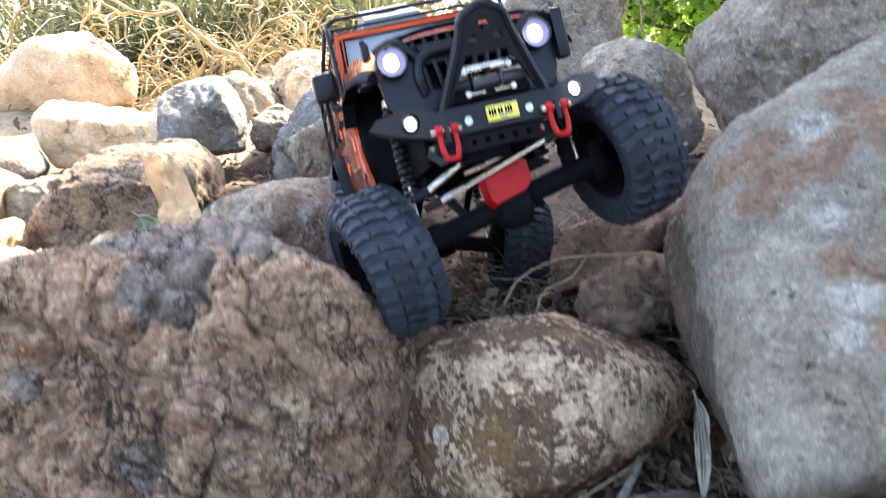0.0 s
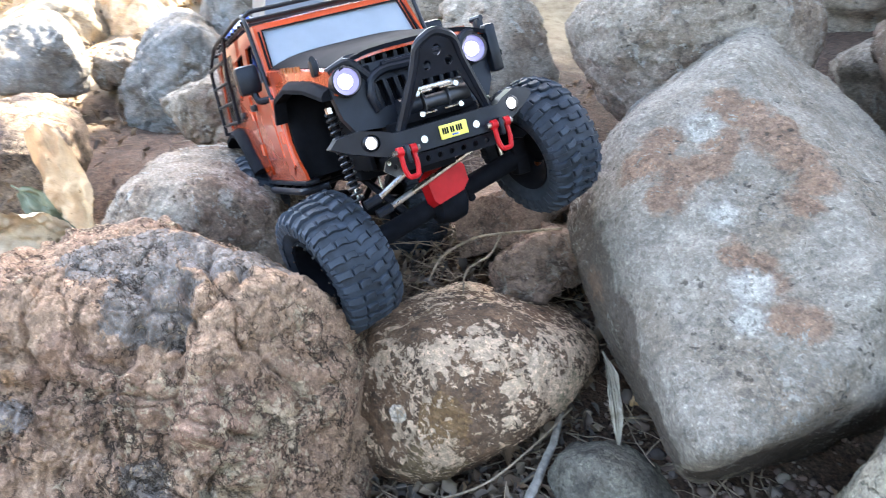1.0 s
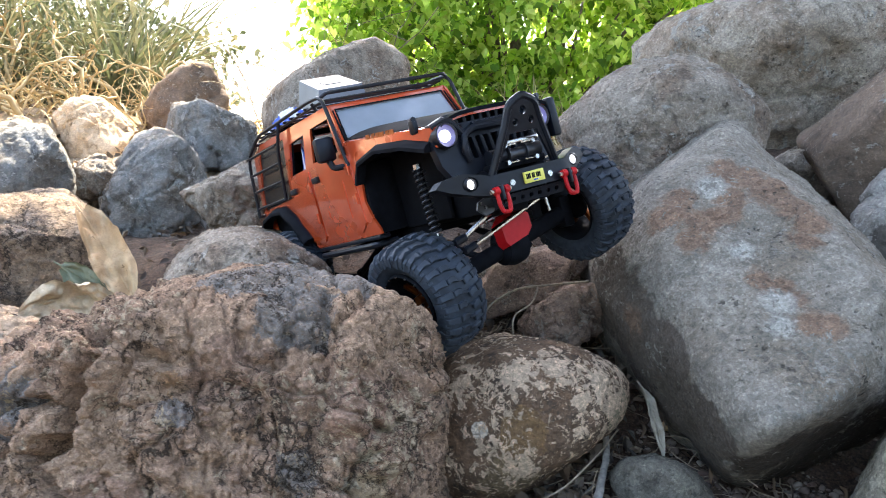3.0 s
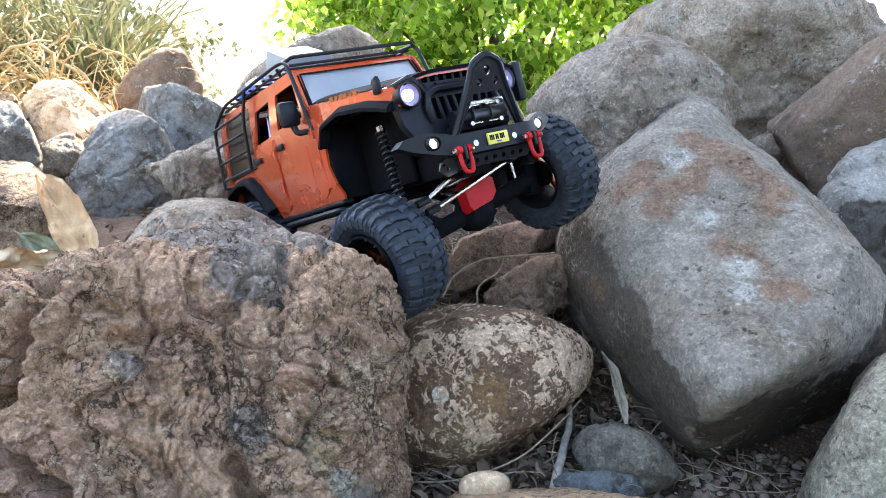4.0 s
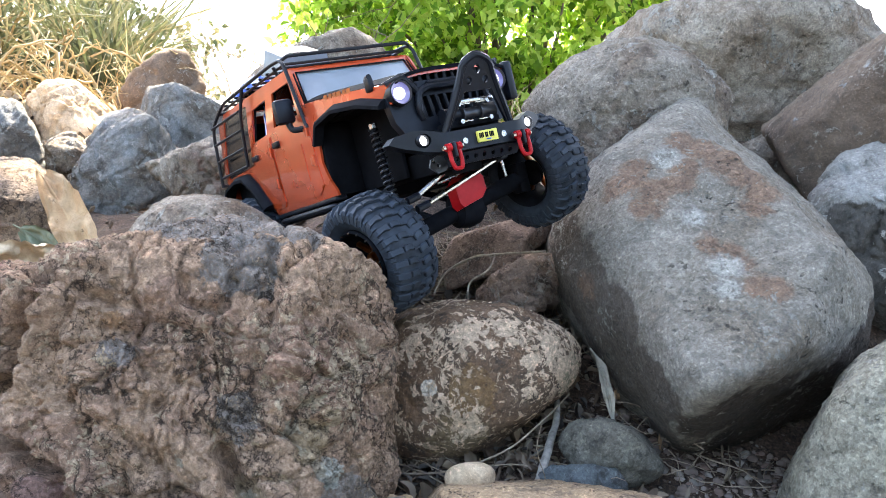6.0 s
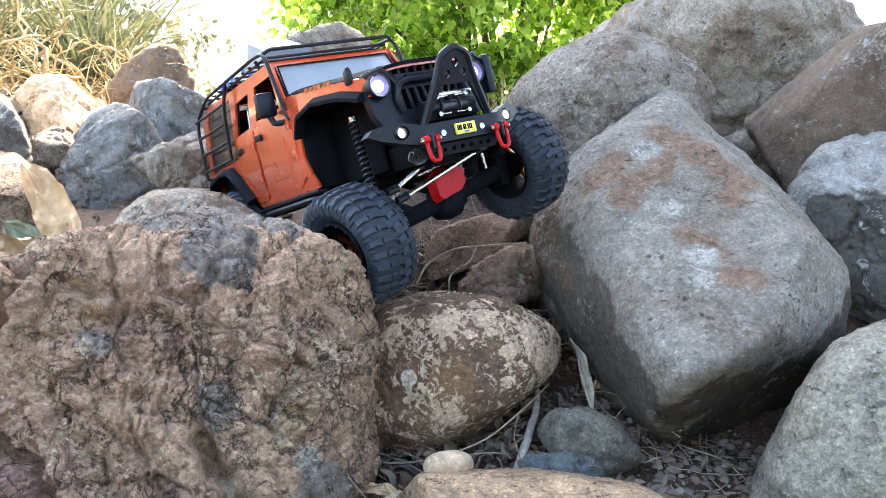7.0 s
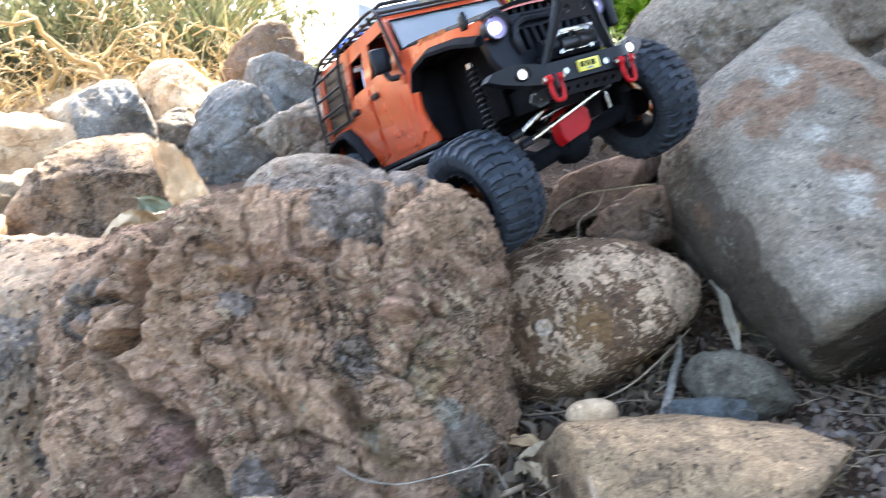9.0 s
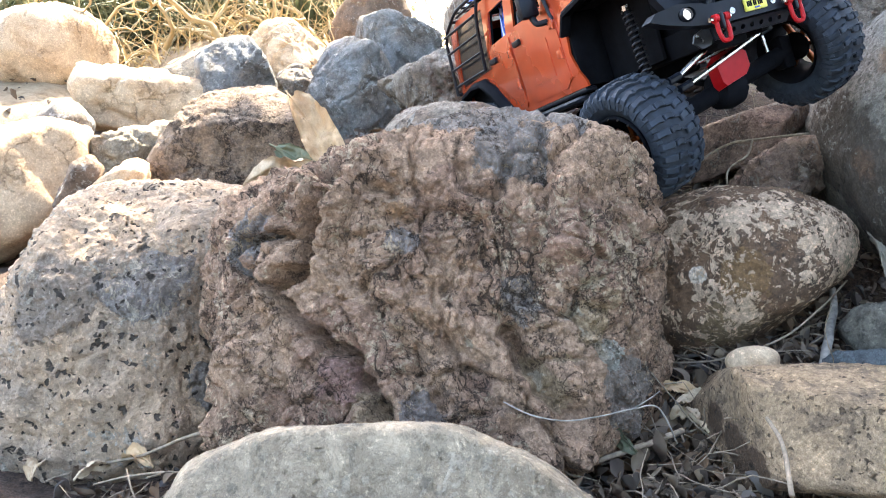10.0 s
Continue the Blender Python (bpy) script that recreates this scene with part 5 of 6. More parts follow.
    part("brow", brow, BLACK, gr, "black brow bar")
    for s in (-1, 1):
        hl = part("headlight", turned([(0.045, 0.0140), (0.034, 0.0140), (0.033, 0.0128), (0.037, 0.0118)], None, 32, (s * 0.0645 - 0.0065, 0, 0.0765), "y"), BLACK, car, "round lit headlight")
        part("reflector", turned([(0.0405, 0.0001), (0.0400, 0.0080), (0.0360, 0.0122)], None, 32, (s * 0.0645 - 0.0065, 0, 0.0765), "y"), HALO, hl, "bluish reflector")
        part("lens", turned([(0.0335, 0.0001), (0.0345, 0.0045), (0.037, 0.0066), (0.0398, 0.0070)], None, 32, (s * 0.0645 - 0.0065, 0, 0.0765), "y"), LIT, hl, "glowing white lens")

    part("corner_trim", box((0.0735, 0.0335, 0.050), (0.0850, 0.0470, 0.0955), 0.003), BLACK, car)

    # bumper, hoop, winch, plate, shackles
    def bump(u, v, d):
        w = max(0.0, abs(u) - 0.052)
        return (u, 0.002 + 0.55 * w + d, v - 0.0 * w)

    bp = part("bumper", panel([(-0.104, 0.022), (-0.097, 0.029), (-0.078, 0.0315), (-0.060, 0.026), (-0.052, 0.022), (0.052, 0.022), (0.060, 0.026), (0.078, 0.0315), (0.097, 0.029), (0.104, 0.022), (0.090, 0.014), (0.070, 0.006), (0.050, 0.000), (-0.050, 0.000), (-0.070, 0.006), (-0.090, 0.014)], [circle(-0.0715, 0.0185, 0.0078), circle(0.0715, 0.0185, 0.0078)], 0.016, bump, cut=0.008), BLACK, car, "black steel winch bumper")
    part("bumper_skid", panel([(-0.046, -0.014), (0.046, -0.014), (0.052, -0.002), (-0.052, -0.002)], [circle(-0.036 + 0.012 * k, -0.008, 0.0028, 8) for k in range(7)], 0.004, lambda u, v, d: (u, 0.006 + d - 0.4 * v, v)), BLACK, bp, "drilled skid plate")
    for s in (-1, 1):
        fl = part("fog_light", turned([(0.004, 0.0078), (0.0015, 0.0072), (0.0, 0.0058), (0.004, 0.0055)], None, 20, (s * 0.0715, 0.0107, 0.0185), "y"), BLACK, bp, "small round lit fog light")
        part("lens", turned([(0.0012, 0.0001), (0.0018, 0.0038), (0.0035, 0.0054)], None, 20, (s * 0.0715, 0.0107, 0.0185), "y"), LIT, fl, "glowing white lens")
        part("bolt", turned([(-0.0012, 0.0001), (-0.0012, 0.0034), (0.002, 0.0036)], None, 12, (s * 0.0262, 0.002, 0.0095), "y"), STEEL, bp, "bright screw head")
        # shackle
        x = s * 0.0470
        tab = box((x - 0.002, -0.008, -0.006), (x + 0.002, 0.006, 0.010), 0.001)
        sh = part("shackle_tab", tab, BLACK, car, "black recovery tab")
        bow = smooth_path([(x - 0.0062, -0.004, 0.004), (x - 0.0066, -0.005, -0.010), (x - 0.0045, -0.006, -0.0185), (x + 0.0045, -0.006, -0.0185), (x + 0.0066, -0.005, -0.010), (x + 0.0062, -0.004, 0.004)], 5)
        bw = tube(bow, 0.0024)
        for q in (-0.0064, 0.0064):
            turned([(-0.0028, 0.0001), (-0.0028, 0.0044), (0.0028, 0.0044), (0.0028, 0.0001)], bw, 14, (x + q, -0.004, 0.005))
        part("shackle", bw, RED, sh, "red bow shackle")
        part("pin", tube([(x - 0.0135, -0.004, 0.005), (x + 0.0125, -0.004, 0.005)], 0.0026), STEEL, sh, "steel pin")
    outer = [(-0.054, 0.022), (-0.0265, 0.081), (-0.022, 0.093), (-0.013, 0.1015), (0.0, 0.1045), (0.013, 0.1015), (0.022, 0.093), (0.0265, 0.081), (0.054, 0.022), (0.046, 0.022), (0.0215, 0.064), (-0.0215, 0.064), (-0.046, 0.022)]

    def stinger(u, v, d):
        return (u * 0.86 + 0.002, 0.010 - 0.34 * (v - 0.022) * 0.9 + d, 0.022 + (v - 0.022) * 0.92)

    hp = part("stinger_plate", panel(outer, [circle(0.0, 0.0875, 0.0052), circle(-0.0125, 0.0755, 0.0046), circle(0.0125, 0.0755, 0.0046)], 0.004, stinger), BLACK, car, "black stinger plate with three holes")
    part("stinger_tube", tube(smooth_path([stinger(-0.052, 0.022, 0.002), stinger(-0.026, 0.078, 0.002), stinger(-0.020, 0.097, 0.002), stinger(0.0, 0.106, 0.002), stinger(0.020, 0.097, 0.002), stinger(0.026, 0.078, 0.002), stinger(0.052, 0.022, 0.002)], 8), 0.0042), BLACK, hp, "black hoop tube")
    wi = part("winch", box((-0.036, 0.014, 0.026), (0.036, 0.036, 0.034), 0.002), MATT, car, "small winch with steel fittings")
    part("drum", turned([(-0.013, 0.0001), (-0.013, 0.010), (-0.011, 0.010), (-0.011, 0.0065), (0.011, 0.0065), (0.011, 0.010), (0.013, 0.010), (0.013, 0.0001)], None, 24, (0, 0.020, 0.040)), SPRING, wi, "dark steel winch drum")
    for s in (-1, 1):
        part("motor", turned([(-0.010, 0.0001), (-0.010, 0.0085), (0.010, 0.0085), (0.010, 0.0001)], None, 20, (s * 0.0245, 0.022, 0.041)), BLACK if s < 0 else SPRING, wi, "winch motor housing")
        for z in (0.031, 0.050):
            part("rod", tube([(s * 0.018, 0.010, z), (s * 0.004, 0.010, z)], 0.0012), STEEL, wi)
            part("screw", turned([(0.004, 0.0001), (0.004, 0.0026), (0.010, 0.0028)], None, 10, (s * 0.0195, 0.003, z), "y"), STEEL, wi)
    part("bridge", box((-0.022, 0.010, 0.0505), (0.030, 0.016, 0.0555), 0.0015), STEEL, wi, "steel tie bar")
    pl = part("number_plate", box((-0.0105, -0.0012, 0.0045), (0.0165, 0.0025, 0.0170), 0.0008), YELLOW, car, "yellow plate with dark bars")
    for a in (-0.0088, -0.0066, -0.0044, -0.0008, 0.0014, 0.0050, 0.0072, 0.0094):
        part("bar", box((a, -0.0017, 0.0090), (a + 0.0015, -0.0010, 0.0146), 0.0), MATT, pl)
    part("bar", box((0.000, -0.0017, 0.0062), (0.007, -0.0010, 0.0076), 0.0), CLOTH, pl, "small blue bar")

    # roof rack and outer cage
    rk = new("roof_rack", None)
    rk.parent = car
    rk["label"] = "black tube roof rack and side cage"
    r = 0.0026
    for s in (-1, 1):
        part("side_rail", tube(smooth_path([(s * 0.100, 0.226, 0.082), (s * 0.098, 0.258, 0.178), (s * 0.097, 0.300, 0.181), (s * 0.095, 0.515, 0.178), (s * 0.103, 0.560, 0.150), (s * 0.106, 0.568, 0.058)], 8), r), BLACK, rk)
        part("inner_rail", tube([(s * 0.090, 0.275, 0.174), (s * 0.088, 0.530, 0.172)], r * 0.8), BLACK, rk)
        part("cage_post", tube(smooth_path([(s * 0.097, 0.418, 0.178), (s * 0.1035, 0.432, 0.140), (s * 0.104, 0.446, 0.070)]), r), BLACK, rk)
        for z, y0, y1 in ((0.150, 0.432, 0.560), (0.124, 0.437, 0.564), (0.098, 0.441, 0.566), (0.072, 0.446, 0.568)):
            part("cage_bar", tube([(s * 0.104, y0, z), (s * 0.1045, y1, z)], r * 0.8), BLACK, rk)
        part("rack_foot", tube([(s * 0.088, 0.300, 0.164), (s * 0.093, 0.300, 0.178)], r), BLACK, rk)
    part("front_bar", tube(smooth_path([(-0.098, 0.262, 0.176), (-0.090, 0.256, 0.181), (0.090, 0.256, 0.181), (0.098, 0.262, 0.176)]), r), BLACK, rk)
    part("front_bar", tube([(-0.093, 0.272, 0.174), (0.093, 0.272, 0.174)], r * 0.8), BLACK, rk)
    part("rear_bar", tube([(-0.098, 0.540, 0.168), (0.098, 0.540, 0.168)], r), BLACK, rk)
    part("rear_bar", tube([(-0.105, 0.568, 0.060), (0.105, 0.568, 0.060)], r), BLACK, rk)
    for k in range(9):
        y = 0.300 + k * 0.027
        part("cross_bar", tube([(-0.094, y, 0.1755), (0.094, y, 0.1755)], 0.0018), BLACK, rk)

    # running gear
    ch = box((-0.040, 0.030, -0.016), (-0.028, 0.540, 0.012), 0.002)
    box((0.028, 0.030, -0.016), (0.040, 0.540, 0.012), 0.002, ch)
    box((-0.045, 0.170, -0.026), (0.045, 0.330, 0.004), 0.004, ch)
    box((-0.046, 0.030, 0.000), (0.046, 0.052, 0.030), 0.003, ch)
    box((-0.030, 0.090, 0.000), (0.030, 0.200, 0.060), 0.004, ch)
    part("chassis", ch, MATT, car, "black chassis rails")
    wheels = {}
    for key, l_, r_ in (("front", FRONT_L, FRONT_R), ("rear", REAR_L, REAR_R)):
        l_, r_ = Vector(l_), Vector(r_)
        d = (r_ - l_).normalized()
        ax = tube([l_ + d * 0.020, r_ - d * 0.020], 0.0105, n=14)
        m = (l_ + r_) / 2
        turned([(-0.022, 0.006), (-0.014, 0.021), (0.0, 0.024), (0.014, 0.021), (0.022, 0.006)], ax, 20, m + Vector((0.006, 0, 0)))
        for p_, s in ((l_, 1), (r_, -1)):
            q = p_ + d * s * 0.026
            box(q + Vector((-0.008, -0.010, -0.018)), q + Vector((0.008, 0.010, 0.020)), 0.003, ax)
        axle = part("axle", ax, MATT, car, "black axle tube")
        for p_, s in ((l_, 1), (r_, -1)):
            low, high = p_ + d * s * 0.040 + Vector((0, 0.006, 0.004)), Vector((p_.x * 0.66, p_.y + 0.012, 0.052))
            a, b = low.lerp(high, 0.30), high
            part("shock_body", tube([low.lerp(high, 0.42), high], 0.0044), MATT, axle, "black shock absorber")
            part("shock_cap", tube([high, high + (high - low).normalized() * 0.006], 0.0052), STEEL, axle, "bright shock cap")
            co = []
            ex = (b - a).normalized()
            sx = ex.cross(Vector((0, 1, 0))).normalized()
            sy = ex.cross(sx)
            for i in range(120):
                t = i / 119
                an = t * 2 * math.pi * 14
                co.append(a + (b - a) * t + (sx * math.cos(an) + sy * math.sin(an)) * 0.0060)
            part("spring", tube(co, 0.0013, n=6), SPRING, axle, "coil spring")
            part("shock_rod", tube([low, low.lerp(high, 0.45)], 0.0020), STEEL, axle, "bright shock rod")
        if key == "front":
            c = m + Vector((0.000, -0.022, 0.021))
            part("diff_cover", panel([(-0.021, -0.012), (-0.016, -0.019), (0.018, -0.018), (0.027, -0.010), (0.026, 0.009), (0.016, 0.019), (-0.014, 0.019), (-0.024, 0.012)], [], 0.014, lambda u, v, w: c + d * u * (1 - 0.15 * (0.014 - w) / 0.014) + Vector((0, w - 0.007, v * (1 - 0.15 * (0.014 - w) / 0.014)))), RED, axle, "red diff cover")
            servo = part("servo", box((-0.030, 0.034, -0.022), (0.012, 0.052, 0.000), 0.002), MATT, car, "black steering servo")
            part("servo_bracket", panel([(-0.062, -0.010), (-0.058, -0.002), (-0.044, 0.003), (-0.022, -0.001), (-0.020, -0.006), (-0.036, -0.010), (-0.040, -0.016), (-0.052, -0.018)], [circle(-0.050, -0.009, 0.0026, 10)], 0.003, lambda u, v, w: (u, 0.029 + w + 0.10 * (u + 0.04), v)), SPRING, servo, "curved grey servo bracket")
            for x_, z_ in ((-0.056, -0.004), (-0.028, -0.004)):
                part("screw", turned([(0.0, 0.0001), (0.0, 0.0022), (0.003, 0.0024)], None, 10, (x_, 0.0265, z_), "y"), STEEL, servo)
            part("tie_rod", tube([(-0.056, 0.060, -0.047), (0.052, 0.060, -0.0135)], 0.0030), STEEL, axle, "bright steel tie rod")
            part("drag_link", tube([(-0.064, 0.064, -0.036), (-0.018, 0.058, -0.0125)], 0.0030), STEEL, axle, "bright steel drag link")
            part("panhard_rod", tube([(-0.024, 0.080, -0.026), (0.014, 0.078, -0.019)], 0.0026), STEEL, axle)
            for e in ((-0.056, 0.060, -0.047), (0.052, 0.060, -0.0135), (-0.064, 0.064, -0.036), (-0.018, 0.058, -0.0125)):
                q = Vector(e)
                part("rod_end", tube([q - (d * 0.014 if q.x < -0.03 else -d * 0.014), q + (d * 0.002 if q.x < -0.03 else -d * 0.002)], 0.0046), BLACK, axle)
        for s in (-1, 1):
            b = Vector((s * 0.030, 0.255 if key == "front" else 0.300, -0.014))
            part("link", tube([m + Vector((s * 0.034, 0, -0.006)), b], 0.0042), MATT, axle)
        for p_, s, steer in ((l_, 1, STEER if key == "front" else 0.0), (r_, -1, STEER if key == "front" else 0.0)):
            tilt = math.atan2(d.z, d.x)
            m4 = Matrix.Translation(p_ * CS) @ Matrix.Rotation(-tilt, 4, "Y") @ Matrix.Rotation(radians(steer), 4, "Z")
            if s < 0:
                m4 = m4 @ Matrix.Rotation(math.pi, 4, "Z")
            if (key, s) == ("front", 1):
                wheels["w"] = build_wheel(car, m4 @ Matrix.Rotation(0.1, 4, "X"))
            else:
                w = copy_thing(wheels["w"], m4 @ Matrix.Rotation(0.3, 4, "X"))
    return car


FRONT_L, FRONT_R = (-0.110, 0.098, -0.088), (0.130, 0.094, -0.036)
REAR_L, REAR_R = (-0.110, 0.468, -0.045), (0.107, 0.468, -0.112)
STEER = 8.0
build_car()


def build_card():
    """A wedge-topped box: its lid slopes up towards the tail."""
    lo = [(-0.050, 0.380, 0.1775), (0.034, 0.380, 0.1775), (0.034, 0.452, 0.1775), (-0.052, 0.452, 0.1775)]
    hi = [(-0.038, 0.383, 0.2090), (0.032, 0.383, 0.2090), (0.030, 0.449, 0.2390), (-0.034, 0.449, 0.2390)]
    g = Geo().add(lo + hi, [[3, 2, 1, 0], [4, 5, 6, 7], [0, 1, 5, 4], [1, 2, 6, 5], [2, 3, 7, 6], [3, 0, 4, 7]])
    me = part("receiver_box", g, SILVER, None)
    me.matrix_world = CAR
    def lid(u, v, d):
        return (u, 0.383 + v, 0.2098 + v * 0.4545 - d)
    part("sticker", panel([(-0.018, 0.020), (0.010, 0.020), (0.010, 0.048), (-0.018, 0.048)], [], 0.0006, lid), SPRING, me, "dark square on the lid")
    part("sticker", panel([(-0.012, 0.028), (0.004, 0.028), (0.004, 0.040), (-0.012, 0.040)], [], 0.0006, lambda u, v, d: lid(u, v, d - 0.0008)), WHITE, me, "white square on the lid")
    return tagged(me, "pale silver box with a sloping lid on the black roof rack", "box")


def build_cloth(a, b, floor, top, seed, label):
    """A crumpled heap of cloth over a rectangle of the car's plan."""
    v, f = [], []
    n = 26
    for i in range(n):
        for j in range(n):
            u, w = i / (n - 1), j / (n - 1)
            dome = (math.sin(math.pi * u) * math.sin(math.pi * w)) ** 0.45
            q = Vector((u * 3.1 + seed, w * 3.7, seed * 0.7))
            fold = abs(noise.noise(q * 1.3)) + 0.5 * abs(noise.noise(q * 2.9))
            side = 0.004 * noise.noise_vector(q * 2.0)
            v.append((a[0] + (b[0] - a[0]) * u + side.x, a[1] + (b[1] - a[1]) * w + side.y, floor + (top - floor) * dome * (1.0 - 0.75 * fold)))
    m = len(v)
    v += [(x, y, z - 0.0012) for x, y, z in v]
    for i in range(n - 1):
        for j in range(n - 1):
            k = i * n + j
            f += [[k, k + 1, k + n + 1, k + n], [m + k, m + k + n, m + k + n + 1, m + k + 1]]
    me = part("striped_cloth", Geo().add(v, f), CLOTH, None)
    me.matrix_world = CAR
    return tagged(me, label, "cloth")


build_card()
build_cloth((-0.084, 0.415), (-0.038, 0.500), 0.1775, 0.206, 1, "crumpled blue and white striped cloth on the rack")
build_cloth((-0.0915, 0.362), (-0.050, 0.428), 0.0120, 0.175, 4, "blue and white cloth heaped on the back seat")

# ---- plants and litter ----
def foliage(name, tones, translucency=0.4, rough=0.55):
    """Leaves in several tones, one to each leaf, that let some light through."""
    m, n, l, b = material(name)
    g = n.new("ShaderNodeNewGeometry")
    stops = [((i + 0.5) / len(tones), c) for i, c in enumerate(tones)]
    col = ramp(n, l, g.outputs["Random Per Island"], *stops)
    co = n.new("ShaderNodeTexCoord").outputs["Object"]
    col = blend(n, l, 0.5, col, ramp(n, l, noise_node(n, l, co, 45, 4), (0.3, (0.55, 0.5, 0.45)), (0.65, (1, 1, 1))), "MULTIPLY")
    l.new(col, b.inputs["Base Color"])
    b.inputs["Roughness"].default_value = rough
    if translucency:
        t = n.new("ShaderNodeBsdfTranslucent")
        l.new(col, t.inputs["Color"])
        x = n.new("ShaderNodeMixShader")
        x.inputs[0].default_value = translucency
        l.new(b.outputs[0], x.inputs[1])
        l.new(t.outputs[0], x.inputs[2])
        l.new(x.outputs[0], n["Material Output"].inputs["Surface"])
    return m


def leaf_shape(length, width, bend, fold, rows=4):
    """A leaf along +y with a midrib fold and a bend, as points and faces."""
    v, f = [], []
    for i in range(rows + 1):
        t = i / rows
        w = width * math.sin(math.pi * min(1.0, t * 0.92 + 0.06)) ** 0.8
        y, z = length * t, bend * t * t
        v += [(-w, y, z + fold * w), (0, y, z), (w, y, z + fold * w)]
    for i in range(rows):
        a = i * 3
        f += [(a, a + 1, a + 4, a + 3), (a + 1, a + 2, a + 5, a + 4)]
    return np.array(v), f


def scatter(name, mat, shapes, placed, label, category, parent=None):
    """Joins many small pieces into one mesh. placed: (shape number, 3x3 turn and scale, place)."""
    vs, fs, k = [], [], 0
    for i, turn, at in placed:
        v, f = shapes[i]
        vs.append(v @ turn.T + at)
        fs += [tuple(q + k for q in p) for p in f]
        k += len(v)
    ob = new(name, mesh_of(name, np.concatenate(vs), fs, mat))
    if parent:
        ob.parent = parent
        return ob
    return tagged(ob, label, category, kind="stuff")


def spin(rnd, tilt=1.0):
    e = Euler((rnd.gauss(0, tilt), rnd.gauss(0, tilt), rnd.uniform(0, 6.283)))
    return np.array(e.to_matrix())


def limb(points, r0, r1, n=7):
    """A tapering branch along points."""
    p = [Vector(x) for x in points]
    v, f = [], []
    for i, c in enumerate(p):
        d = (p[min(i + 1, len(p) - 1)] - p[max(i - 1, 0)]).normalized()
        s = d.cross(Vector((0.2, 0.3, 0.9)))
        s = s.normalized() if s.length > 0.05 else d.cross(Vector((1, 0, 0))).normalized()
        t = s.cross(d)
        r = r0 + (r1 - r0) * i / max(1, len(p) - 1)
        v += [c + r * (math.cos(6.2832 * k / n) * s + math.sin(6.2832 * k / n) * t) for k in range(n)]
    for i in range(len(p) - 1):
        f += [(i * n + k, i * n + (k + 1) % n, (i + 1) * n + (k + 1) % n, (i + 1) * n + k) for k in range(n)]
    f.append(tuple((len(p) - 1) * n + k for k in range(n)))
    return np.array([tuple(q) for q in v]), f


def wander(rnd, start, heading, length, steps, wobble, droop=0.0):
    """A crooked path."""
    p, d = [Vector(start)], Vector(heading).normalized()
    for _ in range(steps):
        d = (d + Vector((rnd.gauss(0, wobble), rnd.gauss(0, wobble), rnd.gauss(0, wobble) - droop))).normalized()
        p.append(p[-1] + d * (length / steps))
    return p


WOOD = plain("grey_twig_bark", (0.25, 0.192, 0.135), 0.85, 0, 0.3, 120, 0.5, 0.001)
STRAW = foliage("dry_stalks", [(0.42, 0.30, 0.14), (0.50, 0.38, 0.20), (0.34, 0.25, 0.12), (0.56, 0.45, 0.27)], 0.2, 0.8)
BARK = plain("trunk_bark", (0.16, 0.12, 0.09), 0.9, 0, 0.4, 25, 0.8, 0.006)
GREENS = foliage("bush_leaves", [(0.12, 0.25, 0.03), (0.30, 0.50, 0.06), (0.50, 0.68, 0.11), (0.78, 0.88, 0.28), (0.45, 0.64, 0.09)], 0.76)
# greyed leaves for the unseen tree and bushes, to keep bounce light neutral
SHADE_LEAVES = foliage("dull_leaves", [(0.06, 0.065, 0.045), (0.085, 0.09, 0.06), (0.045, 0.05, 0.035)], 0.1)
PALMS = foliage("grey_green_blades", [(0.105, 0.125, 0.06), (0.15, 0.155, 0.085), (0.22, 0.20, 0.11), (0.075, 0.095, 0.045)], 0.25, 0.7)
LITTER = foliage("dead_leaves", [(0.13, 0.088, 0.058), (0.18, 0.135, 0.095), (0.075, 0.058, 0.048), (0.28, 0.21, 0.14), (0.13, 0.115, 0.10), (0.05, 0.04, 0.033), (0.20, 0.125, 0.07)], 0.1, 0.8)


def ground_height(x, y):
    h = float(ground_z(x, y))
    if abs(x) < 1.6 and -0.3 < y < 3.6:
        h += 0.018 * noise.fractal((x * 6, y * 6, 0.3), 0.9, 2.0, 6)
    return h


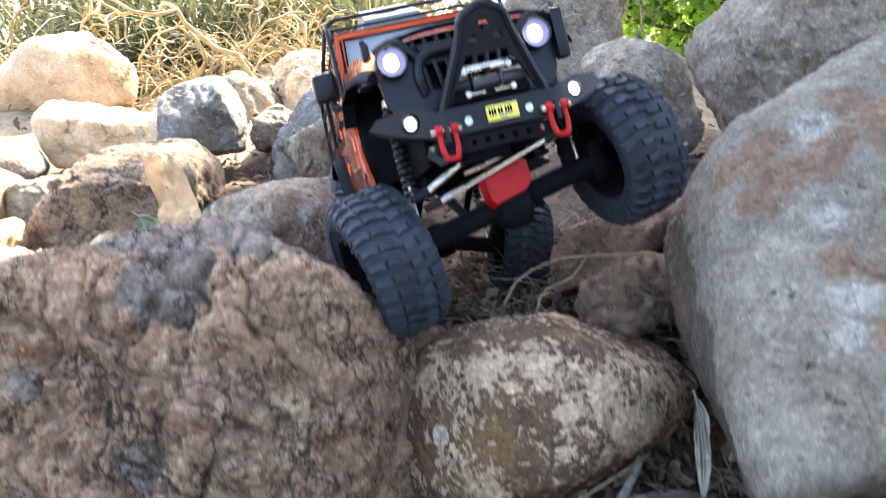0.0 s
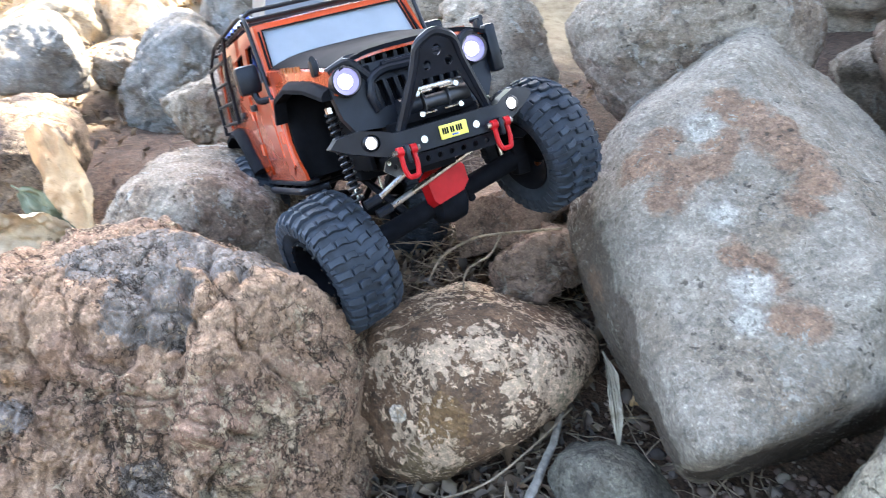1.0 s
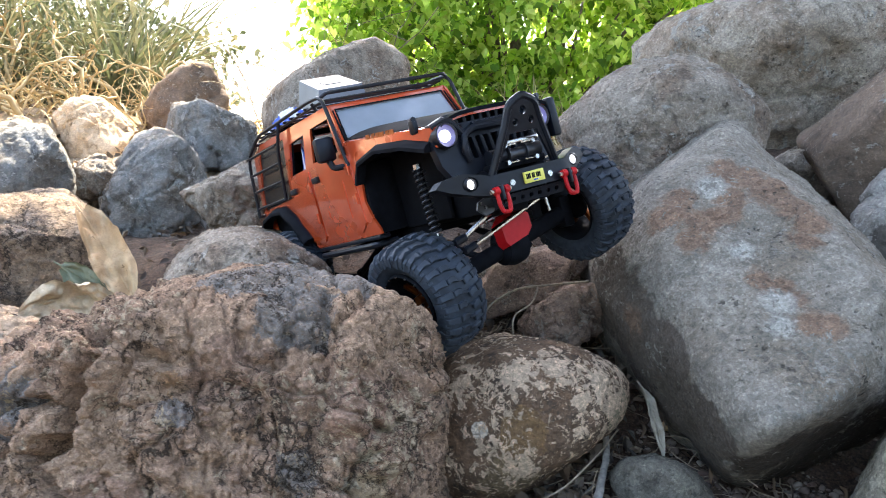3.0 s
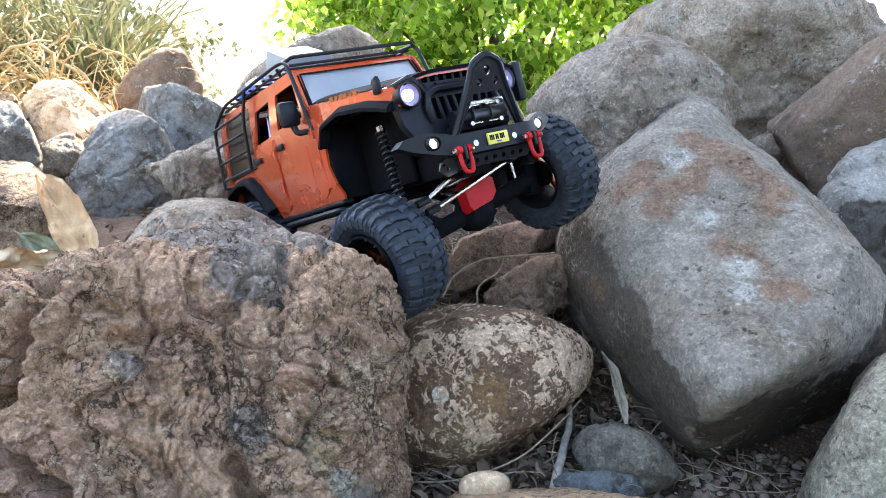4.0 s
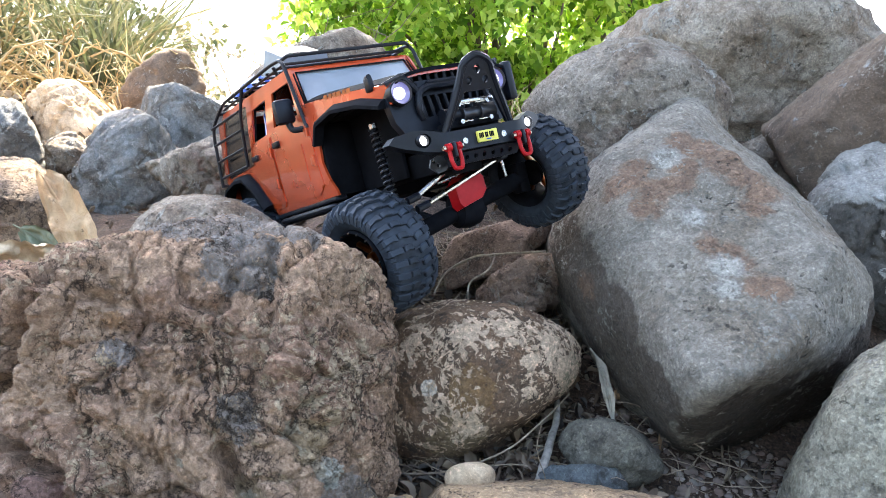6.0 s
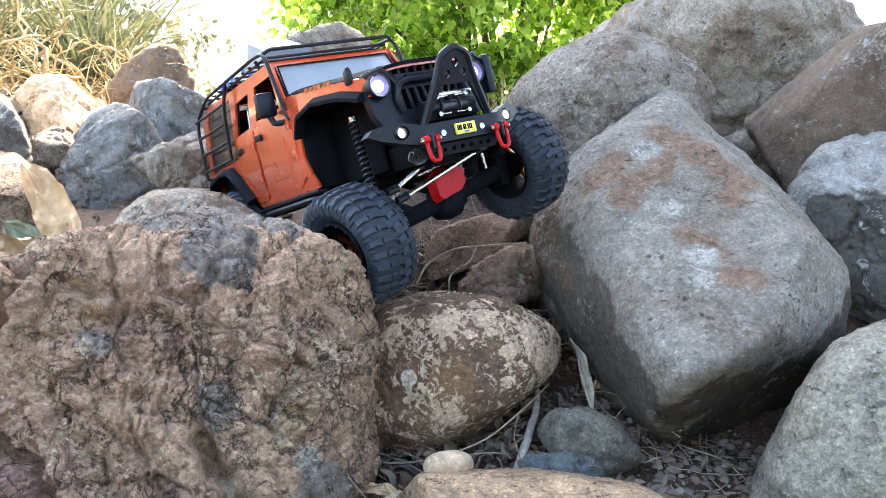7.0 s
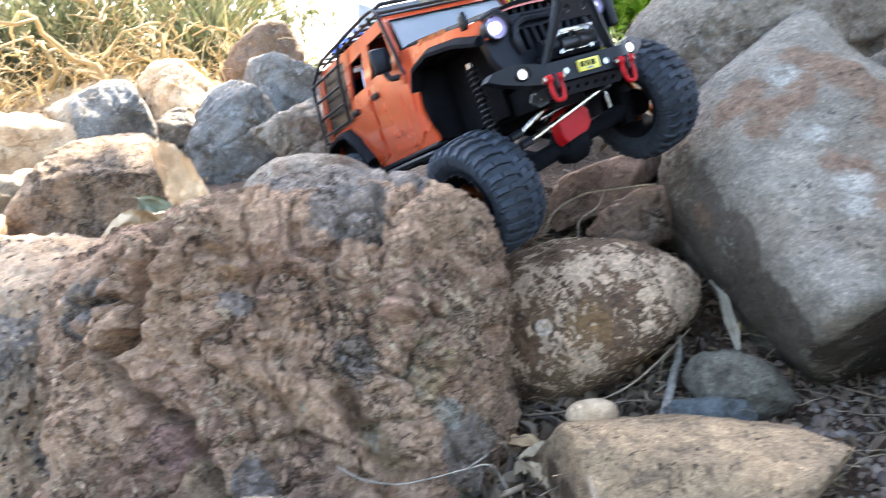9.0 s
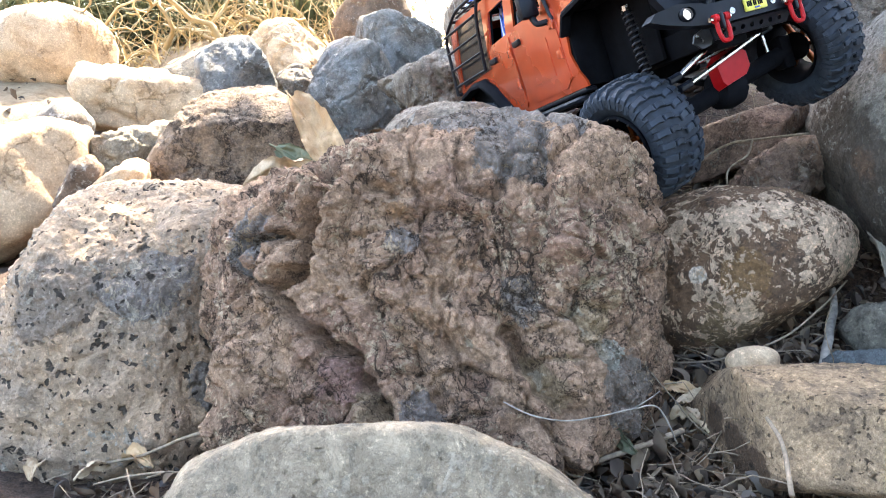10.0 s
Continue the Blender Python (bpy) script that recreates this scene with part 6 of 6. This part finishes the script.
def build_shade_tree():
    """Unseen tree, added overhead so its crown keeps sun off the near boulders."""
    rnd = random.Random(5)
    tree = tagged(new("shade_tree", None), "unseen spreading tree added so its crown shades the boulders", "tree")
    base = Vector((3.0, 1.7, ground_height(3.0, 1.7) - 0.05))
    fork = Vector((2.7, 1.9, 2.3))
    v, f = limb([base, base.lerp(fork, 0.3) + Vector((0.05, 0.04, 0)), base.lerp(fork, 0.7) + Vector((-0.04, 0.05, 0)), fork], 0.16, 0.10, 12)
    trunk = new("trunk", mesh_of("trunk", v, f, BARK))
    trunk.parent = tree
    placed, shapes = [], [leaf_shape(0.09, 0.026, -0.012, 0.2, 2), leaf_shape(0.07, 0.022, 0.01, 0.1, 2)]
    for k in range(430):
        a, q = rnd.uniform(0, 6.283), math.sqrt(rnd.random())
        c = Vector((1.32 + 1.20 * q * math.cos(a), 1.92 + 1.08 * q * math.sin(a), 2.75 + rnd.gauss(0, 0.14)))
        if k >= 170:
            c = Vector((1.52 + 1.0 * q * math.cos(a), 3.0 + 0.75 * q * math.sin(a), 2.80 + rnd.gauss(0, 0.12)))
        # clumps added out of sight to cut light bounced from behind
        if k >= 280:
            c = Vector((1.0 + 1.5 * q * math.cos(a), 0.25 + 1.15 * q * math.sin(a), 2.75 + rnd.gauss(0, 0.16)))
        if k < 34 or k > 415:
            w = wander(rnd, fork, c - fork, (c - fork).length, 6, 0.10)
            v, f = limb(w, 0.035, 0.008, 6)
            br = new("limb", mesh_of("limb", v, f, BARK))
            br.parent = tree
        for _ in range(62):
            at = c + Vector((rnd.gauss(0, 0.10), rnd.gauss(0, 0.10), rnd.gauss(0, 0.07)))
            placed.append((rnd.randrange(2), spin(rnd, 0.6) * rnd.uniform(0.8, 1.4), np.array(at)))
    crown = scatter("crown", SHADE_LEAVES, shapes, placed, "", "", tree)
    return tree


def build_bush(centre, size, clumps, leaves, seed, label, mat=GREENS, leaf=1.0):
    rnd = random.Random(seed)
    bush = tagged(new("bush", None), label, "bush")
    placed = []
    shapes = [leaf_shape(0.031, 0.0125, -0.008, 0.25, 2), leaf_shape(0.025, 0.0115, -0.005, 0.15, 2), leaf_shape(0.036, 0.0125, -0.012, 0.3, 2)]
    root = Vector((centre[0], centre[1], ground_height(centre[0], centre[1]) - 0.05))
    for k in range(clumps):
        while True:
            x, y, z = rnd.uniform(-1, 1), rnd.uniform(-1, 1), rnd.uniform(-1, 1)
            if 0.25 < x * x + y * y + z * z < 1:
                break
        c = Vector((centre[0] + x * size[0], centre[1] + y * size[1], centre[2] + z * size[2]))
        if k % 12 == 0:
            v, f = limb(wander(rnd, root, c - root, (c - root).length, 6, 0.12), 0.016, 0.004, 6)
            st = new("stem", mesh_of("stem", v, f, BARK))
            st.parent = bush
        strand = wander(rnd, c, (rnd.gauss(0, 0.5), rnd.gauss(0, 0.5), 0.3), 0.26, 7, 0.25, 0.16)
        for _ in range(leaves):
            p = strand[rnd.randrange(len(strand))]
            at = p + Vector((rnd.gauss(0, 0.028), rnd.gauss(0, 0.028), rnd.gauss(0, 0.028)))
            e = Euler((rnd.gauss(-0.7, 0.5), rnd.gauss(0, 0.5), rnd.uniform(0, 6.283)))
            placed.append((rnd.randrange(3), np.array(e.to_matrix()) * rnd.uniform(0.7, 1.25) * leaf, np.array(at)))
    scatter("crown", mat, shapes, placed, "", "", bush)
    return bush


def build_tuft(name, label, category, mat, spots, count, length, width, spread, droop, seed):
    """Blades that rise from spots on the ground and bend over."""
    rnd = random.Random(seed)
    vs, fs = [], []
    for x, y in spots:
        z = ground_height(x, y)
        for _ in range(count):
            w = wander(rnd, (x + rnd.gauss(0, 0.04), y + rnd.gauss(0, 0.04), z - 0.02), (rnd.gauss(0, spread), rnd.gauss(0, spread), 1.0), length * rnd.uniform(0.5, 1.2), 8, 0.05, droop * rnd.uniform(0.3, 1.6))
            side = Vector((rnd.gauss(0, 1), rnd.gauss(0, 1), 0)).normalized()
            k = len(vs)
            for i, p in enumerate(w):
                h = side * width * (1 - (i / 8.0) ** 2 * 0.92) * 0.5
                vs += [tuple(p - h), tuple(p + h + Vector((0, 0, width * 0.15)))]
            fs += [(k + 2 * i, k + 2 * i + 1, k + 2 * i + 3, k + 2 * i + 2) for i in range(8)]
    return tagged(new(name, mesh_of(name, vs, fs, mat)), label, category, kind="stuff")


def build_brush(name, label, mat, spots, count, length, radius, seed, wobble=0.28, category="dry brush"):
    """Tangled dry stalks with side twigs."""
    rnd = random.Random(seed)
    vs, fs = [], []

    def stalk(p, d, ln, r, depth):
        w = wander(rnd, p, d, ln, 9, wobble, 0.03)
        v, f = limb(w, r, r * 0.45, 5)
        k = len(vs)
        vs.extend(v.tolist())
        fs.extend(tuple(q + k for q in x) for x in f)
        if depth:
            for _ in range(3):
                i = rnd.randrange(2, 9)
                stalk(w[i], Vector((rnd.gauss(0, 1), rnd.gauss(0, 1), rnd.gauss(0.3, 0.6))), ln * rnd.uniform(0.25, 0.5), r * 0.6, depth - 1)

    for x, y in spots:
        z = ground_height(x, y)
        for _ in range(count):
            stalk((x + rnd.gauss(0, 0.06), y + rnd.gauss(0, 0.06), z - 0.01), (rnd.gauss(0, 0.6), rnd.gauss(0, 0.6), 0.8), length * rnd.uniform(0.5, 1.2), radius * rnd.uniform(0.6, 1.3), 2)
    return tagged(new(name, mesh_of(name, vs, fs, mat)), label, category, kind="stuff")


def build_litter():
    rnd = random.Random(11)
    shapes = []
    for k in range(14):
        size = rnd.uniform(0.007, 0.021)
        v, f = leaf_shape(size, size * rnd.uniform(0.09, 0.24), size * rnd.uniform(-0.5, 0.8), rnd.uniform(0.6, 2.4), 7)
        shapes.append((np.array([Vector(q) + 0.22 * size * noise.noise_vector(Vector(q) * (1.6 / size) + Vector((k * 3.1, 0, 0))) for q in v]), f))
    placed = []
    for x0, x1, y0, y1, k in ((-0.08, 0.2, 0.46, 0.72, 1700), (0.2, 0.34, 0.46, 0.72, 60), (0.0, 0.34, 0.72, 1.15, 1900), (-0.62, -0.28, 0.42, 0.80, 1300), (-0.2, 0.1, 0.40, 0.62, 1100), (0.2, 0.6, 0.3, 0.6, 90), (-0.6, 0.6, 1.1, 2.2, 1200), (-1.4, -0.2, 1.6, 2.9, 700)):
        for _ in range(k):
            x, y = rnd.uniform(x0, x1), rnd.uniform(y0, y1)
            placed.append((rnd.randrange(14), spin(rnd, 0.6) * rnd.uniform(0.6, 1.2), np.array((x, y, ground_height(x, y) + rnd.uniform(0.0, 0.012)))))
    scatter("leaf_litter", LITTER, shapes, placed, "dry curled dead leaves over dark soil", "leaf litter")
    vs, fs = [], []
    for x0, x1, y0, y1, k in ((-0.05, 0.34, 0.46, 0.72, 170), (0.0, 0.34, 0.74, 1.1, 420), (-0.62, -0.25, 0.42, 0.75, 170), (-0.18, 0.02, 0.42, 0.60, 110), (-0.7, 0.5, 1.1, 2.0, 60), (0.10, 0.36, 0.90, 1.16, 330)):
        for _ in range(k):
            x, y = rnd.uniform(x0, x1), rnd.uniform(y0, y1)
            a = rnd.uniform(0, 6.283)
            w = wander(rnd, (x, y, ground_height(x, y) + rnd.uniform(0.004, 0.016)), (math.cos(a), math.sin(a), rnd.gauss(0.08, 0.1)), rnd.uniform(0.03, 0.11), 7, 0.18, 0.01)
            r = rnd.uniform(0.0004, 0.0011)
            v, f = limb(w, r, r * 0.6, 5)
            q = len(vs)
            vs.extend(v.tolist())
            fs.extend(tuple(i + q for i in p) for p in f)
    tagged(new("twigs", mesh_of("twigs", vs, fs, WOOD)), "thin grey twigs lying in the litter", "twigs", kind="stuff")
    u, faces = ball(2)
    placed, shapes = [], []
    for k in range(6):
        shapes.append((np.array([x * (1 + 0.35 * noise.noise(Vector(x) * 1.7 + Vector((k * 5, 0, 0)))) for x in u]) * (1, 0.8, 0.6), faces))
    for x0, x1, y0, y1, k in ((0.15, 0.6, 0.30, 0.66, 900), (0.22, 0.40, 0.45, 0.72, 500), (-0.1, 0.3, 0.45, 0.7, 300), (-0.6, -0.2, 0.4, 0.8, 250), (0.0, 0.4, 0.75, 1.2, 300)):
        for _ in range(k):
            x, y = rnd.uniform(x0, x1), rnd.uniform(y0, y1)
            placed.append((rnd.randrange(6), spin(rnd, 0.6) * rnd.uniform(0.0012, 0.0055) * rnd.choice((0.5, 0.7, 1.0, 1.3, 1.9)), np.array((x, y, ground_height(x, y)))))
    scatter("gravel", GRIT, shapes, placed, "loose reddish grit and small stones on soil", "gravel")


GRIT = foliage("grit", [(0.14, 0.10, 0.08), (0.22, 0.17, 0.14), (0.09, 0.075, 0.07), (0.30, 0.26, 0.22), (0.17, 0.11, 0.085)], 0.0, 0.9)
build_litter()
build_shade_tree()
build_bush((1.45, 3.35, 1.0), (1.0, 0.55, 0.8), 780, 56, 3, "dense leafy bush in bright yellow-green leaf", leaf=1.2)
build_bush((2.6, 3.6, 0.95), (0.7, 0.5, 0.5), 160, 36, 4, "low leafy bush behind the top boulder")
build_bush((-0.85, 3.75, 0.72), (0.95, 0.35, 0.50), 230, 46, 12, "grey-green scrub behind the dry stalks", PALMS)
rnd0 = random.Random(2)
build_tuft("tall_grass", "grey-green arching blades at the top of the bank", "grass", PALMS, [(rnd0.uniform(-2.0, -0.15), rnd0.uniform(3.0, 3.5)) for _ in range(46)], 34, 0.80, 0.013, 0.40, 0.17, 7)
build_tuft("dry_grass", "dry golden grass along the bank", "grass", STRAW, [(rnd0.uniform(-1.6, 0.1), rnd0.uniform(2.55, 3.0)) for _ in range(40)] + [(rnd0.uniform(0.9, 1.6), rnd0.uniform(2.4, 2.8)) for _ in range(10)], 26, 0.26, 0.006, 0.7, 0.16, 8)
build_brush("dry_brush", "tangle of golden dry stalks on the bank", STRAW, [(rnd0.uniform(-1.5, -0.1), rnd0.uniform(2.5, 3.0)) for _ in range(22)], 3, 0.46, 0.0075, 9, 0.48)
build_brush("bare_twigs", "thin bare twigs against the bright sky", WOOD, [(0.25, 3.0), (0.42, 3.05), (0.35, 2.8), (0.55, 2.9)], 4, 0.5, 0.0028, 10, 0.2)


def unseen_hedge():
    """Unseen bushes, added behind and beside the path to cut the light from there."""
    for i, (x, y, w) in enumerate(((-1.3, -2.7, 1.0), (0.5, -2.9, 1.0), (1.5, -1.9, 0.8), (2.6, -0.9, 0.9), (3.5, 0.6, 1.0))):
        build_bush((x, y, 1.0), (w, 0.7, 1.3), 150, 26, 40 + i, "unseen dull-leaved bush added to cut side light", SHADE_LEAVES, 1.5)


unseen_hedge()
def dead_leaf(name, pale, dark):
    """A dry blade: cloudy tan with browned blotches and small dark spots."""
    m, n, l, b = material(name)
    co = n.new("ShaderNodeTexCoord").outputs["Object"]
    col = ramp(n, l, noise_node(n, l, co, 34, 6, 0.65, 0.6), (0.32, dark), (0.5, pale), (0.72, tuple(min(1, c * 1.15) for c in pale)))
    col = blend(n, l, calc(n, l, "MULTIPLY", step(n, l, noise_node(n, l, co, 75, 4, 0.6), 0.66, 0.70), 0.7), col, tuple(c * 0.35 for c in dark))
    col = blend(n, l, 0.35, col, ramp(n, l, noise_node(n, l, co, 420, 4, 0.7), (0.35, (0.6, 0.57, 0.52)), (0.6, (1, 1, 1))), "MULTIPLY")
    l.new(col, b.inputs["Base Color"])
    b.inputs["Roughness"].default_value = 0.75
    b.inputs["Specular IOR Level"].default_value = 0.25
    relief(n, l, b, [(noise_node(n, l, co, 60, 5, 0.6), 0.5, 0.004), (noise_node(n, l, co, 300, 4, 0.6), 0.4, 0.0008)])
    return m


DRY_LEAF = dead_leaf("big_dry_leaf", (0.50, 0.345, 0.20), (0.34, 0.21, 0.11))
PALE_LEAF = dead_leaf("pale_dry_leaf", (0.52, 0.41, 0.28), (0.38, 0.28, 0.18))
GREY_LEAF = dead_leaf("grey_dry_leaf", (0.30, 0.265, 0.21), (0.20, 0.165, 0.12))
GREEN_LEAF = foliage("faded_green_leaf", [(0.13, 0.145, 0.085), (0.155, 0.165, 0.10)], 0.2, 0.6)
LOG = stone("weathered_wood", (0.20, 0.155, 0.11), (0.15, 0.115, 0.085), (0.06, 0.047, 0.036), grain=2.0, cracks=0.8, bump=1.2)
STICK = plain("bleached_stick", (0.30, 0.265, 0.225), 0.85, 0, 0.3, 90, 0.6, 0.001)


def big_leaf(name, label, mat, tip, mid, end, width, curl, roll=0.0):
    """One large leaf from its stalk to its tip through a middle point, curled across."""
    a, b, c = Vector(tip), Vector(mid), Vector(end)
    v, f = [], []
    n, k = 44, 19
    lump = random.Random(int(abs(a[0]) * 9000))
    ph = [lump.uniform(0, 6.28) for _ in range(6)]
    side0 = (c - a).cross(Vector((0.3, -0.9, 0.25))).normalized()
    for i in range(n + 1):
        t = i / n
        p = a * (1 - t) ** 2 + (b * 2 - (a + c) / 2) * 2 * t * (1 - t) + c * t * t
        d = ((b * 2 - (a + c) / 2 - a) * (1 - t) + (c - b * 2 + (a + c) / 2) * t).normalized()
        side = Matrix.Rotation(roll + 0.5 * t, 3, d) @ side0
        up = side.cross(d).normalized()
        w = width * math.sin(math.pi * (0.06 + 0.90 * t)) ** 0.75 * (1 + 0.10 * math.sin(9 * t))
        for j in range(k):
            u = j / (k - 1) * 2 - 1
            bend = curl * (0.75 + 0.45 * math.sin(5 * t + ph[0])) * (1.25 if u > 0 else 0.7)
            crease = 0.24 * w * noise.noise(Vector((t * 5 + ph[1], u * 2.2, ph[2]))) + 0.15 * w * abs(noise.noise(Vector((t * 12 + ph[3], u * 4, ph[4]))))
            vein = -0.0009 * abs(math.sin(15 * math.pi * (t - 0.16 * abs(u)))) ** 6
            ragged = 1 + (0.10 * noise.noise(Vector((t * 11, ph[5] + (3 if u > 0 else 0), 1.0))) if abs(u) > 0.8 else 0.0)
            v.append(p + side * (w * u * ragged * (1 - 0.30 * bend * u * u)) + up * (bend * w * u * u + crease * 2.2 + vein - 0.0022 * math.exp(-(u / 0.10) ** 2)))
    m = len(v)
    v += [q + Vector((0, 0.0006, 0.0006)) for q in v]
    for i in range(n):
        for j in range(k - 1):
            q = i * k + j
            f += [(q, q + 1, q + k + 1, q + k), (m + q, m + q + k, m + q + k + 1, m + q + 1)]
    leaf = new(name, mesh_of(name, v, f, mat))
    tagged(leaf, label, "leaf", group="fallen leaves among the rocks")
    sv, sf = limb([a * (1 - t) ** 2 + (b * 2 - (a + c) / 2) * 2 * t * (1 - t) + c * t * t + Vector((0, -0.001, 0.001)) for t in [i / 12 - 0.1 for i in range(13)]], 0.0013, 0.0005, 6)
    rib = new("midrib", mesh_of("midrib", sv, sf, mat))
    rib.parent = leaf
    return leaf


big_leaf("dry_leaf", "large curled tan leaf propped against the dark rock", DRY_LEAF, (-0.372, 1.175, 0.275), (-0.338, 1.125, 0.222), (-0.305, 1.085, 0.160), 0.032, 1.15, 0.15)
big_leaf("dry_leaf", "pale crumpled leaf lying below the dark rock", PALE_LEAF, (-0.440, 1.050, 0.152), (-0.381, 1.070, 0.172), (-0.325, 1.090, 0.155), 0.036, 0.5, 0.35)
big_leaf("dry_leaf", "pale crumpled leaf lying below the dark rock", PALE_LEAF, (-0.400, 1.020, 0.120), (-0.355, 1.030, 0.145), (-0.310, 1.050, 0.150), 0.030, 0.6, 0.5)
big_leaf("green_leaf", "faded green leaf tucked behind a tan leaf", GREEN_LEAF, (-0.395, 1.135, 0.205), (-0.352, 1.112, 0.178), (-0.318, 1.095, 0.145), 0.022, 0.4, 0.6)
big_leaf("long_leaf", "long narrow dry grey-tan leaf beside the grey boulder", GREY_LEAF, (0.211, 0.693, 0.112), (0.209, 0.663, 0.088), (0.204, 0.635, 0.050), 0.0075, 0.6, 0.2)


def stick(name, label, points, r0, r1, mat):
    p = [Vector(q) for q in points]
    fine = []
    for i in range(len(p) - 1):
        a, b, c, d = p[max(i - 1, 0)], p[i], p[i + 1], p[min(i + 2, len(p) - 1)]
        for k in range(6):
            t = k / 6
            fine.append(0.5 * ((2 * b) + (c - a) * t + (2 * a - 5 * b + 4 * c - d) * t * t + (3 * b - a - 3 * c + d) * t ** 3) + 0.25 * r0 * noise.noise_vector((b + c) * 40 + Vector((t * 3, 0, 0))))
    fine.append(p[-1])
    v, f = limb(fine, r0, r1, 8)
    return tagged(new(name, mesh_of(name, v, f, mat)), label, "stick", group="sticks in the litter")


stick("stick", "pale bleached stick leaning in the litter", [(0.168, 0.690, 0.060), (0.150, 0.660, 0.044), (0.137, 0.645, 0.034), (0.115, 0.617, 0.020), (0.093, 0.589, 0.004)], 0.0034, 0.0050, STICK)
stick("twig", "thin arching twig in front of the rust rocks", [(0.060, 0.80, 0.165), (0.074, 0.803, 0.189), (0.105, 0.802, 0.207), (0.134, 0.80, 0.212), (0.197, 0.789, 0.218)], 0.0012, 0.0014, WOOD)
stick("twig", "thin forked twig hanging over the lichen boulder", [(0.134, 0.799, 0.211), (0.119, 0.783, 0.195), (0.091, 0.772, 0.180), (0.087, 0.760, 0.150)], 0.0012, 0.0010, WOOD)
stick("twig", "thin forked tip of the pale twig", [(-0.125, 0.508, 0.014), (-0.112, 0.506, 0.022), (-0.104, 0.505, 0.028)], 0.0005, 0.0003, STICK)
stick("twig", "thin pale twig across the brown boulder's foot", [(-0.223, 0.531, 0.020), (-0.206, 0.513, 0.014), (-0.181, 0.505, 0.010), (-0.153, 0.506, 0.011), (-0.125, 0.508, 0.014), (-0.103, 0.509, 0.013), (-0.084, 0.514, -0.020)], 0.0005, 0.0007, STICK)
stick("stick", "short grey stick lying on the flat stone", [(-0.057, 0.430, 0.028), (-0.071, 0.387, 0.026), (-0.096, 0.335, 0.016)], 0.0013, 0.0017, WOOD)
stick("twig", "long thin twig round the foot of the lichen boulder", [(-0.023, 0.675, -0.002), (0.020, 0.642, 0.008), (0.073, 0.625, 0.030), (0.124, 0.640, 0.055), (0.172, 0.673, 0.072)], 0.0012, 0.0009, WOOD)
stick("stick", "weathered brown branch stub among dead leaves", [(-0.108, 0.484, -0.052), (-0.090, 0.500, -0.045), (-0.070, 0.516, -0.038), (-0.050, 0.534, -0.030)], 0.0056, 0.0036, LOG)
stick("twig", "straight brown twig lying on dead leaves", [(-0.160, 0.534, -0.042), (-0.130, 0.535, -0.034), (-0.100, 0.534, -0.026), (-0.068, 0.536, -0.018)], 0.0022, 0.0026, WOOD)
stick("twig", "long brown twig at the foot of the pitted boulder", [(-0.640, 0.800, -0.120), (-0.590, 0.790, -0.104), (-0.540, 0.770, -0.090), (-0.495, 0.738, -0.064), (-0.455, 0.708, -0.046)], 0.0014, 0.0020, WOOD)
stick("twig", "thin pale twig at the foot of the pitted boulder", [(-0.585, 0.760, -0.112), (-0.550, 0.738, -0.098), (-0.510, 0.712, -0.086)], 0.0010, 0.0012, WOOD)
for x, y, z, w, mat, label in ((-0.122, 0.545, -0.032, 0.009, GREEN_LEAF, "small faded leaf lying at the brown boulder's foot"), (-0.042, 0.606, -0.014, 0.008, DRY_LEAF, "small curled tan leaf in the litter"),
                               (-0.050, 0.566, -0.026, 0.009, PALE_LEAF, "small pale leaf crumpled in the litter"), (-0.030, 0.590, -0.018, 0.007, PALE_LEAF, "small pale leaf crumpled in the litter"),
                               (-0.545, 0.775, -0.100, 0.009, DRY_LEAF, "small curled tan leaf below the pitted boulder"), (-0.588, 0.780, -0.108, 0.008, PALE_LEAF, "small pale leaf below the pitted boulder"),
                               (-0.650, 0.800, -0.112, 0.010, PALE_LEAF, "small pale leaf below the pitted boulder"), (0.262, 0.690, 0.056, 0.008, DRY_LEAF, "curled brown leaf against the grey boulder's foot"),
                               (0.290, 0.655, 0.036, 0.009, PALE_LEAF, "crumpled leaf beside the grey boulder's foot")):
    a = 40 * x + 7 * y
    dx, dy = 0.019 * math.cos(a), 0.019 * math.sin(a)
    big_leaf("dry_leaf" if mat != GREEN_LEAF else "green_leaf", label, mat, (x - dx, y - dy, z + 0.003), (x, y, z + 0.009), (x + dx, y + dy, z + 0.001), w, 0.9, 0.6)
